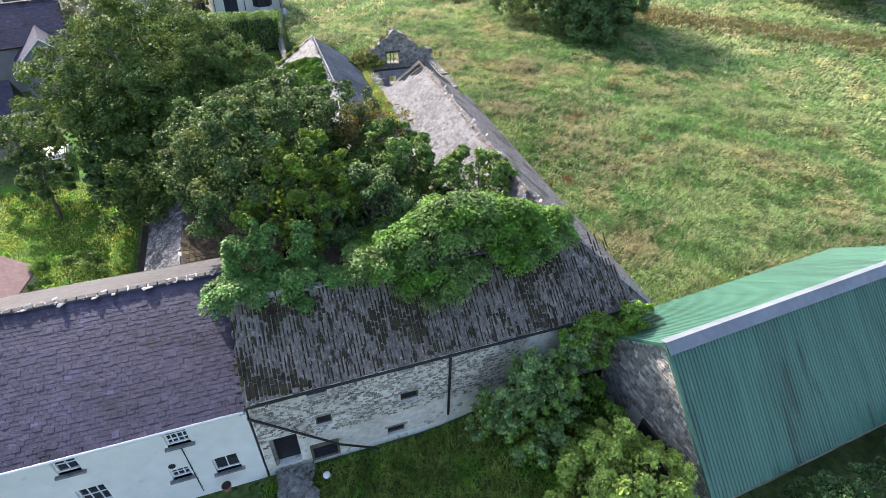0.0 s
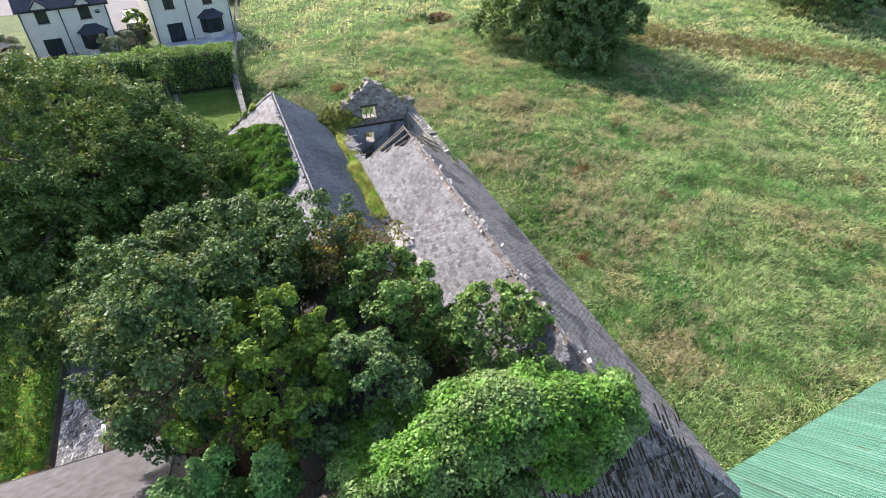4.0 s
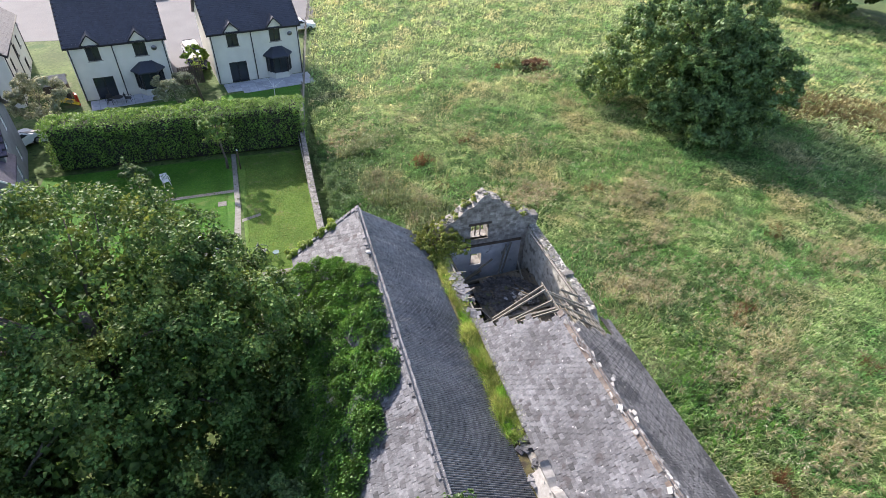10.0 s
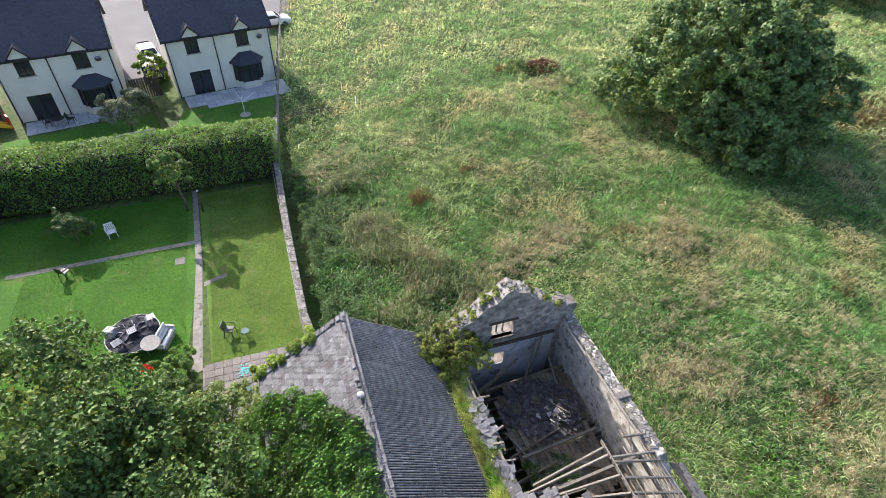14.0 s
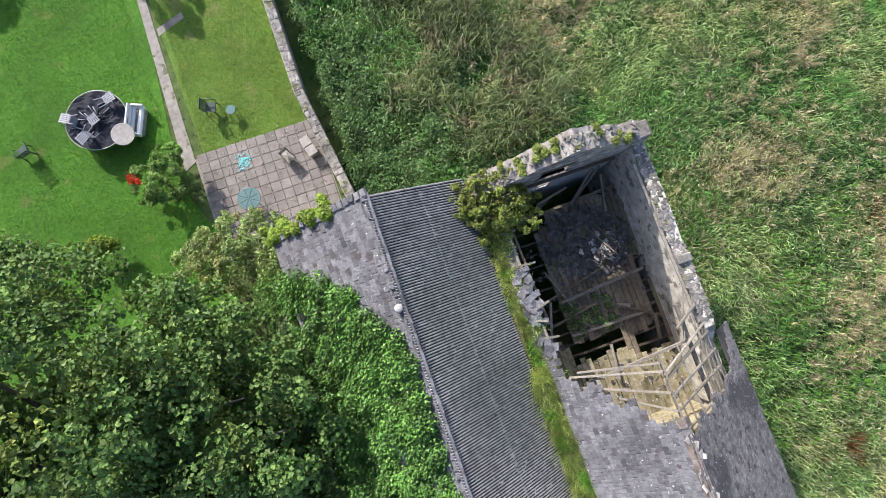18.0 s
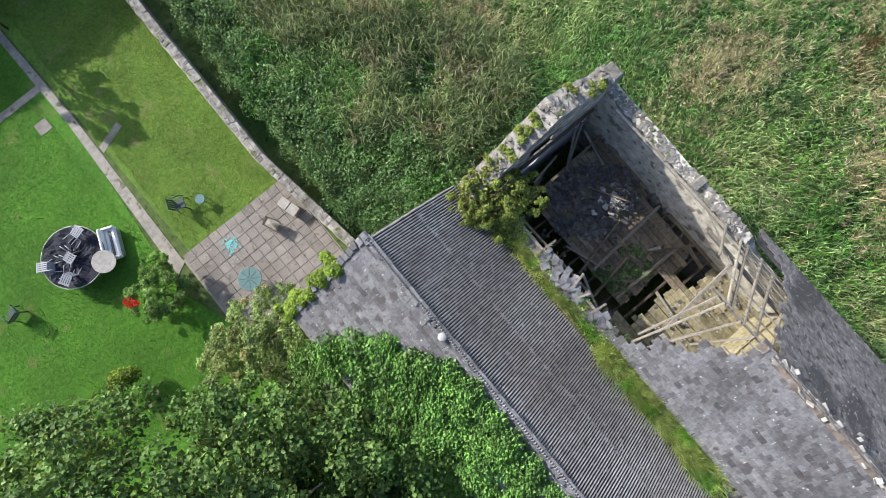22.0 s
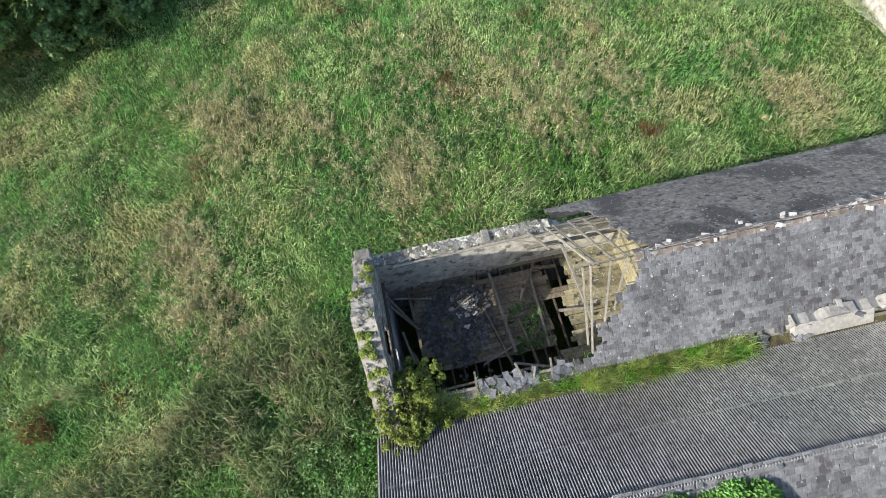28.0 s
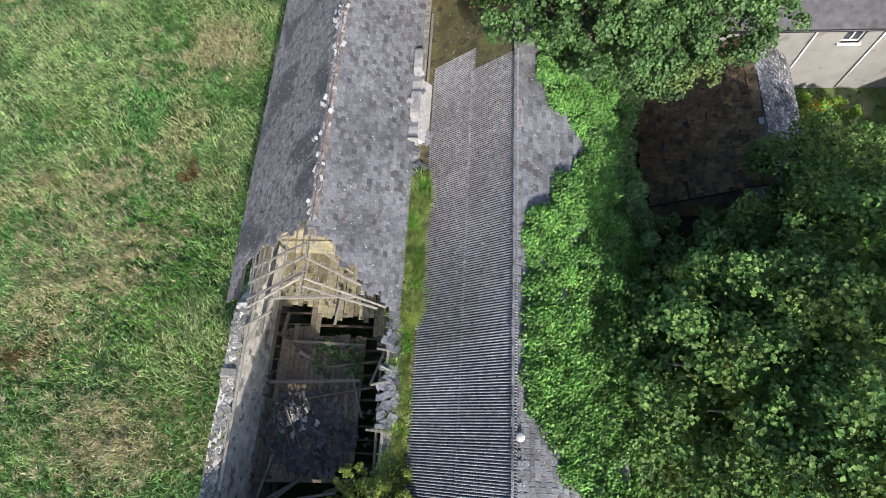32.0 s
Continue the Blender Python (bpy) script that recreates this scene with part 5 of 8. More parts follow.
# bare battens where slates are gone from the west slope by the ridge
for k in range(9):
    x = RX - 0.12 - 0.14 * k
    timber("batten", (x, 20.3, ez(x) + 0.03), (x, 23.1, ez(x) + 0.03), 0.045, 0.03, M_wood_mid)


# ---- the slated house ----
house = thing("house", "long white rendered house with purple slate roof", "house", (0, 0, 0))
HX0, HX1, HY0, HR, HY1 = -26.0, -2.8, 13.35, 18.6, 23.3
HE, HZ, HB = 4.78, 6.9, 3.85
HS = (HZ - HE) / (HR - HY0 + 0.2)
KB = (HZ - HB) / (HY1 + 0.2 - HR)
sh = Vector((0, 1, HS)).normalized()
hh = [(20.3, 21.1, 3.45, 4.3), (16.75, 17.5, 3.5, 4.4), (21.45, 22.4, 0.95, 1.95), (19.9, 20.6, 1.3, 1.95), (16.8, 17.75, 1.1, 2.3)]
part("front_wall", wall("front_wall", HX1 - HX0, -0.4, HE + 0.05, 0.45, hh), M_render, house, "", Matrix.Translation((HX0, HY0, 0)))
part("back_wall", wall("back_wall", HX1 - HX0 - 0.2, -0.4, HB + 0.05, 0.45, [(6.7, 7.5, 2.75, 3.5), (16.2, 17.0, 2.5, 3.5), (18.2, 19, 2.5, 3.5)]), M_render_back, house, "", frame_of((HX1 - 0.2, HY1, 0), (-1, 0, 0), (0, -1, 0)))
part("gable_wall", wall("gable_wall", HY1 - HY0 - 0.9, -0.4, 7.3, 0.4, (), lambda x: HZ - 0.12 - (HS if x + 0.45 < HR - HY0 else -KB) * (HR - HY0 - x - 0.45), 0.5), M_render, house, "", frame_of((HX1 - 0.02, HY0 + 0.45, 0), (0, 1, 0), (-1, 0, 0)))
part("roof_deck", prism("roof_deck", [(HY0 - 0.2, HE - 0.03), (HR, HZ - 0.03), (HY1 + 0.2, HB - 0.03), (HY1 + 0.2, HB - 0.1), (HR, HZ - 0.1), (HY0 - 0.2, HE - 0.1)], "x", HX0, HX1 + 0.04), M_slate_pale, house)
slates(house, (HX0, HY0 - 0.22, HE - 0.02), (1, 0, 0), sh, HX1 - HX0 + 0.05, (HR - HY0 + 0.22) / sh.y, 0.25, 0.18, M_slate_dark, lambda a, b: a > 9, lambda p: abs(p.x + 4), 300, lift=1.7)
part("cement_coat", prism("cement_coat", [(HR, HZ - 0.026), (HY1 + 0.24, HB - 0.026), (HY1 + 0.24, HB + 0.01), (HR, HZ + 0.012)], "x", HX0, HX1 + 0.05), M_slate_pale, house, "back slope smoothed over with grey cement")
hr = [Matrix.Translation((HX1 - 0.2 - 0.36 * i, HR, HZ + 0.01)) @ Matrix.Diagonal((0.34, 0.24, 0.08, 1)) for i in range(34)]
pieces("ridge_tile", hr, M_slate_pale, house, squash=0.15)
lm = [Matrix.Translation((HX1 - rng.uniform(0, 12), HR + rng.normal(0, 0.07), HZ + 0.05)) @ Euler((rng.normal(0, 0.2), 0, rng.uniform(0, 6))).to_matrix().to_4x4() @ Matrix.Diagonal((rng.uniform(0.1, 0.35), 0.15, 0.03, 1)) for i in range(70)]
pieces("lime_patch", lm, M_lime, house, squash=0.2)


for x in (-8.4, -11.2):
    part("downpipe", rods("downpipe", [([(x, HY1 + 0.06, HB - 0.1), (x, HY1 + 0.06, -0.3)], [0.035, 0.035])], 8), M_white, house)
part("gutter", rods("gutter", [([(HX1, HY1 + 0.27, HB - 0.06), (HX1 - 14, HY1 + 0.27, HB - 0.06)], [0.06, 0.06])], 8), M_black, house)


bw = part("window", boxm("window", -10.5, -9.7, HY1 - 0.2, HY1 - 0.17, 2.75, 3.5, 0.003), M_glass, house)
part("window_frame", joined("window_frame", [(boxm("a", x - 0.03, x + 0.03, HY1 - 0.17, HY1 - 0.1, 2.75, 3.5, 0.005), None) for x in (-10.47, -10.1, -9.73)] + [(boxm("a", -10.44, -9.76, HY1 - 0.16, HY1 - 0.11, z, z + 0.06, 0.005), None) for z in (2.75, 3.44)]), M_white, bw)
part("window_sill", boxm("window_sill", -10.6, -9.6, HY1 - 0.1, HY1 + 0.1, 2.67, 2.75, 0.01), M_white, bw)


def sash(x0, x1, z0, z1, cols, rows, open_half=False):
    w = part("window", boxm("window", x0, x1, HY0 + 0.16, HY0 + 0.19, z0, z1, 0.003), M_glass, house)
    bars = [boxm("a", x0, x0 + 0.06, HY0 + 0.1, HY0 + 0.16, z0, z1, 0.005), boxm("a", x1 - 0.06, x1, HY0 + 0.1, HY0 + 0.16, z0, z1, 0.005), boxm("a", x0 + 0.06, x1 - 0.06, HY0 + 0.1, HY0 + 0.16, z0, z0 + 0.07, 0.005), boxm("a", x0 + 0.06, x1 - 0.06, HY0 + 0.1, HY0 + 0.16, z1 - 0.06, z1, 0.005)]
    part("window_frame", joined("window_frame", [(b, None) for b in bars]), M_white, w)
    for i in range(1, cols):
        x = x0 + (x1 - x0) * i / cols
        part("glazing_bar", boxm("glazing_bar", x - 0.018, x + 0.018, HY0 + 0.12, HY0 + 0.16, z0 + 0.07, z1 - 0.06, 0.004), M_white, w)
    for i in range(1, rows):
        z = z0 + (z1 - z0) * i / rows
        part("glazing_bar", boxm("glazing_bar", x0 + 0.06, x1 - 0.06, HY0 + 0.115, HY0 + 0.155, z - 0.018, z + 0.018, 0.004), M_white, w)
    part("window_sill", boxm("window_sill", x0 - 0.12, x1 + 0.12, HY0 - 0.14, HY0 + 0.12, z0 - 0.09, z0, 0.012), M_metal, w)


for (a, b, c, d), (i, j) in zip(hh, ((4, 3), (2, 2), (2, 1), (3, 2), (3, 2))):
    sash(HX0 + a, HX0 + b, c, d, i, j)
part("gutter", rods("gutter", [([(HX0, HY0 - 0.27, HE - 0.06), (HX1, HY0 - 0.27, HE - 0.06)], [0.06, 0.06])], 8), M_white, house)
part("cable", rods("cable", [([(-5.3, HY0 - 0.03, 3.4), (-5.3, HY0 - 0.03, 0.0)], [0.02, 0.02])], 5), M_black, house)
part("vent", rods("vent", [([(-5.9, HY0 - 0.04, 2.25), (-5.9, HY0 + 0.05, 2.25)], [0.13, 0.13])], 12), M_black, house)
part("floodlight", boxm("floodlight", -2.95, -2.75, HY0 - 0.25, HY0 - 0.05, 4.25, 4.5, 0.03), M_white, house)

# ---- slated annex behind the house ----
annex = thing("annex", "low lean-to annex with mossy slate roof behind the house", "outbuilding", (0, 0, 0))
av = Vector((2.6, 0, 1.9)).normalized()
part("wall", boxm("wall", -7.6, -5.8, 23.35, 30.4, -0.4, 1.9, 0.02), M_render, annex)
part("roof_deck", prism("roof_deck", [(-7.8, 1.98), (-5.7, 3.4), (-5.7, 3.3), (-7.8, 1.88)], "y", 23.35, 30.7), M_deck, annex)
slates(annex, (-7.8, 30.7, 2.0), (0, -1, 0), Vector((2.1, 0, 1.42)), 7.3, 2.5, 0.3, 0.24, M_slate_chalk, lambda a, b: rng.random() > 0.05, cap=300)
part("ridge_flashing", boxm("ridge_flashing", -5.75, -5.35, 23.35, 30.75, 3.34, 3.42, 0.02), M_flash, annex)
part("back_roof", prism("back_roof", [(-5.4, 3.36), (-1.2, 1.05), (-1.2, 0.95), (-5.4, 3.26)], "y", 23.35, 30.7), M_black, annex)
slates(annex, (-1.2, 23.4, 1.09), (0, 1, 0), Vector((-4.2, 0, 2.31)), 7.3, 4.75, 0.34, 0.27, M_slate_moss, lambda a, b: rng.random() > 0.04, cap=300, slip=0.07)
part("wall", boxm("wall", -5.6, -1.5, 24.6, 30.4, -0.4, 1.0, 0.02), M_rubble, annex)

# ---- low wall behind the hedge ----
low_wall = thing("boundary_wall", "low white rendered wall behind the hedge", "wall", (-12.6, 72.5, GZ))
part("wall", boxm("wall", -5.0, 5.0, -0.1, 0.1, 0.0, 1.0, 0.015), M_render, low_wall)
part("coping", boxm("coping", -5.05, 5.05, -0.15, 0.15, 1.0, 1.06, 0.015), M_concrete, low_wall, "pale concrete coping")

# ---- green steel barn ----
green = thing("steel_roofed_barn", "stone barn with green corrugated steel roof", "barn", (12.8, 9.97, 0), turn=3.8)
GL, GR, WN, ZN, WS, ZS = 17.0, 6.42, 4.3, 2.8, 4.45, 2.15
KN, KS = (GR - ZN) / WN, (GR - ZS) / WS


def green_top(x):
    """Head of the gable wall, from its south corner."""
    return min(GR - 0.12 - KS * max(0, WS - 0.3 - x), GR - 0.12 - KN * max(0, x - WS + 0.3))


# local x along the ridge, the ridge at y = 0
for sgn, wd, ze in ((1, WN, ZN), (-1, WS, ZS)):
    v = Vector((0, -sgn * wd, GR - ze)).normalized()
    L = math.hypot(wd, GR - ze)
    me = corrugated("roof_sheet", 1.03, L, 0.167, 0.02, 0.006, -0.2, 10)
    me.materials.append(M_green)
    cut = L * 0.36
    short = corrugated("roof_sheet", 1.03, L - cut, 0.167, 0.02, 0.006, -0.2, 10)
    short.materials.append(M_green)
    f = frame_of((0, sgn * wd, ze), (1, 0, 0), v) if sgn < 0 else frame_of((GL, sgn * wd, ze), (-1, 0, 0), v)
    for i in range(17):
        part("roof_sheet", me if sgn < 0 or i < 15 else short, M_green, green, "", f @ Matrix.Translation((i * 1.0, 0 if sgn < 0 or i < 15 else cut, 0.004 * (i % 2))))
part("ridge_flashing", prism("ridge_flashing", [(-0.42, GR - 0.20), (0, GR + 0.06), (0.3, GR - 0.10), (0.3, GR - 0.07), (0, GR + 0.09), (-0.42, GR - 0.17)], "x", -0.1, GL), M_flash, green, "wide pale grey metal ridge flashing")
for sgn, wd, ze in ((1, WN, ZN), (-1, WS, ZS)):
    q = 0.64 if sgn > 0 else 1.0
    part("verge_trim", prism("verge_trim", [(0, GR + 0.03), (sgn * wd * q, GR + (ze - GR) * q + 0.03), (sgn * wd * q, GR + (ze - GR) * q - 0.14), (0, GR - 0.14)], "x", -0.09, -0.01), M_green, green)
GWL = WS + 2.6 - 0.3
part("gable_wall", wall("gable_wall", GWL, -0.4, 6.4, 0.6, (), green_top, 0.25), M_mortar, green, "", frame_of((0.7, 0.3 - WS, 0), (0, 1, 0), (-1, 0, 0)))
stones(green, frame_of((0.1, 0.3 - WS + GWL, 0), (0, -1, 0), (0, 0, 1)), GWL, -0.3, 6.4, [(2.2, 4.4, -0.4, 1.9)], M_rubble, lambda p: -p.z, 300, 0.17, 0.05, lambda x: green_top(GWL - x) - 0.08)
part("front_wall", wall("front_wall", GL - 0.5, -0.4, 2.1, 0.6), M_rubble, green, "", Matrix.Translation((0.1, 0.3 - WS, 0)))
part("back_wall", wall("back_wall", GL - 2.6, -0.4, 3.0, 0.5), M_rubble, green, "", Matrix.Translation((2.2, WN - 0.85, 0)))
part("end_wall", wall("end_wall", GWL, -0.4, 6.4, 0.5, (), green_top, 0.25), M_rubble, green, "", frame_of((GL - 0.3, 0.3 - WS, 0), (0, 1, 0), (-1, 0, 0)))
part("arch", boxm("arch", -0.02, 0.12, -2.4, -0.3, -0.4, 1.9, 0.02), M_black, green)
sheet("hardstanding", [(18.6, 12.9), (20.8, 13.9), (23.2, 14.7), (26.0, 15.5), (31.0, 16.0), (31.0, 13.8), (24.0, 13.4)], 0.78, M_concrete, "pale stony hardstanding behind the steel barn", "yard")
trough = thing("clay_trough", "terracotta and stone trough sunk in the long grass", "trough", (20.3, 14.6, 0.6), turn=20)
part("rim", boxm("rim", -0.55, 0.55, -0.22, 0.22, 0, 0.3, 0.03), M_concrete, trough)
part("filling", boxm("filling", -0.48, 0.48, -0.15, 0.15, 0.28, 0.32, 0.01), M_terra, trough)


# ---- garden wall and fence ----
gw = thing("garden_wall", "long low rubble garden wall with lichened coping stones", "wall", (0, 0, 0))
line = [(3.95, 45.3), (3.2, 51.0), (3.2, 58.0), (3.35, 67.0), (3.9, 72.5)]
cop = []
for (xa, ya), (xb, yb) in zip(line, line[1:]):
    d = Vector((xb - xa, yb - ya, 0))
    L = d.length
    f = frame_of((xa, ya, 0), d, d.cross(Vector((0, 0, -1))))
    hgt = 0.95
    part("wall_core", boxm("wall_core", 0, L, -0.2, 0.2, -0.4, hgt, 0.03), M_rubble_dark, gw, "", f)
    s = 0.0
    while s < L:
        w = rng.uniform(0.14, 0.36)
        cut = rng.uniform(-0.08, 0.08)
        for c0, c1 in ((-0.2, cut), (cut, 0.2)):
            if rng.random() < 0.85:
                cop.append(f @ Matrix.Translation((s + w / 2 + rng.normal(0, 0.03), (c0 + c1) / 2, hgt - 0.015)) @ Euler((rng.normal(0, 0.05), rng.normal(0, 0.05), rng.normal(0, 0.12))).to_matrix().to_4x4() @ Matrix.Diagonal((w * rng.uniform(0.8, 1.0), (c1 - c0) * rng.uniform(0.85, 1.05), rng.uniform(0.02, 0.045), 1)))
        s += w
pieces("coping_stone", cop, M_rubble_dark, gw, lambda p: p.y, squash=0.2)
d = Vector((3.2 - 3.95, 51.0 - 45.3, 0))
stones(gw, frame_of((3.0, 51.0, 0), (0.13, -1, 0), (0, 0, 1)), 5.6, -0.38, 0.92, (), M_rubble, cap=200, row=0.17)
stones(gw, frame_of((3.0, 67.0, 0), (0, -1, 0), (0, 0, 1)), 16, -0.38, 0.92, (), M_rubble, lambda p: p.y, cap=90, row=0.2)

fence = thing("post_and_rail_fence", "weathered timber post and rail fence beside the meadow", "fence", (0, 0, 0))
pm = boxm("post", -0.06, 0.06, -0.06, 0.06, -0.5, 1.35, 0.015)
pm.materials.append(M_wood)
fp = [(4.0 + 0.115 * (y - 73) + (0.02 * (y - 90) if y > 90 else 0), y) for y in np.arange(73, 116, 1.9)]
for x, y in fp:
    part("post", pm, M_wood, fence, "", pose(x, y, float(G(x, y)) + 0.05, rng.normal(0, 1.5), rng.normal(0, 1.5), rng.uniform(0, 9)))
for (xa, ya), (xb, yb) in zip(fp, fp[1:]):
    for z in (0.35, 0.75, 1.1):
        L = math.hypot(xb - xa, yb - ya)
        part("rail", boxm("rail", 0, L, -0.02, 0.02, -0.05, 0.05, 0.006), M_wood, fence, "", frame_of((xa + 0.07, ya, float(G(xa, ya)) + z), (xb - xa, yb - ya, 0), (-(yb - ya), xb - xa, 0)))

# ---- patio ----
patio = thing("patio", "patio of square paving slabs with weedy joints", "patio", (0, 0, 0), kind="structure")
sl = []
pd = (Vector((3.53, 45.6, 0)) - Vector((-2.0, 46.2, 0)))
pf = frame_of((-2.15, 45.9, GZ), (1, 0.02, 0), (0, 1, 0))
part("bed", boxm("bed", -2.2, 3.35, 45.2, 50.0, GZ - 0.02, GZ + 0.02, 0.0), M_path, patio)
for i in range(12):
    for j in range(11):
        x, y = -2.1 + 0.45 * i + 0.225, 45.2 + 0.45 * j + 0.225
        if x > 3.2 - 0.13 * (y - 45) + 0.55 or y > 50 + 0.03 * x:
            continue
        sl.append(Matrix.Translation((x, y, GZ + 0.012 + rng.normal(0, 0.004))) @ Euler((rng.normal(0, 0.008), rng.normal(0, 0.008), rng.normal(0, 0.012))).to_matrix().to_4x4() @ Matrix.Diagonal((0.438, 0.438, 0.04, 1)))
pieces("paving_slab", sl, M_slab, patio)


# ---- garden things ----
def table_round(name, label, x, y, z, r, h, top_mat, legs=4):
    t = thing(name, label, "table", (x, y, z))
    part("tabletop", rods("tabletop", [([(0, 0, h - 0.03), (0, 0, h)], [r, r])], 28, False), top_mat, t)
    part("rim", rods("rim", [([(r * math.cos(a), r * math.sin(a), h - 0.02) for a in np.linspace(0, 2 * math.pi, 29)], [0.018] * 29)], 6), M_metal, t)
    for k in range(legs):
        a = math.pi / 4 + k * 2 * math.pi / legs
        part("leg", rods("leg", [([(r * 0.75 * math.cos(a), r * 0.75 * math.sin(a), h - 0.03), (r * 0.8 * math.cos(a), r * 0.8 * math.sin(a), 0)], [0.016, 0.016])]), M_metal, t)
    return t


def garden_chair(material, label, m):
    """A moulded armchair: dished seat, slatted back, arms and four splayed legs."""
    t = new("garden_chair")
    t.matrix_basis = m
    tagged(t, label, "chair", "garden chairs")
    part("seat", boxm("seat", -0.23, 0.23, -0.22, 0.22, 0.38, 0.42, 0.018), material, t)
    part("top_rail", boxm("top_rail", -0.26, 0.26, -0.025, 0.015, 0.40, 0.47, 0.012), material, t, "", pose(0, 0.22, 0.42, -14))
    for i in range(5):
        part("back_slat", boxm("back_slat", -0.24 + 0.1 * i, -0.17 + 0.1 * i, -0.02, 0.01, 0, 0.41, 0.008), material, t, "", pose(0, 0.22, 0.42, -14))
    for s in (-1, 1):
        part("arm", rods("arm", [([(s * 0.27, 0.27, 0.66), (s * 0.29, 0.0, 0.64), (s * 0.28, -0.22, 0.62), (s * 0.27, -0.25, 0.42)], [0.03, 0.028, 0.028, 0.024])]), material, t)
        for u in (-1, 1):
            part("leg", rods("leg", [([(s * 0.21, u * 0.19, 0.39), (s * 0.26, u * 0.25, 0)], [0.028, 0.02])]), material, t)
    return t


table_round("glass_table", "round glass garden table standing on the patio", -0.31, 47.36, GZ + 0.05, 0.48, 0.72, M_teal)
for k in range(8):
    a = k * math.pi / 4 + 0.2
    part("spoke", boxm("spoke", 0.06, 0.42, -0.012, 0.012, 0.721, 0.727, 0.002), M_plastic_green, bpy.data.objects["glass_table"], "", pose(0, 0, 0, 0, 0, math.degrees(a)))
garden_chair(M_plastic_green, "dark green plastic garden chair on the lawn", pose(-8.86, 52.56, GZ, 0, 0, 200))
garden_chair(M_plastic_green, "dark green plastic garden chair on the lawn", pose(-0.75, 51.9, GZ, 0, 0, 70))
garden_chair(M_black, "black metal garden chair by the path", pose(-9.7, 59.2, GZ, 0, 0, 150))
garden_chair(M_plastic, "white plastic chair in the shade of the hedge", pose(-7.46, 62.3, GZ, 0, 0, 20))
stool = thing("stool", "small round stool with a pale green top", "stool", (0.05, 51.5, GZ))
part("seat", rods("seat", [([(0, 0, 0.40), (0, 0, 0.45)], [0.21, 0.21])], 18, False), M_teal, stool)
for k in range(4):
    a = k * math.pi / 2 + 0.5
    part("leg", rods("leg", [([(0.14 * math.cos(a), 0.14 * math.sin(a), 0.4), (0.2 * math.cos(a), 0.2 * math.sin(a), 0)], [0.014, 0.014])]), M_metal, stool)

tramp = thing("trampoline", "round trampoline under a crumpled dark tarpaulin", "trampoline", (-5.42, 52.75, GZ))
part("frame", rods("frame", [([(1.32 * math.cos(a), 1.32 * math.sin(a), 0.72) for a in np.linspace(0, 2 * math.pi, 41)], [0.022] * 41)], 6), M_metal, tramp)
tv, tf = [(0, 0, 0.72)], []
for k in range(1, 9):
    for a in range(40):
        q = 2 * math.pi * a / 40
        tv.append((1.28 * k / 8 * math.cos(q), 1.28 * k / 8 * math.sin(q), 0.70 + 0.05 * math.sin(9 * q + k) * (k / 8) + rng.uniform(0, 0.06)))
tf += [(0, 1 + a, 1 + (a + 1) % 40) for a in range(40)]
for k in range(7):
    tf += [(1 + k * 40 + a, 1 + (k + 1) * 40 + a, 1 + (k + 1) * 40 + (a + 1) % 40, 1 + k * 40 + (a + 1) % 40) for a in range(40)]
part("mat", pymesh("mat", tv, tf, False), M_tarp, tramp, "crumpled shiny dark sheet")
for k in range(6):
    q = k * math.pi / 3
    part("leg", rods("leg", [([(1.3 * math.cos(q), 1.3 * math.sin(q), 0.72), (1.32 * math.cos(q), 1.32 * math.sin(q), 0)], [0.025, 0.025])]), M_metal, tramp)
for dx, dy, r in ((-0.15, 0.45, 20), (0.35, 0.40, 110), (-0.55, 0.0, 240), (-0.1, -0.45, 300)):
    garden_chair(M_plastic_grey, "pale grey plastic garden chair tipped over on the trampoline", pose(-5.42 + dx, 52.75 + dy, GZ + 1.0, 105, rng.uniform(-12, 12), r) @ Matrix.Diagonal((0.86, 0.86, 0.86, 1)))
solo("tabletop", rods("tabletop", [([(0, 0, 0), (0, 0, 0.04)], [0.48, 0.48])], 28, False), M_concrete, "round pale table leaf lying on the trampoline edge", "table top", pose(-4.5, 51.75, GZ + 0.80, 6, 4, 0))
sofa = thing("garden_sofa", "worn white slatted garden bench seat beside the trampoline", "bench", (-3.95, 52.35, GZ), turn=68)
sofa.scale = (0.86, 0.86, 0.86)
part("seat", boxm("seat", -0.75, 0.75, -0.3, 0.3, 0.35, 0.5, 0.04), M_plastic, sofa)
part("backrest", boxm("backrest", -0.75, 0.75, 0.24, 0.36, 0.5, 0.95, 0.04), M_plastic, sofa)
part("base", boxm("base", -0.7, 0.7, -0.28, 0.3, 0.0, 0.35, 0.02), M_concrete, sofa)
for s in (-1, 1):
    part("armrest", boxm("armrest", s * 0.76 - 0.06, s * 0.76 + 0.06, -0.3, 0.3, 0.3, 0.68, 0.03), M_plastic, sofa)
for k in range(3):
    part("cushion_board", boxm("cushion_board", -0.62, 0.62, -0.24 + 0.16 * k, -0.12 + 0.16 * k, 0.5, 0.53, 0.01), M_wood if k % 2 else M_white, sofa)

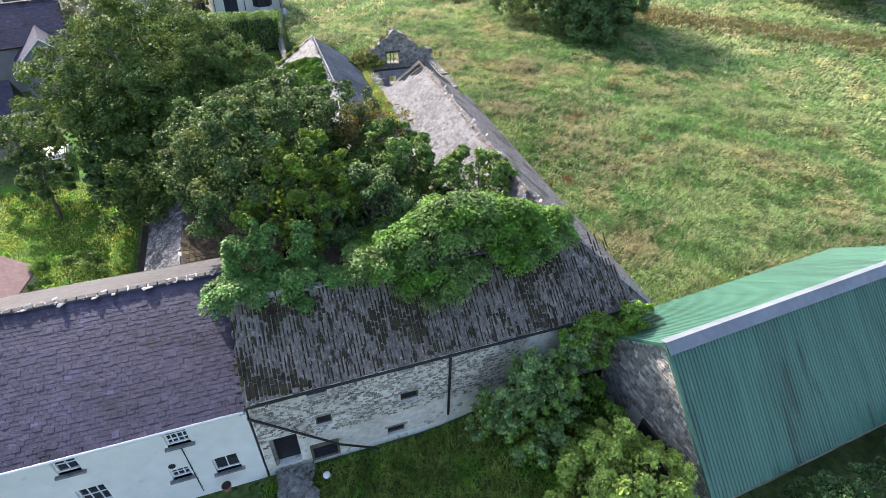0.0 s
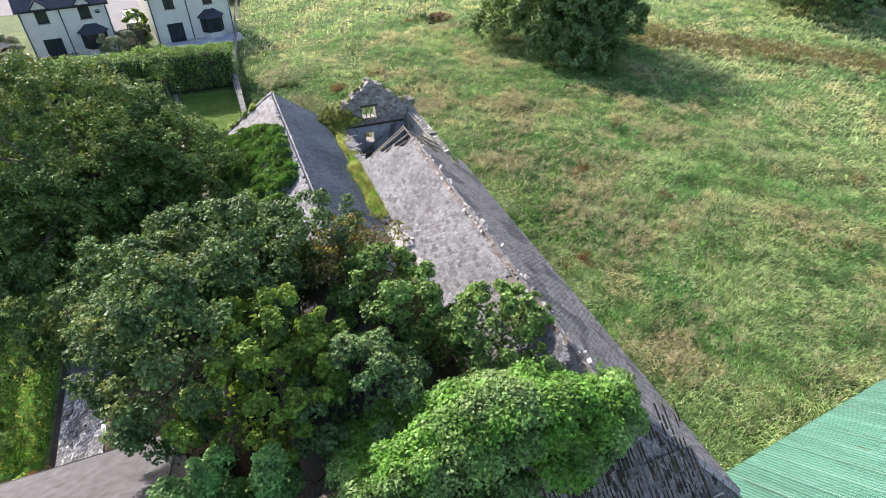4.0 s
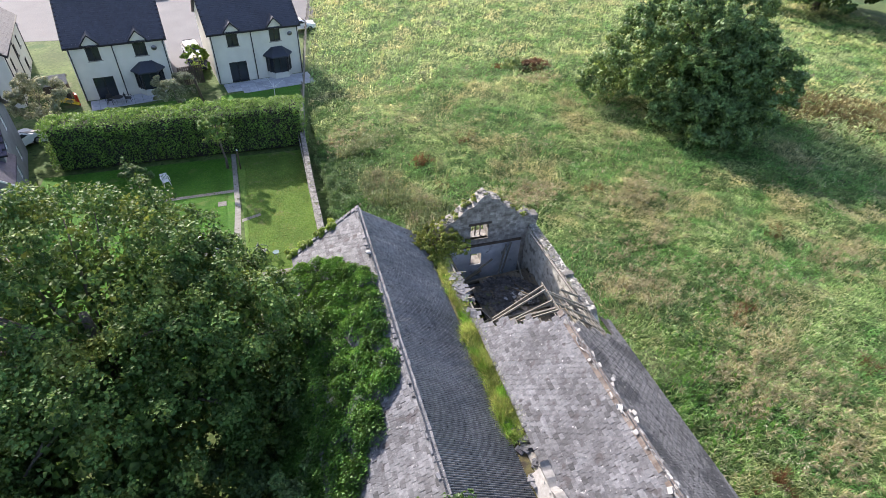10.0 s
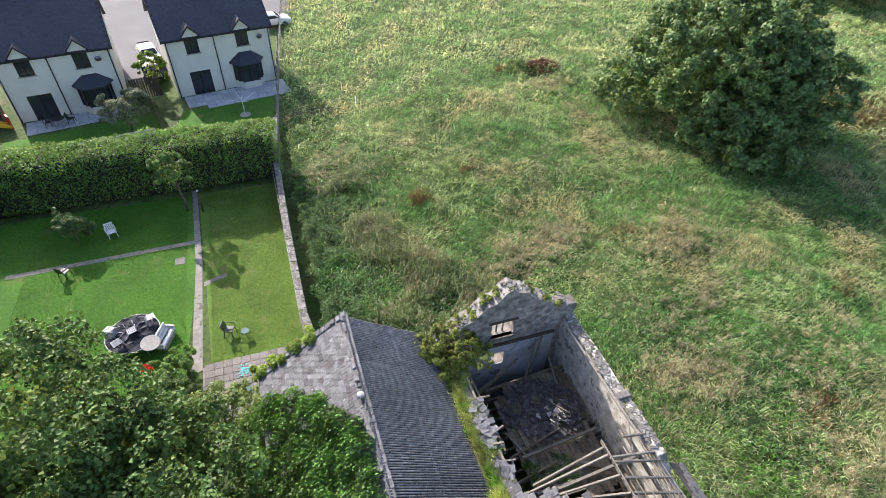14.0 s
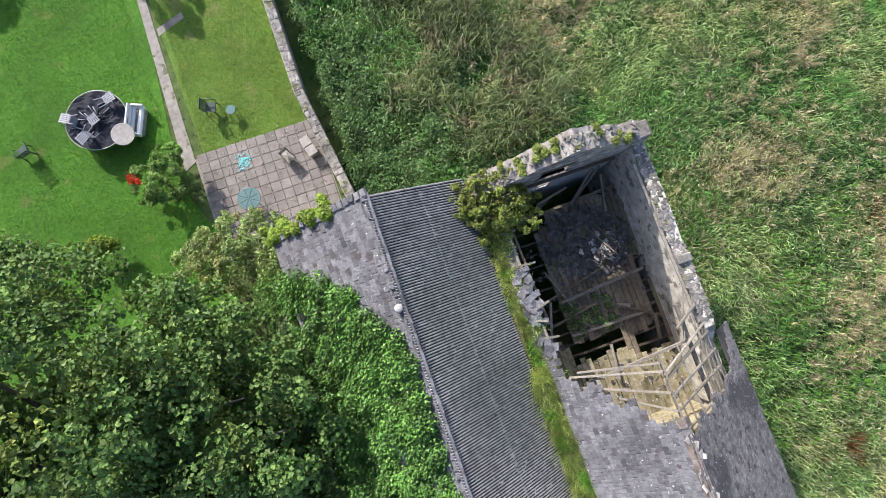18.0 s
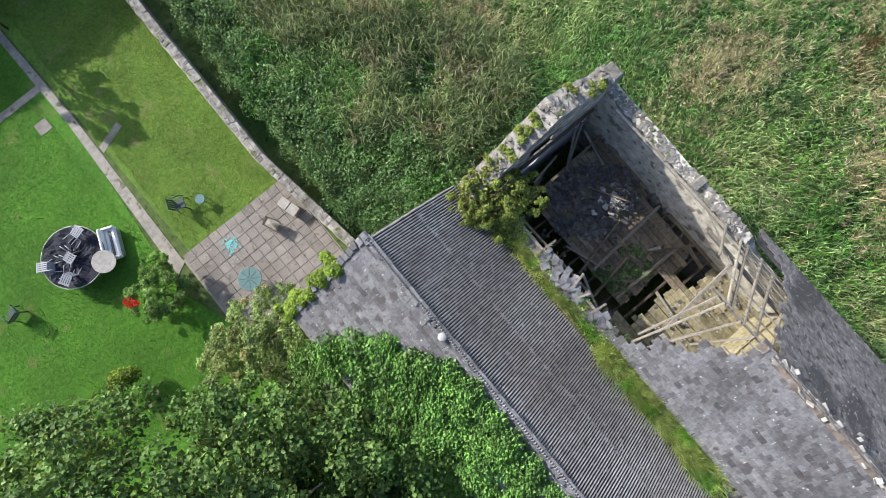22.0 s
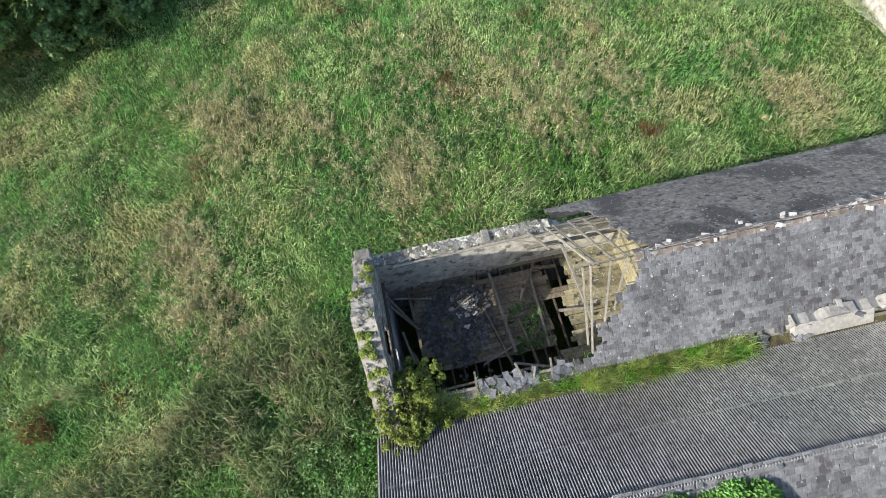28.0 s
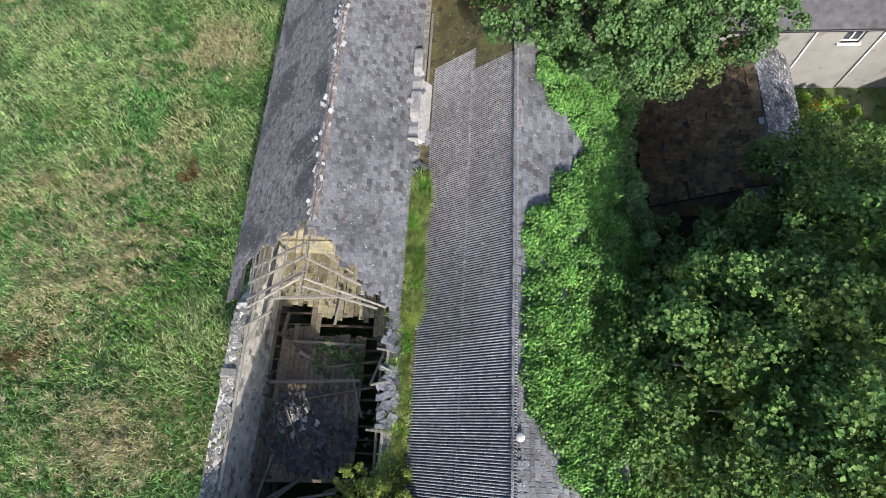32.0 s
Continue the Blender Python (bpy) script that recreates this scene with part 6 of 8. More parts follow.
barrow = thing("wheelbarrow", "old cream wheelbarrow with a rusty load", "wheelbarrow", (1.75, 48.7, GZ + 0.05), turn=-65)
barrow.scale = (0.72, 0.72, 0.72)
bm = bmesh.new()
bl = [(-0.35, -0.18), (0.35, -0.22), (0.35, 0.22), (-0.35, 0.18)]
tp = [(-0.5, -0.28), (0.45, -0.34), (0.45, 0.34), (-0.5, 0.28)]
b0 = [bm.verts.new((x, y, 0.32)) for x, y in bl]
b1 = [bm.verts.new((x, y, 0.6)) for x, y in tp]
bm.faces.new(b0)
for i in range(4):
    bm.faces.new((b0[i], b0[(i + 1) % 4], b1[(i + 1) % 4], b1[i]))
bmesh.ops.solidify(bm, geom=bm.faces[:], thickness=0.02)
me = bpy.data.meshes.new("tray")
bm.to_mesh(me)
bm.free()
part("tray", me, M_concrete, barrow)
part("wheel", rods("wheel", [([(-0.62, -0.05, 0.2), (-0.62, 0.05, 0.2)], [0.2, 0.2])], 16), M_black, barrow)
for s in (-1, 1):
    part("handle", rods("handle", [([(-0.62, s * 0.08, 0.2), (0.2, s * 0.25, 0.3), (0.95, s * 0.3, 0.52)], [0.02] * 3)]), M_metal, barrow)
    part("leg", rods("leg", [([(0.25, s * 0.24, 0.32), (0.3, s * 0.25, 0)], [0.016] * 2)]), M_metal, barrow)
part("load", pymesh("load", [(-0.4, -0.22, 0.5), (0.38, -0.27, 0.5), (0.38, 0.27, 0.5), (-0.4, 0.22, 0.5), (0.0, 0.0, 0.62)], [(0, 1, 4), (1, 2, 4), (2, 3, 4), (3, 0, 4), (3, 2, 1, 0)]), M_path, barrow)
bench = thing("stone_bench", "low bench of concrete slabs against the garden wall", "bench", (2.75, 48.85, GZ + 0.04), turn=-75)
part("seat", boxm("seat", -0.45, 0.0, -0.22, 0.22, 0.38, 0.46, 0.015), M_concrete, bench)
part("seat", boxm("seat", 0.02, 0.47, -0.22, 0.22, 0.36, 0.44, 0.015), M_concrete, bench)
for s in (-0.35, 0.35):
    part("support", boxm("support", s - 0.08, s + 0.08, -0.18, 0.18, 0, 0.37, 0.01), M_concrete, bench)
gl = [Matrix.Translation((-0.19 + rng.normal(0, 0.14), 49.24 + rng.normal(0, 0.16), GZ + 0.06 + rng.uniform(0, 0.02))) @ Euler((0, 0, rng.uniform(0, 6))).to_matrix().to_4x4() @ Matrix.Diagonal((0.08, 0.06, 0.012, 1)) for i in range(60)]
gp = thing("broken_glass_heap", "small heap of turquoise broken glass on the patio", "glass heap", (0, 0, 0))
pieces("shard", gl, mat("turquoise_glass", [(0.10, 0.36, 0.36), (0.2, 0.5, 0.48)], 8, 1, 0.2, 0.2, 0), gp, squash=0.3)
ft = [Matrix.Translation((*((rng.uniform(-1.9, 2.6), 49.7 + rng.normal(0, 0.2)) if i < 60 else (rng.normal(-0.2, 0.5), rng.normal(48.9, 0.5)) if i < 110 else (rng.normal(0.6, 0.6), rng.normal(46.5, 0.4))), GZ + 0.055)) @ Euler((0, 0, rng.uniform(0, 6))).to_matrix().to_4x4() @ Matrix.Diagonal((rng.uniform(0.03, 0.08), rng.uniform(0.03, 0.06), 0.02, 1)) for i in range(150)]
gr = thing("loose_stones", "scatter of small loose stones at the patio edge", "stones", (0, 0, 0))
pieces("pebble", ft, M_concrete, gr, squash=0.3)
pot = thing("flower_pot", "empty terracotta pot beside the house wall", "pot", (-4.3, 12.9, 0.3))
part("pot", rods("pot", [([(0, 0, 0), (0, 0, 0.3)], [0.14, 0.2])], 14), M_terra, pot)
part("soil", rods("soil", [([(0, 0, 0.28), (0, 0, 0.305)], [0.17, 0.17])], 14, False), M_dark, pot)
solo("bucket_lid", rods("bucket_lid", [([(0, 0, 0), (0, 0, 0.05)], [0.16, 0.14])], 16), M_white, "white round lid lying in the yard grass", "lid", pose(-0.4, 12.2, 0.4, 8, 0, 0))
rail = thing("step_railing", "black metal railing beside the house steps", "railing", (-6.6, 12.6, 0))
for k in range(5):
    part("baluster", rods("baluster", [([(0.0, -0.15 * k, -0.3), (0.0, -0.15 * k, 0.9)], [0.012, 0.012])]), M_black, rail)
part("handrail", rods("handrail", [([(0, 0.1, 0.92), (0, -0.75, 0.9)], [0.02, 0.02])]), M_black, rail)


# ---- modern houses ----
def dormer_house(name, label, at, turn, W, D, eave, rise, windows, bay, rend):
    """A two-storey rendered house: local x along the garden front, y towards the back."""
    h = thing(name, label, "house", at, turn)
    R = eave + rise
    holes = [(x - w / 2, x + w / 2, z, z + hg) for x, z, w, hg in windows]
    part("front_wall", wall("front_wall", W, -0.3, eave, 0.3, holes), rend, h)
    part("back_wall", wall("back_wall", W, -0.3, eave, 0.3), rend, h, "", Matrix.Translation((0, D - 0.3, 0)))
    for x in (0.0, W - 0.3):
        part("side_wall", wall("side_wall", D - 0.6, -0.3, R, 0.3, (), lambda q: R - 0.15 - rise / (D / 2) * abs(q + 0.3 - D / 2), 0.5), rend, h, "", frame_of((x + 0.3, 0.3, 0), (0, 1, 0), (-1, 0, 0)))
    k = rise / (D / 2)
    part("roof_deck", prism("roof_deck", [(-0.3, eave - 0.02 - 0.3 * k), (D / 2, R - 0.02), (D + 0.3, eave - 0.02 - 0.3 * k), (D + 0.3, eave - 0.2 - 0.3 * k), (D / 2, R - 0.2), (-0.3, eave - 0.2 - 0.3 * k)], "x", -0.25, W + 0.25), M_black, h)
    slates(h, (-0.25, -0.32, eave - 0.32 * k), (1, 0, 0), Vector((0, 1, k)), W + 0.5, (D / 2 + 0.32) * math.hypot(1, k), 0.34, 0.22, M_slate_new, cap=150, near=lambda p: p.z)
    slates(h, (W + 0.25, D + 0.32, eave - 0.32 * k), (-1, 0, 0), Vector((0, -1, k)), W + 0.5, (D / 2 + 0.32) * math.hypot(1, k), 0.34, 0.22, M_slate_new, cap=0)
    part("ridge_tile", prism("ridge_tile", [(D / 2 - 0.16, R - 0.1), (D / 2, R + 0.05), (D / 2 + 0.16, R - 0.1), (D / 2, R - 0.02)], "x", -0.25, W + 0.25), M_slate_new, h)
    for s in (-0.27, W + 0.22):
        part("bargeboard", prism("bargeboard", [(-0.32, eave - 0.34 * k - 0.2), (-0.32, eave - 0.34 * k + 0.03), (D / 2, R + 0.04), (D + 0.32, eave - 0.34 * k + 0.03), (D + 0.32, eave - 0.34 * k - 0.2), (D / 2, R - 0.2)], "x", s, s + 0.05), M_black, h)
    part("gutter", rods("gutter", [([(-0.25, -0.36, eave - 0.4 * k), (W + 0.25, -0.36, eave - 0.4 * k)], [0.06, 0.06])], 8), M_black, h)
    for x in (0.12, W - 0.12, W * 0.45):
        part("downpipe", rods("downpipe", [([(x, -0.08, eave - 0.3), (x, -0.08, -0.3)], [0.045, 0.045])], 8), M_black, h)
    for (x, z, w, hg), (a, b, c, d) in zip(windows, holes):
        g = part("window", boxm("window", a, b, 0.10, 0.13, c, d, 0.003), M_glass, h)
        fr = [boxm("a", a, a + 0.07, 0.03, 0.1, c, d, 0.006), boxm("a", b - 0.07, b, 0.03, 0.1, c, d, 0.006), boxm("a", a + 0.07, b - 0.07, 0.03, 0.1, c, c + 0.07, 0.006), boxm("a", a + 0.07, b - 0.07, 0.03, 0.1, d - 0.07, d, 0.006), boxm("a", (a + b) / 2 - 0.04, (a + b) / 2 + 0.04, 0.03, 0.1, c + 0.07, d - 0.07, 0.006)]
        part("window_frame", joined("window_frame", [(q, None) for q in fr]), M_black, g)
        if hg < 1.6:
            part("window_sill", boxm("window_sill", a - 0.1, b + 0.1, -0.08, 0.1, c - 0.08, c, 0.01), M_concrete, g)
            if z > 2.5:
                top = eave + 0.72
                dr = part("dormer", prism("dormer", [(a - 0.1, d + 0.02), (b + 0.1, d + 0.02), (b + 0.1, eave), (x, top), (a - 0.1, eave)], "y", -0.30, 1.6), rend, h)
                for s in (-1, 1):
                    ex = x + s * (w / 2 + 0.26)
                    part("dormer_roof", prism("dormer_roof", [(x, top + 0.02), (ex, eave - 0.15), (ex, eave - 0.06), (x, top + 0.11)], "y", -0.46, 2.2), M_slate_new, dr)
                    part("dormer_verge", prism("dormer_verge", [(x, top - 0.03), (ex, eave - 0.21), (ex, eave - 0.11), (x, top + 0.07)], "y", -0.52, -0.46), M_black, dr)
    if bay:
        bx, bw = bay
        c = [(bx - bw / 2, 0), (bx - bw / 2 + 0.55, -0.85), (bx + bw / 2 - 0.55, -0.85), (bx + bw / 2, 0)]
        b = part("bay_base", prism("bay_base", c, "z", -0.3, 0.55), rend, h)
        part("bay_glass", prism("bay_glass", [(p * 0.97 + bx * 0.03, q * 0.95) for p, q in c], "z", 0.55, 2.15), M_glass, b)
        for p, q in c + [(bx, -0.86), (bx - bw * 0.42, -0.42), (bx + bw * 0.42, -0.42)]:
            part("bay_post", boxm("bay_post", p - 0.05, p + 0.05, q - 0.05, q + 0.05, 0.55, 2.2, 0.01), M_black, b)
        o = [(bx - bw / 2 - 0.3, 0.0), (bx - bw / 2 + 0.4, -1.15), (bx + bw / 2 - 0.4, -1.15), (bx + bw / 2 + 0.3, 0.0)]
        i2 = [(bx - bw / 2 + 0.7, 0.0), (bx - bw / 2 + 0.9, -0.05), (bx + bw / 2 - 0.9, -0.05), (bx + bw / 2 - 0.7, 0.0)]
        vv2 = [(p, q, 2.2) for p, q in o] + [(p, q, 2.32) for p, q in o] + [(p, q, 3.05) for p, q in i2]
        ff2 = [(0, 3, 2, 1)] + [(j, (j + 1) % 4, 4 + (j + 1) % 4, 4 + j) for j in range(4)] + [(4 + j, 4 + (j + 1) % 4, 8 + (j + 1) % 4, 8 + j) for j in range(4)] + [(8, 9, 10, 11)]
        part("bay_roof", pymesh("bay_roof", vv2, ff2), M_slate_new, b)
    part("satellite_dish", rods("satellite_dish", [([(W - 1.0, -0.3, eave - 1.0), (W - 1.0, -0.22, eave - 0.98)], [0.26, 0.12])], 12), M_metal, h)
    return h


wins = lambda W: [(W * 0.24, 3.6, 1.1, 1.3), (W * 0.72, 3.6, 1.1, 1.3), (W * 0.25, -0.1, 1.75, 2.1)]
dormer_house("detached_house", "cream rendered modern house with dark slate roof and bay", (-3.74, 81.1, GZ + 0.1), 11.3, 8.9, 8.2, 5.3, 2.95, wins(8.9), (6.4, 2.5), M_cream)
dormer_house("detached_house", "cream rendered modern house with a patio in front", (-15.95, 79.65, GZ + 0.1), 9.0, 8.2, 8.2, 5.3, 2.95, wins(8.3), (6.1, 2.5), M_cream)
white = dormer_house("detached_house", "white rendered modern house with its gable to the garden", (-20.9, 79.4, GZ + 0.1), 101.0, 12.5, 8.4, 5.0, 3.3, [(2.6, 2.45, 0.9, 1.2), (6.6, 2.45, 0.9, 1.2), (3.0, 0.0, 0.9, 2.0), (9.6, 2.45, 0.9, 1.2), (9.4, 0.2, 1.2, 1.2)], None, M_cream)
for y, z, w, hg in ((4.2, 3.2, 1.9, 1.3), (2.3, 0.3, 1.5, 1.9), (6.2, 0.5, 1.5, 1.3)):
    g = part("window", boxm("window", -0.02, 0.01, y - w / 2, y + w / 2, z, z + hg, 0.003), M_glass, white)
    bars = [boxm("a", -0.07, -0.02, y - w / 2, y - w / 2 + 0.07, z, z + hg, 0.005), boxm("a", -0.07, -0.02, y + w / 2 - 0.07, y + w / 2, z, z + hg, 0.005), boxm("a", -0.07, -0.02, y - w / 2 + 0.07, y + w / 2 - 0.07, z, z + 0.07, 0.005), boxm("a", -0.07, -0.02, y - w / 2 + 0.07, y + w / 2 - 0.07, z + hg - 0.07, z + hg, 0.005)] + [boxm("a", -0.065, -0.02, y + w * q - 0.03, y + w * q + 0.03, z + 0.07, z + hg - 0.07, 0.005) for q in (-0.17, 0.17)]
    part("window_frame", joined("window_frame", [(q, None) for q in bars]), M_black, g)
    part("window_sill", boxm("window_sill", -0.12, 0.0, y - w / 2 - 0.08, y + w / 2 + 0.08, z - 0.08, z, 0.01), M_concrete, g)
grey = thing("grey_house", "grey rendered old house with slate roof and white windows", "house", (-18.1, 61.5, GZ), turn=14)
gtop = lambda q: 6.75 - 2.5 * abs(q + 0.4 - 4.4) / 4.4
for x in (-7.1, 1.5):
    part("gable_wall", wall("gable_wall", 8.0, 0, 7.0, 0.4, [(1.6, 2.5, 3.4, 4.6), (4.6, 5.5, 3.4, 4.6), (1.6, 2.5, 0.9, 2.1), (4.6, 5.5, 0.9, 2.1)], gtop, 0.5), M_grey_render, grey, "", frame_of((x, 0.4, 0), (0, 1, 0), (-1, 0, 0)))
for y in (0.0, 8.4):
    part("side_wall", boxm("side_wall", -7.5, 1.5, y, y + 0.4, 0, 4.25, 0.01), M_grey_render, grey)
gk = 2.65 / 4.7
part("roof_deck", prism("roof_deck", [(-0.3, 4.15), (4.4, 6.8), (9.1, 4.15), (9.1, 4.05), (4.4, 6.7), (-0.3, 4.05)], "x", -7.8, 1.8), M_black, grey)
slates(grey, (-7.8, -0.3, 4.17), (1, 0, 0), Vector((0, 1, gk)), 9.6, 5.4, 0.4, 0.28, M_slate_dark, cap=120)
slates(grey, (1.8, 9.1, 4.17), (-1, 0, 0), Vector((0, -1, gk)), 9.6, 5.4, 0.4, 0.28, M_slate_dark, cap=0)
part("chimney", boxm("chimney", -7.4, -6.4, 4.0, 4.8, 6.2, 8.0, 0.04), M_grey_render, grey)
for y, z in ((2.45, 3.4), (5.45, 3.4), (2.45, 0.9), (5.45, 0.9)):
    w = part("window", boxm("window", 1.3, 1.34, y - 0.45, y + 0.45, z, z + 1.2, 0.004), M_glass, grey)
    part("window_frame", joined("window_frame", [(boxm("a", 1.34, 1.44, y - 0.45, y - 0.36, z, z + 1.2, 0.006), None), (boxm("a", 1.34, 1.44, y + 0.36, y + 0.45, z, z + 1.2, 0.006), None), (boxm("a", 1.34, 1.44, y - 0.36, y + 0.36, z, z + 0.09, 0.006), None), (boxm("a", 1.34, 1.44, y - 0.36, y + 0.36, z + 1.11, z + 1.2, 0.006), None), (boxm("a", 1.34, 1.44, y - 0.36, y + 0.36, z + 0.56, z + 0.64, 0.006), None)]), M_white, w)
part("wing_wall", wall("wing_wall", 4.6, 0, 5.3, 0.35, [(2.6, 3.1, 1.6, 3.0)], lambda q: 5.2 - 2.0 * abs(q - 2.3) / 2.3, 0.35), M_grey_render, grey, "gable of the projecting wing", Matrix.Translation((-3.0, -2.6, 0)))
for x in (-3.0, 1.25):
    part("wing_side", boxm("wing_side", x, x + 0.35, -2.25, 0.0, 0, 3.25, 0.01), M_grey_render, grey)
for s in (-1, 1):
    part("wing_roof", prism("wing_roof", [(-0.7, 5.28), (-0.7 + s * 2.6, 3.05), (-0.7 + s * 2.6, 3.17), (-0.7, 5.42)], "y", -2.75, 1.6), M_slate_dark, grey)
    part("wing_verge", prism("wing_verge", [(-0.7, 5.24), (-0.7 + s * 2.62, 3.0), (-0.7 + s * 2.62, 3.14), (-0.7, 5.40)], "y", -2.81, -2.75), M_white, grey)
wgl = part("window", boxm("window", -0.4, 0.1, -2.4, -2.37, 1.6, 3.0, 0.004), M_glass, grey)
part("window_frame", joined("window_frame", [(boxm("a", -0.4, -0.33, -2.5, -2.4, 1.6, 3.0, 0.005), None), (boxm("a", 0.03, 0.1, -2.5, -2.4, 1.6, 3.0, 0.005), None), (boxm("a", -0.33, 0.03, -2.5, -2.4, 1.6, 1.68, 0.005), None), (boxm("a", -0.33, 0.03, -2.5, -2.4, 2.92, 3.0, 0.005), None), (boxm("a", -0.33, 0.03, -2.5, -2.4, 2.26, 2.33, 0.005), None)]), M_white, wgl)
low = thing("slate_roofed_cottage", "low cottage with dark slate roof beside the car", "cottage", (-22.5, 48.5, GZ), turn=10)
part("wall", boxm("wall", -4, 4, -2.5, 2.5, 0, 2.9, 0.02), M_grey_render, low)
for s in (-1, 1):
    part("roof", prism("roof", [(0, 5.1), (s * 2.9, 2.75), (s * 2.9, 2.9), (0, 5.25)], "x", -4.3, 4.3), M_slate_dark, low)
outb = thing("small_outbuilding", "small white outbuilding with faded red tiled roof", "outbuilding", (-15.6, 26.5, GZ), turn=-12)
part("wall", prism("wall", [(-1.5, 0), (1.5, 0), (1.5, 2.3), (0, 3.2), (-1.5, 2.3)], "y", -2, 2), M_render, outb)
for s in (-1, 1):
    part("roof", prism("roof", [(0, 3.2), (s * 1.75, 2.15), (s * 1.75, 2.27), (0, 3.34)], "y", -2.2, 2.2), M_red_tile, outb)


def car(label, m, paint):
    """A hatchback: shaped body, glass, four wheels with rims, lamps."""
    c = new("car")
    c.matrix_basis = m
    tagged(c, label, "car", "parked cars")
    side = [(-2.05, 0.35), (2.0, 0.35), (2.1, 0.6), (2.0, 0.85), (1.05, 0.98), (0.4, 1.42), (-1.2, 1.46), (-1.95, 1.0), (-2.1, 0.7)]
    me = prism("body", side, "y", -0.84, 0.84)
    bm = bmesh.new()
    bm.from_mesh(me)
    for v in bm.verts:
        if v.co.z > 1.1:
            v.co.y *= 0.78
    bmesh.ops.bevel(bm, geom=bm.edges[:], offset=0.06, segments=2, affect="EDGES")
    bm.to_mesh(me)
    bm.free()
    part("body", me, paint, c)
    part("windscreen", pymesh("windscreen", [(1.0, -0.72, 1.03), (1.0, 0.72, 1.03), (0.46, 0.6, 1.41), (0.46, -0.6, 1.41), (0.95, -0.72, 1.0), (0.95, 0.72, 1.0), (0.4, 0.6, 1.36), (0.4, -0.6, 1.36)], [(0, 1, 2, 3), (7, 6, 5, 4), (0, 4, 5, 1), (1, 5, 6, 2), (2, 6, 7, 3), (3, 7, 4, 0)]), M_glass, c)
    part("rear_window", boxm("rear_window", -1.9, -1.86, -0.55, 0.55, 1.02, 1.35, 0.01), M_glass, c)
    for s in (-1, 1):
        part("side_window", prism("side_window", [(-1.6, 1.02), (0.75, 1.04), (0.3, 1.34), (-1.15, 1.36)], "y", s * 0.80 - 0.02, s * 0.80 + 0.02), M_glass, c)
        part("headlight", boxm("headlight", 1.98, 2.08, s * 0.62 - 0.16, s * 0.62 + 0.16, 0.66, 0.8, 0.02), M_white, c)
        for x in (-1.3, 1.3):
            w = part("wheel", rods("wheel", [([(x, s * 0.70, 0.31), (x, s * 0.88, 0.31)], [0.31, 0.31])], 18), M_black, c)
            part("rim", rods("rim", [([(x, s * 0.87, 0.31), (x, s * 0.90, 0.31)], [0.19, 0.17])], 14), M_metal, w)
    return c


car("white hatchback parked between the houses", pose(-6.6, 90.0, GZ, 0, 0, -75), M_car_white)
car("red hatchback parked on the drive", pose(-12.6, 116, GZ, 0, 0, -80), M_car_red)
car("dark hatchback parked behind the white car", pose(-6.2, 86.6, GZ, 0, 0, 100), M_car_dark)
car("white car parked beyond the fence", pose(5.9, 97.0, GZ, 0, 0, 10), M_car_white)
car("pale car parked beside the grey house", pose(-19.6, 70.9, GZ, 0, 0, 60), M_car_white)
car("pale car parked beside the shaded garden", pose(-15.9, 44.6, GZ, 0, 0, 100), M_car_white)

# terraces in front of the houses
ter = thing("terrace", "pale grey paved terrace along the house", "terrace", (-3.74, 81.1, GZ), turn=11.3, kind="structure")
pieces("paving_slab", [Matrix.Translation((0.7 + 0.75 * i, -0.55 - 0.75 * j, 0.0)) @ Matrix.Diagonal((0.73, 0.73, 0.05, 1)) for i in range(12) for j in range(4) if not (i < 2 and j > 2)], M_pave, ter)
ter2 = thing("terrace", "grey paved terrace with garden furniture", "terrace", (-16.1, 79.5, GZ), turn=12, kind="structure")
pieces("paving_slab", [Matrix.Translation((0.9 + 0.75 * i, -0.55 - 0.75 * j, 0.0)) @ Matrix.Diagonal((0.73, 0.73, 0.05, 1)) for i in range(9) for j in range(3)], M_pave, ter2)
sheet("lawn_5", [(-4.2, 74.2), (3.9, 75.6), (4.3, 79.6), (-3.5, 78.2)], GZ + 0.012, M_lawn, "small bright lawn before the terrace", "lawn")
sheet("lawn_6", [(-16.4, 72.8), (-5.0, 74.6), (-5.6, 78.4), (-16.6, 76.6)], GZ + 0.012, M_lawn, "narrow lawn before the terrace", "lawn")
gd = thing("low_garden_wall", "low rendered garden wall with pale coping behind the hedge", "wall", (0, 0, 0))
part("wall", boxm("wall", -18, 0, -0.1, 0.1, -0.4, 0.55, 0.02), M_render, gd, "", frame_of((-5.2, 74.0, 0), (1, 0.16, 0), (-0.16, 1, 0)))
part("coping", boxm("coping", -18, 0, -0.16, 0.16, 0.55, 0.62, 0.01), M_concrete, gd, "", frame_of((-5.2, 74.0, 0), (1, 0.16, 0), (-0.16, 1, 0)))
bf = thing("garden_fence", "dark timber board fence between the two gardens", "fence", (-4.9, 75.0, GZ), turn=101)
for i in range(36):
    part("board", boxm("board", 0.17 * i, 0.17 * i + 0.15, -0.015, 0.015, 0, 1.5, 0.006), M_wood_mid, bf)
gate = thing("garden_gate", "dark brown timber gate and trellis between the houses", "gate", (-7.5, 81.6, GZ), turn=12)
for i in range(12):
    part("board", boxm("board", 0.2 * i, 0.2 * i + 0.16, -0.02, 0.02, 0, 1.9, 0.006), M_wood_dark, gate)
part("rail", boxm("rail", 0, 2.4, 0.02, 0.06, 1.4, 1.5, 0.006), M_wood_dark, gate)
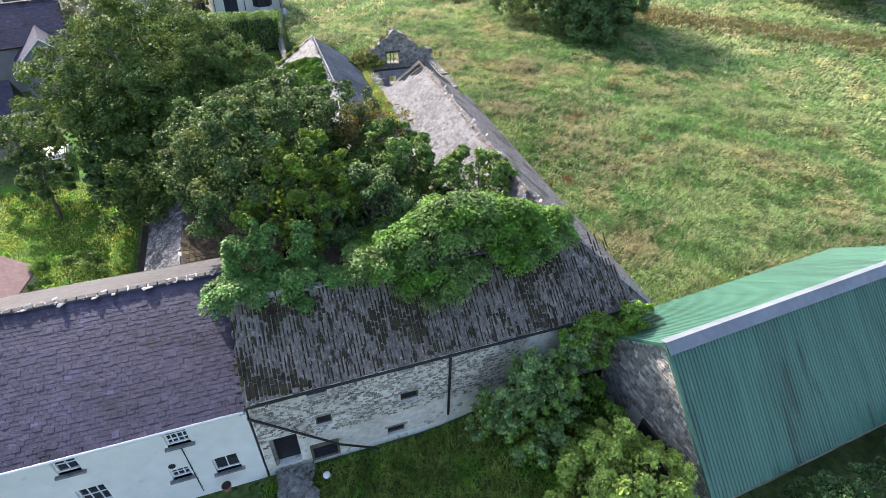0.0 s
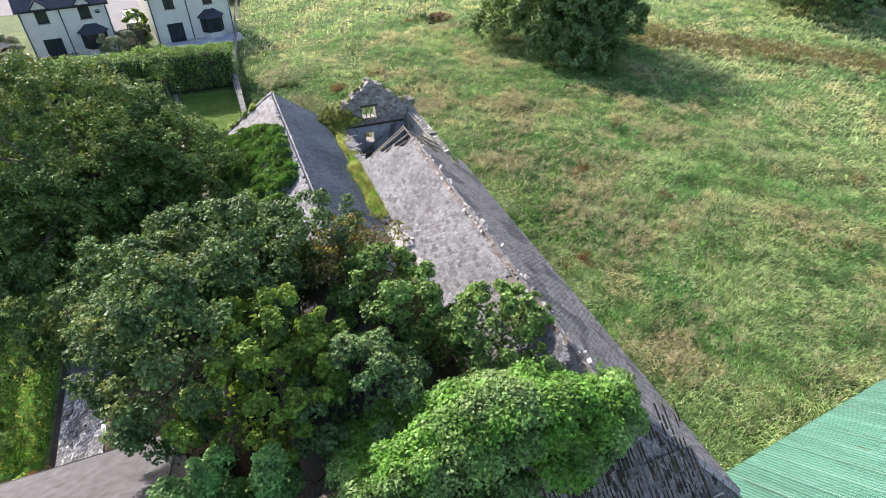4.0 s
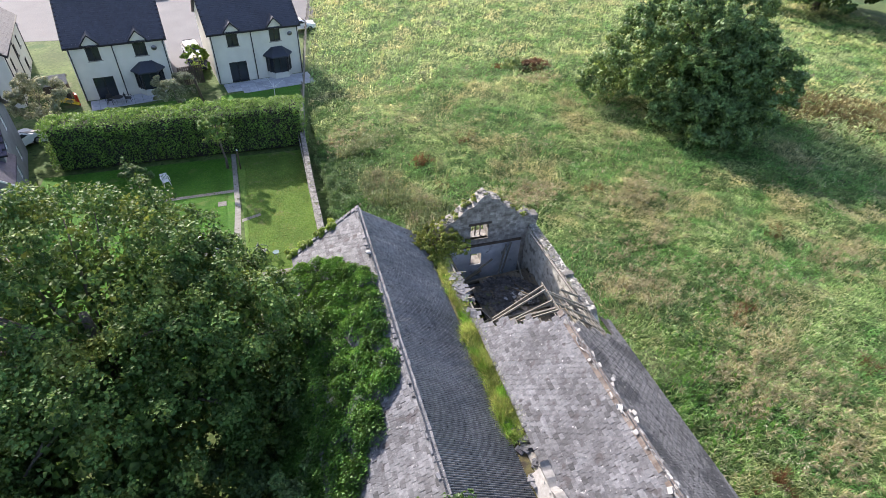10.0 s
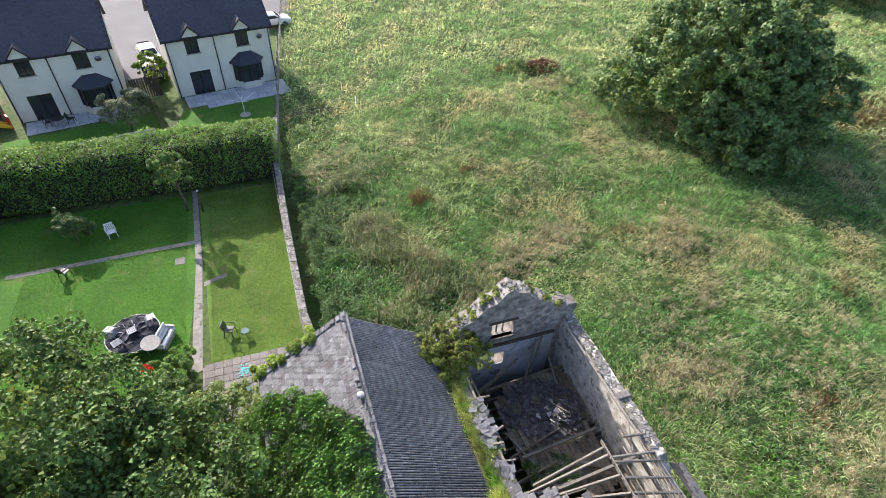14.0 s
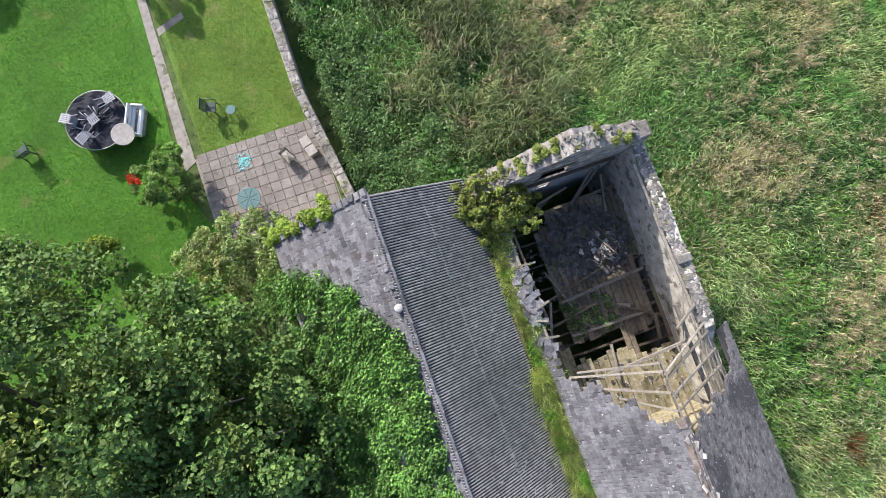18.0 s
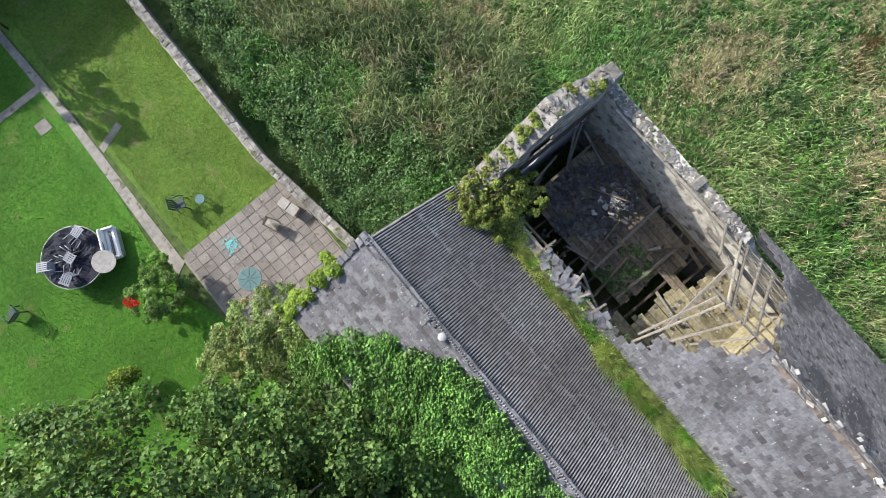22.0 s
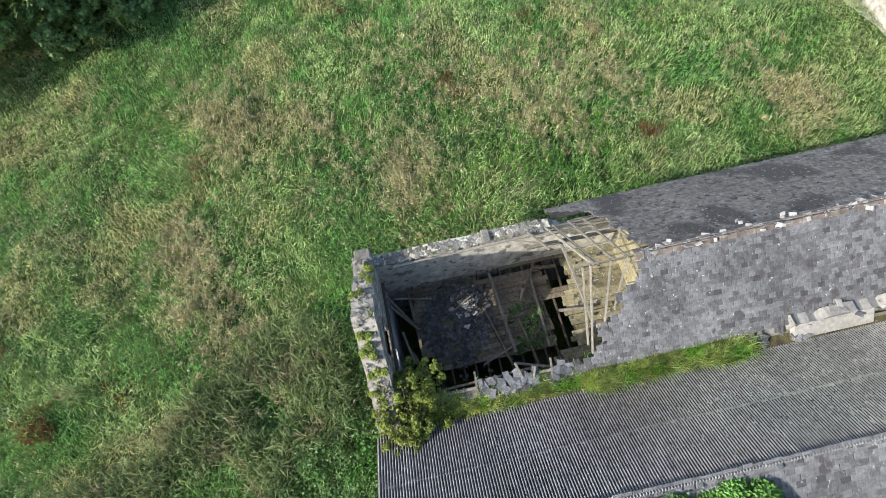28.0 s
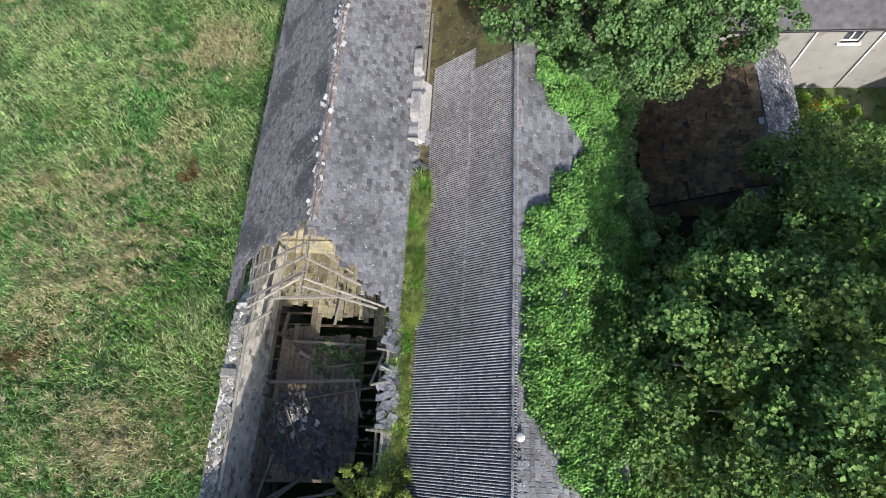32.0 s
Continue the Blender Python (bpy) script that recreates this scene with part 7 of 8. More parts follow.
airer = thing("rotary_clothes_airer", "white rotary clothes airer on a round base", "clothes airer", (1.6, 76.4, GZ))
part("pole", rods("pole", [([(0, 0, 0), (0, 0, 1.7)], [0.03, 0.025])], 8), M_white, airer)
part("base", rods("base", [([(0, 0, 0.01), (0, 0, 0.06)], [0.45, 0.45])], 20, False), M_concrete, airer)
for k in range(4):
    a = k * math.pi / 2 + 0.4
    part("arm", rods("arm", [([(0, 0, 1.25), (1.2 * math.cos(a), 1.2 * math.sin(a), 1.75)], [0.015, 0.015])]), M_white, airer)
toy = thing("garden_shed", "small timber shed with a pale roof", "shed", (-18.3, 80.6, GZ), turn=12)
part("wall", boxm("wall", -1, 1, -0.8, 0.8, 0, 1.8, 0.01), M_wood_dark, toy)
for s in (-1, 1):
    part("roof", prism("roof", [(0, 2.3), (s * 1.05, 1.75), (s * 1.05, 1.83), (0, 2.4)], "x", -1.15, 1.15), M_concrete, toy)
sl2 = thing("play_slide", "yellow and red plastic garden slide", "slide", (-17.3, 78.6, GZ), turn=30)
part("chute", boxm("chute", -1.0, 1.0, -0.35, 0.35, -0.05, 0.05, 0.02), M_yellow, sl2, "", pose(0, 0, 0.6, 0, 28, 0))
part("ladder", boxm("ladder", 0.85, 1.0, -0.35, 0.35, 0, 1.1, 0.02), M_red, sl2)
for s in (-1, 1):
    part("side", boxm("side", -1.0, 1.0, s * 0.38 - 0.04, s * 0.38 + 0.04, -0.05, 0.2, 0.02), M_yellow, sl2, "", pose(0, 0, 0.6, 0, 28, 0))
for x, y, r in ((-13.6, 78.4, 0), (-12.0, 78.6, 90), (-9.4, 80.0, 30)):
    garden_chair(M_black, "dark garden chair on the terrace", pose(x, y, GZ + 0.05, 0, 0, r))
table_round("patio_table", "dark round table on the terrace", -12.8, 78.2, GZ + 0.05, 0.5, 0.72, M_black)

lamp = thing("garden_post", "dark timber post with a white cap beside the path", "post", (-2.0, 63.4, GZ))
part("post", rods("post", [([(0, 0, 0), (0.02, 0, 1.7)], [0.06, 0.05])], 8), M_wood_dark, lamp)
part("cap", rods("cap", [([(0.02, 0, 1.7), (0.02, 0, 1.78)], [0.07, 0.05])], 8), M_white, lamp)
sheet("path_3", [(-2.05, 56.0), (-0.7, 56.5), (-0.8, 56.8), (-2.05, 56.35)], GZ + 0.02, M_path, "short stub of concrete path in the lawn", "path")
sheet("path_4", [(-3.7, 58.35), (-3.1, 58.35), (-3.1, 58.95), (-3.7, 58.95)], GZ + 0.026, M_slab, "brown inspection cover in the lawn", "path")


# ---- trees and shrubs ----
tree("sycamore_tree", "large broad sycamore with yellow-green sunlit crown", (-6.6, 40.3, GZ), [(-6.6, 40.6, 6.8, 6.0, 5.3, 5.6, 176, 0.90), (-2.4, 38.6, 6.0, 4.0, 4.0, 4.2, 81, 0.76), (-11.0, 40.5, 5.6, 4.4, 5.0, 4.2, 81, 0.85), (-5.5, 35.6, 5.2, 4.2, 3.2, 4.6, 74, 0.80), (-1.8, 41.6, 4.6, 2.2, 2.0, 2.6, 29, 0.59), (-4.0, 37.0, 5.4, 3.0, 2.6, 3.4, 45, 0.71), (-9.0, 37.0, 5.0, 3.6, 3.0, 3.8, 45, 0.76), (-3.4, 41.2, 7.4, 3.2, 2.6, 3.0, 56, 0.69), (-6.6, 31.2, 4.4, 2.7, 1.9, 2.4, 36, 0.71), (-8.6, 31.0, 3.0, 1.8, 1.6, 2.0, 19, 0.63)], 215000, 0.145, L_syc, trunk=0.5, limbs=30, core=0.5)
tree("sycamore_tree", "dense olive-green sycamore behind the front range", (-1.2, 23.4, GZ), [(-1.2, 22.9, 8.4, 3.2, 2.8, 3.8, 86, 0.67), (0.9, 26.3, 8.9, 2.6, 2.0, 2.8, 56, 0.67), (-2.6, 25.8, 8.2, 2.4, 2.4, 3.0, 45, 0.63), (-1.0, 26.9, 7.6, 2.9, 1.9, 3.4, 54, 0.67), (3.6, 27.0, 8.7, 2.3, 1.7, 2.2, 41, 0.57), (1.2, 28.0, 8.2, 1.8, 1.3, 2.2, 27, 0.57)], 138000, 0.138, L_ash, trunk=0.4, limbs=26, core=0.3)
tree("maple_tree", "yellow-green maple in front of the olive tree", (1.2, 20.6, GZ), [(0.7, 20.6, 7.4, 2.5, 2.0, 3.0, 34, 0.55), (1.3, 22.2, 8.9, 2.0, 1.5, 1.9, 20, 0.5), (2.6, 21.4, 8.0, 1.3, 1.2, 1.6, 10, 0.45)], 52000, 0.135, L_maple, trunk=0.22, limbs=14, core=0.35)
tree("elder_tree", "dark green tree filling the roof corner", (3.6, 19.6, GZ), [(3.6, 19.8, 7.4, 2.2, 1.7, 2.2, 30, 0.6)], 30000, 0.135, L_dark, trunk=0.2, limbs=10, core=0.35)
tree("sapling_tree", "fresh green young tree growing out of the roof valley", (5.9, 22.2, 3.2), [(5.7, 23.4, 7.9, 1.8, 2.4, 2.1, 44, 0.52), (6.9, 21.6, 7.0, 1.2, 1.5, 1.6, 20, 0.42)], 36000, 0.150, L_fresh, trunk=0.16, limbs=12, core=0.25)
tree("sapling_tree", "small fresh sapling rooted beside the barn ridge", (9.3, 20.2, 5.0), [(9.1, 20.6, 7.9, 2.1, 1.6, 1.6, 38, 0.44), (10.5, 20.9, 7.7, 0.9, 0.8, 0.8, 12, 0.34)], 24000, 0.145, L_fresh, trunk=0.1, limbs=10, core=0.25)
tree("field_tree", "large round dark tree standing in the meadow", (39.4, 62.4, 0.3), [(38.0, 63.8, 5.7, 6.5, 6.2, 5.4, 187, 0.86), (41.4, 63.8, 6.2, 5.9, 6.0, 5.8, 153, 0.9), (39.6, 59.4, 4.4, 4.8, 3.2, 4.0, 85, 0.78), (38.4, 60.0, 2.6, 5.4, 4.0, 2.5, 102, 0.8), (42.2, 61.6, 2.6, 4.4, 3.6, 2.5, 76, 0.8), (38.8, 57.0, 2.5, 4.2, 3.0, 2.3, 60, 0.75), (42.0, 58.0, 4.4, 4.2, 3.6, 4.0, 80, 0.8), (33.4, 67.0, 2.8, 3.4, 3.4, 2.8, 50, 0.75)], 150000, 0.30, L_field, trunk=0.5, limbs=20, inner=0.4, core=0.7)
tree("far_tree", "dark broad tree at the meadow's far edge", (83, 64, 0.3), [(83, 64, 5, 9, 8, 6, 90, 1.8)], 20000, 0.8, L_dark, trunk=0.5, limbs=8)
tree("far_tree", "dark broad tree at the meadow's far edge", (84, 90, 0.3), [(84, 90, 4.5, 10, 8, 5, 90, 1.8)], 20000, 0.8, L_dark, trunk=0.5, limbs=8)
tree("far_tree", "dark broad tree at the meadow's far edge", (96, 76, 0.3), [(96, 76, 5, 9, 8, 6, 80, 1.8)], 16000, 0.8, L_dark, trunk=0.5, limbs=8)
tree("garden_tree", "small rounded dark tree on the back lawn", (-14.5, 36.5, GZ), [(-14.4, 36.7, 2.3, 1.5, 1.4, 1.4, 34, 0.4)], 22000, 0.13, L_dark, trunk=0.14, limbs=8)
tree("garden_tree", "spreading yellow-green tree beside the back lawn", (-16.8, 42.0, GZ), [(-16.8, 42.0, 2.8, 2.6, 2.6, 2.2, 50, 0.55), (-15.2, 40.2, 2.0, 1.6, 1.6, 1.6, 24, 0.45)], 36000, 0.13, L_ash, trunk=0.2, limbs=10)
tree("dark_evergreen", "tall dark evergreen beside the lawn", (-9.7, 35.2, GZ), [(-9.7, 35.3, 2.6, 1.7, 1.8, 2.8, 60, 0.5)], 31900, 0.172, L_dark, trunk=0.3, limbs=3)
tree("bramble_thicket", "dark green thicket filling the shaded yard edge", (-2.5, 33.5, GZ), [(-2.6, 33.8, 1.6, 3.4, 2.6, 2.0, 40, 0.7)], 29000, 0.172, L_dark, trunk=0.08, limbs=8, category="shrub", core=0.3)
tree("bramble_thicket", "deep shaded undergrowth below the sycamore", (-6.0, 34.0, GZ), [(-6.0, 33.6, 1.4, 3.2, 2.6, 1.8, 36, 0.7), (-8.0, 37.5, 1.6, 4.0, 3.0, 2.0, 36, 0.8)], 37700, 0.189, L_dark, trunk=0.08, limbs=8, category="shrub", core=0.3)
tree("bramble_thicket", "shaded undergrowth beside the ivy wall", (-1.6, 38.0, GZ), [(-1.5, 38.2, 2.0, 2.2, 3.0, 2.4, 60, 0.6), (-1.2, 36.0, 2.6, 1.6, 2.4, 2.2, 40, 0.6)], 26000, 0.17, L_syc, trunk=0.08, limbs=8, category="shrub", core=0.3)
tree("hawthorn_bush", "feathery grey-green bush at the patio edge", (-0.6, 44.6, GZ), [(-0.8, 44.9, 1.9, 2.4, 1.5, 2.0, 60, 0.36), (1.0, 44.0, 2.6, 1.5, 1.1, 1.7, 34, 0.34), (-2.4, 45.0, 1.4, 1.3, 1.1, 1.4, 26, 0.32)], 46000, 0.085, L_grey2, trunk=0.08, limbs=14, category="shrub", core=0.22)
tree("garden_shrub", "clipped mixed shrubs with red flowers on the lawn", (-3.5, 49.1, GZ), [(-3.6, 49.1, 0.6, 1.15, 1.0, 0.8, 24, 0.36)], 17400, 0.086, L_fresh, trunk=0.04, limbs=5, category="shrub")
tree("garden_shrub", "small dark conical shrub on the lawn", (-2.9, 50.0, GZ), [(-2.9, 50.0, 0.6, 0.6, 0.6, 0.9, 14, 0.28)], 10150, 0.069, L_hedge, trunk=0.04, limbs=5, category="shrub")
P, N = puffed(np.array([[-4.3, 49.4, 1.3], [-4.05, 49.15, 1.45]]), np.array([0.22, 0.15]), 240)
solo("red_flowers", leaf_mesh("red_flowers", P, N, 0.09), L_flower, "cluster of red flowers on the shrub", "flowers", kind="stuff")
P, N = puffed(np.array([[-6.7, 47.4, 0.6], [-6.3, 47.3, 0.45], [-7.1, 47.3, 0.4]]), np.array([0.45, 0.35, 0.35]), 1500)
solo("golden_shrub", leaf_mesh("golden_shrub", P, N, 0.12), L_yellow, "golden-leaved shrub under the big tree", "shrub")
tree("small_tree", "small light green tree against the hedge", (-3.0, 63.8, GZ), [(-3.1, 63.6, 2.9, 1.25, 1.15, 1.3, 26, 0.36)], 13050, 0.138, L_fresh, trunk=0.1, limbs=8)
tree("garden_bush", "dark bush on the lawn by the path", (-9.4, 62.2, GZ), [(-9.4, 62.2, 0.7, 1.0, 0.9, 0.9, 18, 0.34), (-9.9, 62.8, 1.2, 0.5, 0.5, 1.0, 8, 0.26)], 8700, 0.112, L_dark, trunk=0.05, limbs=5, category="shrub")
tree("willow_shrub", "silver-green shrub behind the hedge", (-7.3, 76.0, GZ), [(-7.3, 76.0, 1.5, 1.9, 1.6, 1.6, 26, 0.5)], 14500, 0.129, L_grey, trunk=0.06, limbs=6, category="shrub")
tree("willow_shrub", "tall silver-green shrub beside the white house", (-17.4, 73.2, GZ), [(-17.4, 73.4, 2.2, 2.2, 2.0, 2.4, 34, 0.6)], 18850, 0.146, L_grey, trunk=0.08, limbs=6, category="shrub")
tree("yellow_shrub", "yellow-green shrub by the timber gate", (-5.5, 83.0, GZ), [(-5.6, 83.0, 1.4, 1.2, 1.2, 1.6, 16, 0.45)], 8700, 0.138, L_maple, trunk=0.05, limbs=5, category="shrub")
tree("ivy_bush", "yellowing bush rooted on the gable corner", (8.3, 43.6, 5.0), [(8.5, 43.1, 5.95, 1.2, 1.0, 0.75, 40, 0.2), (9.2, 42.5, 5.75, 0.85, 0.85, 0.6, 26, 0.17), (7.7, 43.3, 5.85, 0.7, 0.7, 0.45, 20, 0.16), (8.2, 42.1, 5.7, 0.6, 0.8, 0.4, 20, 0.14), (8.9, 43.7, 6.3, 1.0, 0.4, 0.5, 20, 0.14)], 30000, 0.075, L_olive, M_twig, trunk=0.06, limbs=12, category="shrub")
tree("elder_bush", "blue-green bushes with upright shoots against the barn wall", (8.0, 11.2, GZ), [(6.7, 11.9, 1.6, 0.9, 0.7, 1.9, 22, 0.3), (7.6, 11.3, 2.3, 1.0, 0.9, 2.5, 30, 0.34), (8.5, 12.0, 2.6, 0.9, 0.8, 2.7, 28, 0.32), (9.4, 11.3, 2.0, 1.0, 0.9, 2.2, 26, 0.34), (8.2, 10.2, 1.2, 1.2, 0.9, 1.5, 22, 0.34), (10.3, 12.2, 2.8, 0.9, 0.7, 2.2, 22, 0.32), (7.9, 12.3, 4.0, 0.35, 0.35, 1.3, 8, 0.2), (9.1, 11.9, 3.9, 0.3, 0.3, 1.2, 8, 0.2), (6.9, 10.9, 2.6, 0.3, 0.3, 1.0, 8, 0.18)], 40000, 0.13, L_elder, trunk=0.1, limbs=12, category="shrub", core=0.3)
tree("bramble_bush", "large bright bramble bush in the yard", (10.4, 7.4, GZ), [(10.3, 7.3, 1.7, 2.6, 2.5, 2.1, 74, 0.47)], 43500, 0.129, L_bramble, trunk=0.07, limbs=10, category="shrub")
tree("vine_thicket", "bright climbing leaves between the barn and the steel roof", (11.9, 12.6, GZ), [(11.7, 12.5, 4.1, 1.9, 0.8, 1.3, 30, 0.42), (13.3, 12.5, 4.9, 1.0, 0.7, 0.7, 16, 0.34), (11.0, 11.0, 1.0, 1.6, 1.6, 1.4, 16, 0.5)], 34000, 0.13, L_vine, trunk=0.06, limbs=10, category="climber")
tree("yard_shrub", "weedy green shrubs under the steel barn eave", (18.5, 4.0, GZ), [(18.5, 4.2, 1.2, 3.0, 1.2, 1.6, 30, 0.5), (23.5, 4.6, 1.4, 3.0, 1.4, 1.8, 30, 0.55)], 26100, 0.129, L_weed, trunk=0.05, limbs=8, category="shrub")
tree("flowering_bush", "white-flecked bushes beside the small outbuilding", (-12.3, 28.0, GZ), [(-12.2, 28.0, 1.0, 2.2, 1.3, 1.2, 24, 0.45)], 13050, 0.112, L_ivy_pale, trunk=0.05, limbs=5, category="shrub")
tree("garden_plant", "strap-leaved green garden plants below the house wall", (-9.2, 25.6, GZ), [(-9.0, 25.4, 0.4, 1.0, 0.8, 0.8, 16, 0.35), (-10.4, 25.2, 0.2, 1.0, 0.7, 0.7, 12, 0.35)], 9000, 0.10, L_maple, trunk=0.04, limbs=4, category="plant")
P, N = puffed(np.array([[-9.1, 25.5, 1.15], [-9.7, 25.3, 0.9], [-8.6, 25.7, 1.0]]), np.array([0.35, 0.3, 0.25]), 170, up=0.6)
solo("orange_flowers", leaf_mesh("orange_flowers", P, N, 0.07), L_orange, "orange flowers below the house wall", "flowers", kind="stuff")
tree("dead_thicket", "half-bare brown twiggy branches between the trees", (4.4, 24.6, 5.0), [(5.3, 25.6, 9.0, 1.9, 1.4, 1.3, 60, 0.4), (4.0, 24.9, 9.2, 1.4, 1.2, 1.2, 40, 0.35)], 2600, 0.11, L_autumn, M_twig, trunk=0.075, limbs=150, category="shrub")


def ivy(name, label, spots, n, leaf, leaves, category="ivy", face=(0.0, 0.0, 0.0)):
    """A thick cover of small leaves on low mounds: (x, y, z, radius)."""
    A = np.array(spots)
    P, N = puffed(A[:, :3], A[:, 3], int(n * 1.5), up=1.5, inner=0.75, lift=0.8)
    return solo(name, leaf_mesh(name, P, unit(N + np.array(face)), leaf, 0.9, 0.4, three=True), leaves, label, category)


def roof_w(x):
    return CZ - CT * (CX - x)


spots = []
for y in np.arange(26.5, 43.0, 0.42):
    top = np.interp(y, (26.5, 28.3, 29.6, 30.4, 31.0, 32.0, 33.7, 34.2, 36.0, 39.2, 40.0, 40.8, 41.8, 42.8), (4.0, 4.0, 3.4, 1.9, 2.0, 2.9, 3.8, 4.35, 4.55, 4.55, 4.3, 3.8, 3.3, 1.9)) - 0.3
    for x in np.arange(0.1, top + 0.3, 0.5):
        xx = min(x, top) + rng.normal(0, 0.1)
        spots.append((xx, y + rng.normal(0, 0.12), (roof_w(xx) if xx > 1.1 else 4.6 - (1.1 - xx) * 1.2) + 0.0 + rng.normal(0, 0.08), rng.uniform(0.38, 0.6)))
ivy("ivy_blanket", "thick bright ivy spreading over the slated back slope", spots, 105000, 0.108, L_ivy, face=(-0.5, 0.9, -0.4))
spots = []
for y in np.arange(27.0, 42.0, 0.7):
    for z in np.arange(0.2, 4.4, 0.7):
        spots.append((0.7 - (4.4 - z) * 0.3 + rng.normal(0, 0.45), y + rng.normal(0, 0.2), z, rng.uniform(0.4, 0.6)))
ivy("wall_ivy", "dark ivy hanging down the outbuilding wall", spots, 24000, 0.17, L_dark)


def front_z(y):
    return FE + FT * (FY - 13.1 - abs(y - FY))


spots = []
for x in np.arange(2.6, 11.9, 0.6):
    for y in np.arange(14.6, 19.4, 0.6):
        lo = 15.6 - 1.1 * math.exp(-((x - 5.6) / 2.3) ** 2) - 0.5 * math.exp(-((x - 9.5) / 1.5) ** 2)
        if y > lo:
            spots.append((x + rng.normal(0, 0.12), y + rng.normal(0, 0.12), max(front_z(y), 6.2) + 0.55 + 2.0 * math.exp(-((x - 7.0) / 3.2) ** 2 - ((y - 17.2) / 1.6) ** 2) + rng.normal(0, 0.12), rng.uniform(0.5, 0.8)))
ivy("ivy_mound", "great mound of grey-green ivy over the barn roof", spots, 60000, 0.15, L_ivy_pale)
spots = []
for k in range(46):
    x, y = rng.uniform(-3.4, 0.6), rng.uniform(15.6, 18.6)
    spots.append((x, y, max(front_z(y), 5.9) + 0.15 + rng.uniform(0, 0.5), rng.uniform(0.4, 0.65)))
for cx, cy, tp in ((-2.3, 17.6, 9.0), (-1.2, 18.2, 9.3), (0.3, 17.9, 9.0)):
    for k in range(14):
        q = k / 13
        spots.append((cx + rng.normal(0, 0.28 * (1.1 - q)), cy + rng.normal(0, 0.25 * (1.1 - q)), 6.3 + (tp - 6.3) * q, 0.55 - 0.35 * q))
for k in range(6):
    spots.append((rng.normal(-1.7, 0.5), rng.normal(18.3, 0.4), rng.uniform(7.0, 9.0), 0.5))
    spots.append((rng.normal(0.3, 0.3), rng.normal(17.9, 0.3), rng.uniform(7.0, 8.9), 0.42))
for k in range(12):
    spots.append((rng.uniform(1.0, 2.8), rng.normal(16.4, 0.25), front_z(16.3) + 0.1, 0.38))
ivy("ivy_mound", "fresh green ivy mound over the roof junction", spots, 38000, 0.13, L_ivy)
spots = [(rng.uniform(1.0, 3.6), rng.normal(44.6, 0.12), 4.75 + rng.normal(0, 0.1) + 0.2 * 0, rng.uniform(0.15, 0.3)) for k in range(20)]
spots = [(x, 44.45 + rng.normal(0, 0.12), roof_w(max(x, 1.2)) + 0.05, r) for x, _, _, r in spots]
ivy("golden_creeper", "yellow-green creeper along the roof edge above the patio", spots, 3200, 0.11, L_yellow, "creeper")
spots = [(rng.uniform(9.2, 13.8), 43.7 + rng.normal(0, 0.2), 0, 0.16) for k in range(16)]
spots = [(x, y, gable_top(x - 7.95) + 0.05, r) for x, y, _, r in spots]
ivy("gable_weeds", "tufts of weeds growing along the gable head", spots, 1500, 0.10, L_olive, "weeds")
spots = []
for x in np.arange(-15.4, 3.4, 0.55):
    for z in (0.2, 0.9, 1.6, 2.3, 2.95):
        for y in (66.25, 68.3):
            spots.append((x + rng.normal(0, 0.1), y + rng.normal(0, 0.12) + 0.03 * x * 0, z, 0.55))
    for y in (66.6, 67.2, 67.8):
        spots.append((x + rng.normal(0, 0.1), y + rng.normal(0, 0.1), 3.2 + rng.normal(0, 0.14), 0.5))
hd = thing("hedge", "tall thick clipped evergreen hedge", "hedge", (-6, 67.1, GZ))
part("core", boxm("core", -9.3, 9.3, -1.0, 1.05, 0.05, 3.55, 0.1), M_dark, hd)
A = np.array(spots)
P, N = puffed(A[:, :3], A[:, 3], 90000, up=0.3, inner=0.8)
part("foliage", leaf_mesh("foliage", P - np.array([-6, 67.1, GZ]), N, 0.138, three=True), L_hedge, hd)


# ---- grass ----
def meadow_points(n, x0, x1, y0, y1):
    x, y = rng.uniform(x0, x1, n), rng.uniform(y0, y1, n)
    ok = (x > 4.4 + 0.115 * np.maximum(0, y - 73)) & ~((y < 44.3) & (x < 14.6)) & ~((y < 14.2) & (x > 12.0) & (x < 33))
    return x[ok], y[ok]


def vnoise(x, y, size, seed):
    """Smooth random heights between 0 and 1 whose features are about size metres across."""
    T = np.random.default_rng(seed).random((128, 128))
    u, v = np.asarray(x) / size + 300.0, np.asarray(y) / size + 300.0
    i, j = np.floor(u).astype(int), np.floor(v).astype(int)
    a, b = u - i, v - j
    a, b = a * a * (3 - 2 * a), b * b * (3 - 2 * b)
    g = lambda p, q: T[p % 128, q % 128]
    return (g(i, j) * (1 - a) + g(i + 1, j) * a) * (1 - b) + (g(i, j + 1) * (1 - a) + g(i + 1, j + 1) * a) * b


def mound(x, y):
    """How far the matted sward stands above the soil."""
    return 0.46 * np.maximum(0, vnoise(x, y, 0.8, 5) - 0.3) + 0.50 * np.maximum(0, vnoise(x, y, 2.2, 6) - 0.25)


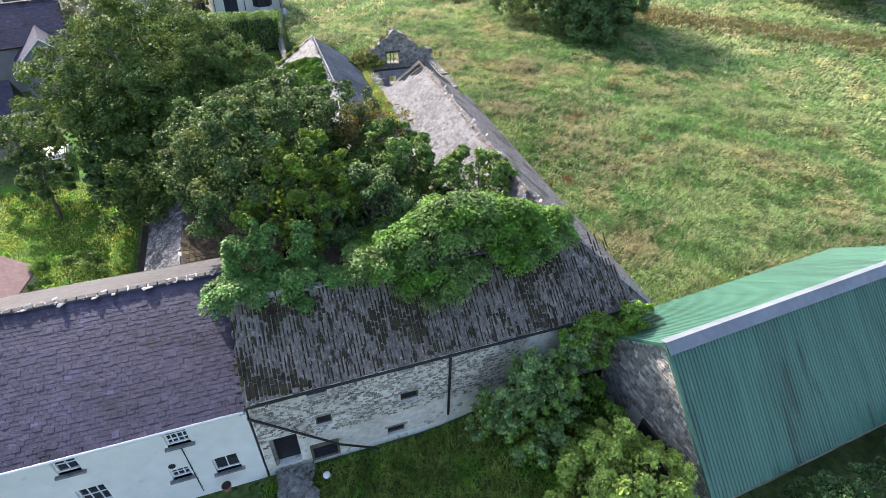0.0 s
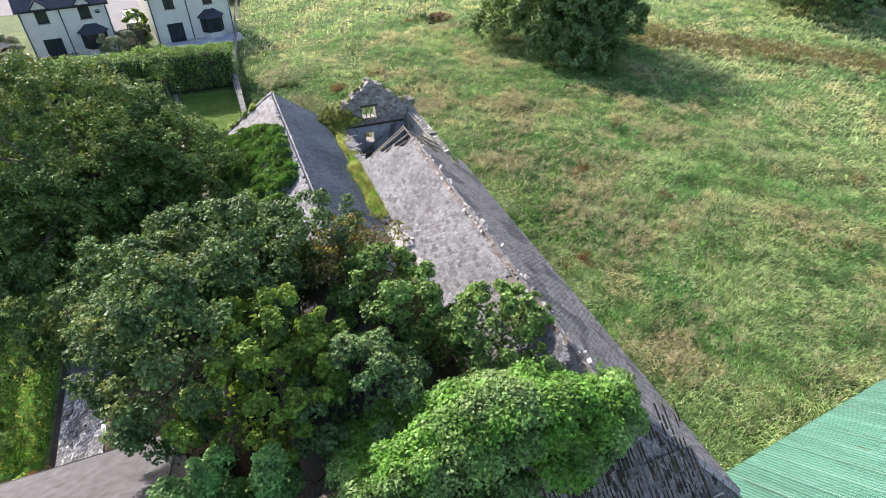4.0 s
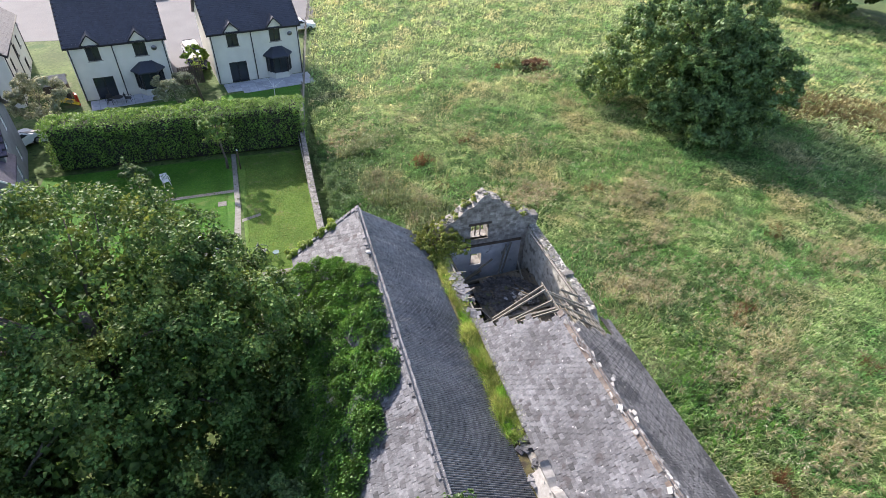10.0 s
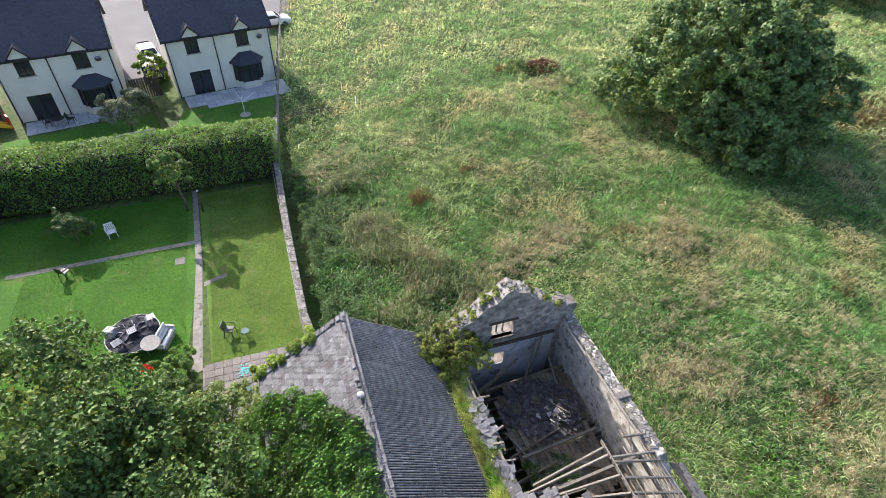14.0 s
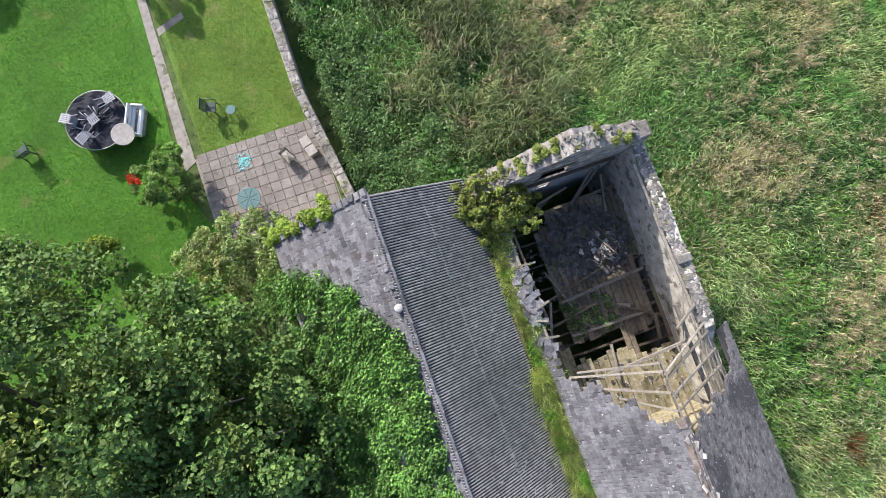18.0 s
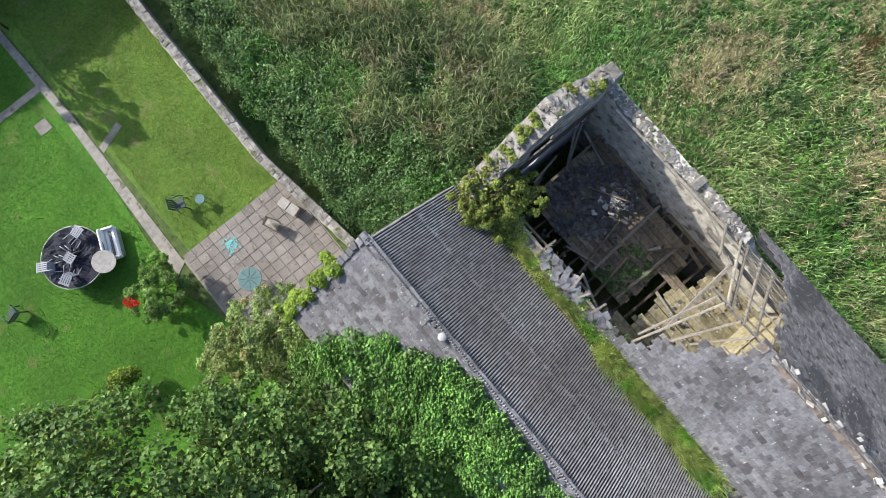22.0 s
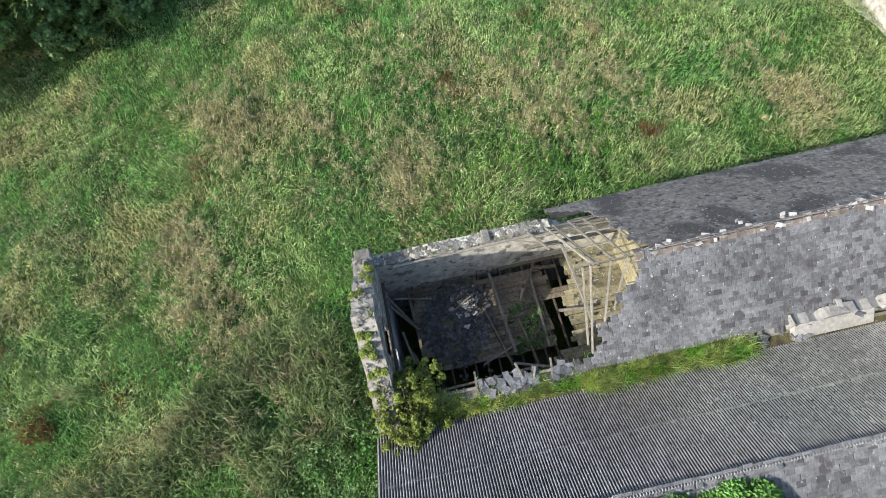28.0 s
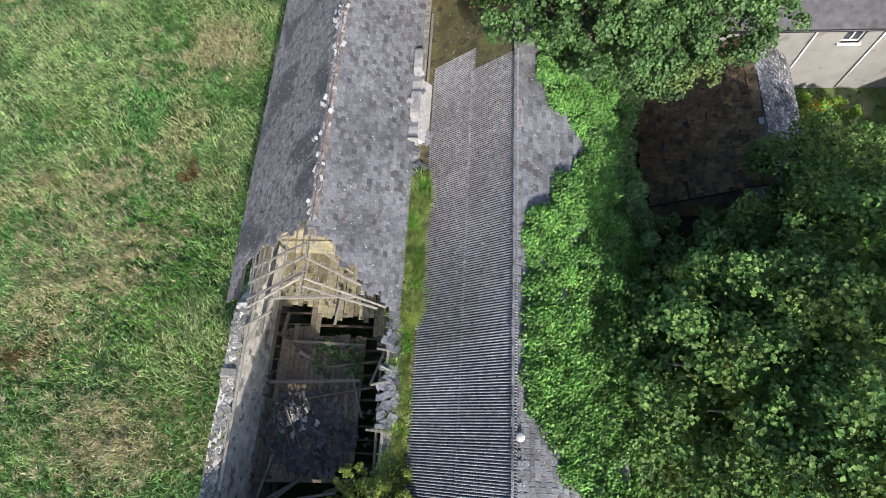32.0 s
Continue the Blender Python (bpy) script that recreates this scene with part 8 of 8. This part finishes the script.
def sward(name, label, leaves, x, y, h, w, turn=0.8, up=0.95, lift=0.0):
    """Long bent blades, lodged by the wind in tresses that swing from place to place."""
    n = len(x)
    a = -0.62 + 3.2 * (vnoise(x, y, 3.4, 11) - 0.5) + 1.8 * (vnoise(x, y, 1.1, 12) - 0.5) + rng.normal(0, turn, n)
    d = np.stack([np.cos(a), np.sin(a), np.zeros(n)], 1)
    hh = (h * rng.uniform(0.55, 1.4, n))[:, None]
    rise = (up * rng.uniform(0.3, 1.3, n))[:, None] * np.array([0, 0, 1.0])
    P = np.stack([x, y, G(x, y) + mound(x, y) + lift - 0.04], 1)
    side = np.stack([-np.sin(a), np.cos(a), rng.normal(0, 0.6, n)], 1) * (w * rng.uniform(0.6, 1.4, n))[:, None]
    mid, tip = P + hh * (0.42 * d + 0.8 * rise), P + hh * (0.95 * d + 0.75 * rise)
    V = np.stack([P, mid + side, tip, mid - side], 1).reshape(-1, 3)
    solo(name, fastmesh(name, V, np.arange(4 * n).reshape(-1, 4)), leaves, label, "grass", kind="stuff")


nettles = lambda x, y: 1.2 * np.exp(-((x - 4.6) / 2.1) ** 2 - ((y - 54) / 9.0) ** 4) * (0.35 + vnoise(x, y, 1.5, 43)) + 0.9 * np.exp(-((x - 7.5) / 3.0) ** 2 - ((y - 46.2) / 2.2) ** 2) + 1.1 * np.maximum(0, vnoise(x, y, 5.5, 41) + 0.35 * vnoise(x, y, 1.6, 42) - 0.84) * (x > 14)
far_share = lambda x, y: np.maximum(S(64, 84, y), S(42, 56, x))
x, y = meadow_points(430000, 4, 56, 14, 84)
ok = rng.random(len(x)) > far_share(x, y)
ok &= rng.random(len(x)) > 0.9 * np.minimum(1, 1.3 * nettles(x, y))
sward("meadow_grass", "long matted meadow grass, green and straw coloured", L_grass, x[ok], y[ok], 0.36, 0.0155, 0.9)
x, y = meadow_points(190000, 4, 88, 10, 120)
ok = rng.random(len(x)) < far_share(x, y)
sward("meadow_grass", "paler long grass farther up the meadow", L_grass_pale, x[ok], y[ok], 0.55, 0.038, 1.0)
x, y = meadow_points(10000, 30, 70, -8, 16)
sward("meadow_grass", "long grass past the steel roof", L_grass, x, y, 0.6, 0.04)


x, y = meadow_points(26000, 5.5, 14, 46, 64)
ok = vnoise(x, y, 2.6, 44) + 0.3 * np.exp(-((x - 8.5) / 3.0) ** 2 - ((y - 54) / 6.0) ** 2) > 0.72
sward("meadow_grass", "grey-olive tall sedge and docks beside the garden wall", L_sedge, x[ok], y[ok], 0.6, 0.017, 1.3, 1.5)

spots = []
for k in range(420):
    x, y = (4.5 + abs(rng.normal(0, 1.7)), rng.uniform(45, 63)) if k % 3 else (7.8 + rng.normal(0, 2.2), 45.2 + abs(rng.normal(0, 2.0)))
    if y > 45.2 and x > 4.4 and y < 64:
        spots.append((x, y, float(G(x, y)) + rng.uniform(0.0, 0.45), rng.uniform(0.3, 0.62)))
for k in range(900):
    x, y = rng.uniform(15.2, 46), rng.uniform(15, 70)
    if nettles(x, y) > 0.12:
        spots.append((x, y, float(G(x, y)) + rng.uniform(-0.1, 0.2), rng.uniform(0.25, 0.5)))
for k in range(170):
    x, y = rng.uniform(4.4, 8.5), rng.uniform(56, 74)
    spots.append((x, y, float(G(x, y)) + rng.uniform(0.0, 0.3), rng.uniform(0.25, 0.55)))
for y in np.arange(45.5, 66, 0.3):
    spots.append((3.75 + rng.uniform(0.3, 1.0), y, rng.uniform(0, 0.5), rng.uniform(0.3, 0.5)))
A = np.array(spots)
P, N = puffed(A[:, :3], A[:, 3], 110000, up=0.6, inner=0.5)
solo("bramble_patch", leaf_mesh("bramble_patch", P, N, 0.11, 0.6, 0.6, three=True), L_weed, "rough mounds of brambles and nettles by the ruined gable", "weeds", kind="stuff")
x, y = rng.uniform(-3, 12.5, 9000), rng.uniform(5, 13.1, 9000)
x, y = np.repeat(x, 7) + rng.normal(0, 0.1, 63000), np.repeat(y, 7) + rng.normal(0, 0.1, 63000)
ok = y < 13.25
x, y = x[ok], y[ok]
solo("yard_grass", blades("yard_grass", np.stack([x, y, G(x, y)], 1), 0.32, 0.02, (0, 0), 0.6), L_yard, "rank green grass in the front yard", "grass", kind="stuff")
# broad weeds by the gable and in patches over the meadow
x, y = meadow_points(110000, 4.2, 44, 14, 72)
d = 1.2 * nettles(x, y) + 0.4 * np.exp(-((x - 16.0) / 1.2) ** 2) * (y < 44)
ok = rng.random(len(x)) < d
x, y = x[ok], y[ok]
x, y = np.repeat(x, 4) + rng.normal(0, 0.12, len(x) * 4), np.repeat(y, 4) + rng.normal(0, 0.12, len(y) * 4)
hz = rng.uniform(0.1, 0.6, len(x)) * (0.6 + 0.5 * np.exp(-((x - 8.5) / 5) ** 2 - ((y - 51) / 8) ** 2))
solo("meadow_weeds", leaf_mesh("meadow_weeds", np.stack([x, y, G(x, y) + 0.8 * mound(x, y) + hz], 1), np.tile([0, 0, 1.0], (len(x), 1)), 0.15, 0.6, 0.6, three=True), L_weed, "nettles and brambles in the rough meadow", "weeds", kind="stuff")
x, y = meadow_points(62000, 6, 60, 14, 80)
ok = rng.random(len(x)) < 0.05 + 1.1 * np.maximum(0, vnoise(x, y, 5.0, 21) + 0.4 * vnoise(x, y, 1.5, 22) - 0.78)
x, y = x[ok], y[ok]
k = 5
x, y = np.repeat(x, k) + rng.normal(0, 0.055, len(x) * k), np.repeat(y, k) + rng.normal(0, 0.055, len(y) * k)
z = G(x, y) + mound(x, y) + np.repeat(rng.uniform(0.25, 0.55, len(x) // k), k) + rng.normal(0, 0.02, len(x))
solo("flower_heads", leaf_mesh("flower_heads", np.stack([x, y, z], 1), np.tile([0, 0, 1.0], (len(x), 1)), 0.062, 0.8, 0.5, three=True), L_seed, "clusters of faded cream flower heads over the meadow", "flowers", kind="stuff")


def round_spots(spots, per, spread):
    c = np.array(spots)
    n = len(c) * per
    k = np.repeat(rng.uniform(0.6, 1.3, len(c)), per)
    r = rng.normal(0, 1, (n, 2)) * spread * k[:, None]
    q = rng.normal(0, 0.25, (len(c) * (per // 25), 2)).repeat(25, axis=0)[:n]
    m = rng.choice(n, len(q) // 25).repeat(25)[:n]
    r = r[m] + q * 0.6
    x, y = np.repeat(c[:, 0], per)[m] + 1.35 * r[:, 0] + 0.5 * r[:, 1], np.repeat(c[:, 1], per)[m] + r[:, 1]
    ok = ((x > 14.7) | (y > 44.3)) & (x > 4.5)
    return x[ok], y[ok]


# small broad leaves scattered through the sward
x, y = meadow_points(60000, 5, 46, 14, 72)
solo("meadow_weeds", leaf_mesh("meadow_weeds", np.stack([x, y, G(x, y) + mound(x, y) + rng.uniform(0.05, 0.22, len(x))], 1), np.tile([0, 0, 1.0], (len(x), 1)), 0.10, 0.6, 0.5, three=True), L_weed, "small broad-leaved weeds among the grass", "weeds", kind="stuff")
# a few upright pale flowering stems
x, y = meadow_points(9000, 9, 60, 14, 75)
solo("grass_stems", blades("grass_stems", np.stack([x, y, G(x, y) + mound(x, y)], 1), 0.5, 0.012, (0.1, -0.1), 0.3), L_stem, "thin upright straw-coloured flowering grass stems", "grass", kind="stuff")
# dry pale stretches, bright green clumps and rusty docks
x, y = round_spots([(21.8, 40.8), (23.8, 35.5), (23.3, 45.1), (19.3, 52.6), (14.1, 50.3), (21.1, 21.6), (27.3, 49.7), (27.2, 39.9), (26, 50.9), (17.5, 52.7), (7.0, 65.1), (29.2, 73.3), (21.9, 33.2), (20.3, 41.9), (25.4, 32), (24.3, 29.4), (36.6, 26.2), (36, 18.7), (35.9, 40.8)], 3000, 1.3)
sward("dry_grass", "dry pale stretches of seeding grass", L_dry, x, y, 0.34, 0.011, 1.1, lift=0.05)
x, y = meadow_points(150000, 10, 52, 14, 76)
ok = rng.random(len(x)) < 2.6 * np.maximum(0, vnoise(x, y, 4.2, 31) + 0.5 * vnoise(x, y, 1.2, 32) - 0.86)
sward("dry_grass", "straw and brown tresses of dead grass", L_dry, x[ok], y[ok], 0.34, 0.011, 1.1, lift=0.04)
x, y = round_spots([(20, 31.7), (27.5, 26.3), (21.6, 36.2), (21.4, 31.3), (17.2, 38.4), (12.1, 47.1), (11.4, 48.7), (23.8, 38.6), (20.7, 32), (19.7, 34.6), (20.6, 36.7), (19, 33.6), (16.4, 30.5), (6, 61.2), (12.5, 45.6)], 1500, 0.75)
solo("green_clumps", leaf_mesh("green_clumps", np.stack([x, y, G(x, y) + mound(x, y) + rng.uniform(0.05, 0.35, len(x))], 1), np.tile([0, 0, 1.0], (len(x), 1)), 0.11, 0.6, 0.6, three=True), L_clump, "bright green clumps of fresh weeds", "weeds", kind="stuff")
x, y = round_spots([(25.7, 38.1), (33.6, 43.8), (13, 55.6), (12, 58.8), (11.9, 59.4), (26.1, 77.6), (20.3, 29), (45.8, 29.4), (24, 52), (30, 33), (38, 24), (17, 62)], 325, 0.32)
solo("dock_stems", blades("dock_stems", np.stack([x, y, G(x, y)], 1), 0.7, 0.02, (0, 0), 0.3), L_rust, "rusty brown dock stems in the meadow", "weeds", kind="stuff")
# grass in the roof valley
y = rng.uniform(31.6, 43.0, 34000)
wide = np.where(y < 37.0, 0.33, 0.14) * (0.75 + 0.45 * np.sin(y * 2.3) * np.sin(y * 0.9 + 1))
ok = rng.random(len(y)) < np.where(y < 37.2, 1.0, 0.45) * (0.65 + 0.35 * np.sin(y * 3.1))
y, wide = y[ok], wide[ok]
x = 8.12 + 0.07 * np.sin(y * 1.7) + rng.normal(0, 1, len(y)) * wide
solo("valley_grass", blades("valley_grass", np.stack([x, y, np.full(len(x), 5.5)], 1), np.where(y < 37.2, 0.5, 0.28)[:, None], 0.016, (-0.25, 0.15), 0.7), L_tuft, "strip of grass growing in the roof valley", "grass", kind="stuff")
y = rng.uniform(36.6, 43.2, 2600)
x = 8.48 + rng.normal(0, 0.14, 2600)
ok = np.sin(y * 4.1) + 0.6 * np.sin(y * 9.3) > -0.1
x, y = x[ok], y[ok]
solo("wall_top_grass", blades("wall_top_grass", np.stack([x, y, np.full(len(x), 5.6)], 1), 0.22, 0.016, (-0.1, 0.1), 0.7), L_tuft, "tufts of grass on the broken wall head", "grass", kind="stuff")
# short blades on the lawns
for x0, x1, material, label in ((-12, -3.0, L_lawn, "short mown grass of the wide lawn"), (-1.7, 2.9, L_lawn_dry, "yellowing mown grass of the lawn strip")):
    k = int((x1 - x0) * 6600)
    x, y = rng.uniform(x0, x1, k), rng.uniform(50.1 if x0 > -5 else 44.5, 65.2, k)
    ok = (x < -3.0 + 0.05 * (y - 50)) | (x > -1.8)
    x, y = x[ok], y[ok]
    solo("lawn_grass", blades("lawn_grass", np.stack([x, y, np.full(len(x), GZ + 0.01)], 1), 0.06, 0.013, (0, 0), 0.6), material, label, "grass", kind="stuff")
# rough grass of the back lawn
x, y = rng.uniform(-24, -9.5, 26000), rng.uniform(27.2, 41, 26000)
solo("rough_grass", blades("rough_grass", np.stack([x, y, np.full(len(x), GZ)], 1), 0.22 + 0.12 * (2 * vnoise(x, y, 2.2, 47) - 1)[:, None], 0.03, (0.1, -0.1), 0.7), L_yard, "rough sunlit grass of the back lawn", "grass", kind="stuff")
# bracken band and a heap of dead branches in the meadow
q = rng.random(2400)
x, y = 48 + 30 * q + rng.normal(0, 1.8, 2400), 66 - 26 * q + rng.normal(0, 2.0, 2400)
x, y = np.repeat(x, 22), np.repeat(y, 22)
x, y = x + rng.normal(0, 0.3, len(x)), y + rng.normal(0, 0.3, len(y))
solo("bracken", blades("bracken", np.stack([x, y, G(x, y) + mound(x, y)], 1), 0.6, 0.06, (0.1, -0.1), 0.9), L_bracken, "brown and green bracken band across the meadow", "bracken", kind="stuff")
tree("brush_heap", "heap of dead brown branches in the meadow", (30.2, 76.6, 0.2), [(30.2, 76.6, 0.6, 1.8, 1.2, 0.7, 26, 0.4)], 3190, 0.172, L_rust, M_twig, trunk=0.04, limbs=24, category="brush")
tree("reed_clump", "grey-green sedge clump beside the brush heap", (27.8, 77.4, 0.2), [(27.8, 77.4, 0.5, 1.6, 1.2, 0.8, 20, 0.4)], 5800, 0.172, L_grey2, M_twig, trunk=0.03, limbs=6, category="sedge")
# dark ferns and moss among the fallen timbers of the ruined floor
A = np.array([(rng.uniform(10.1, 11.8), rng.uniform(37.4, 38.8), FZ + 0.05, rng.uniform(0.1, 0.22)) for k in range(26)])
P, N = puffed(A[:, :3], A[:, 3], 2600, up=0.6)
solo("fern_patch", leaf_mesh("fern_patch", P, N, 0.07, 0.5, 0.5, three=True), L_dark, "dark green ferns growing on the rotten floor", "ferns", kind="stuff")
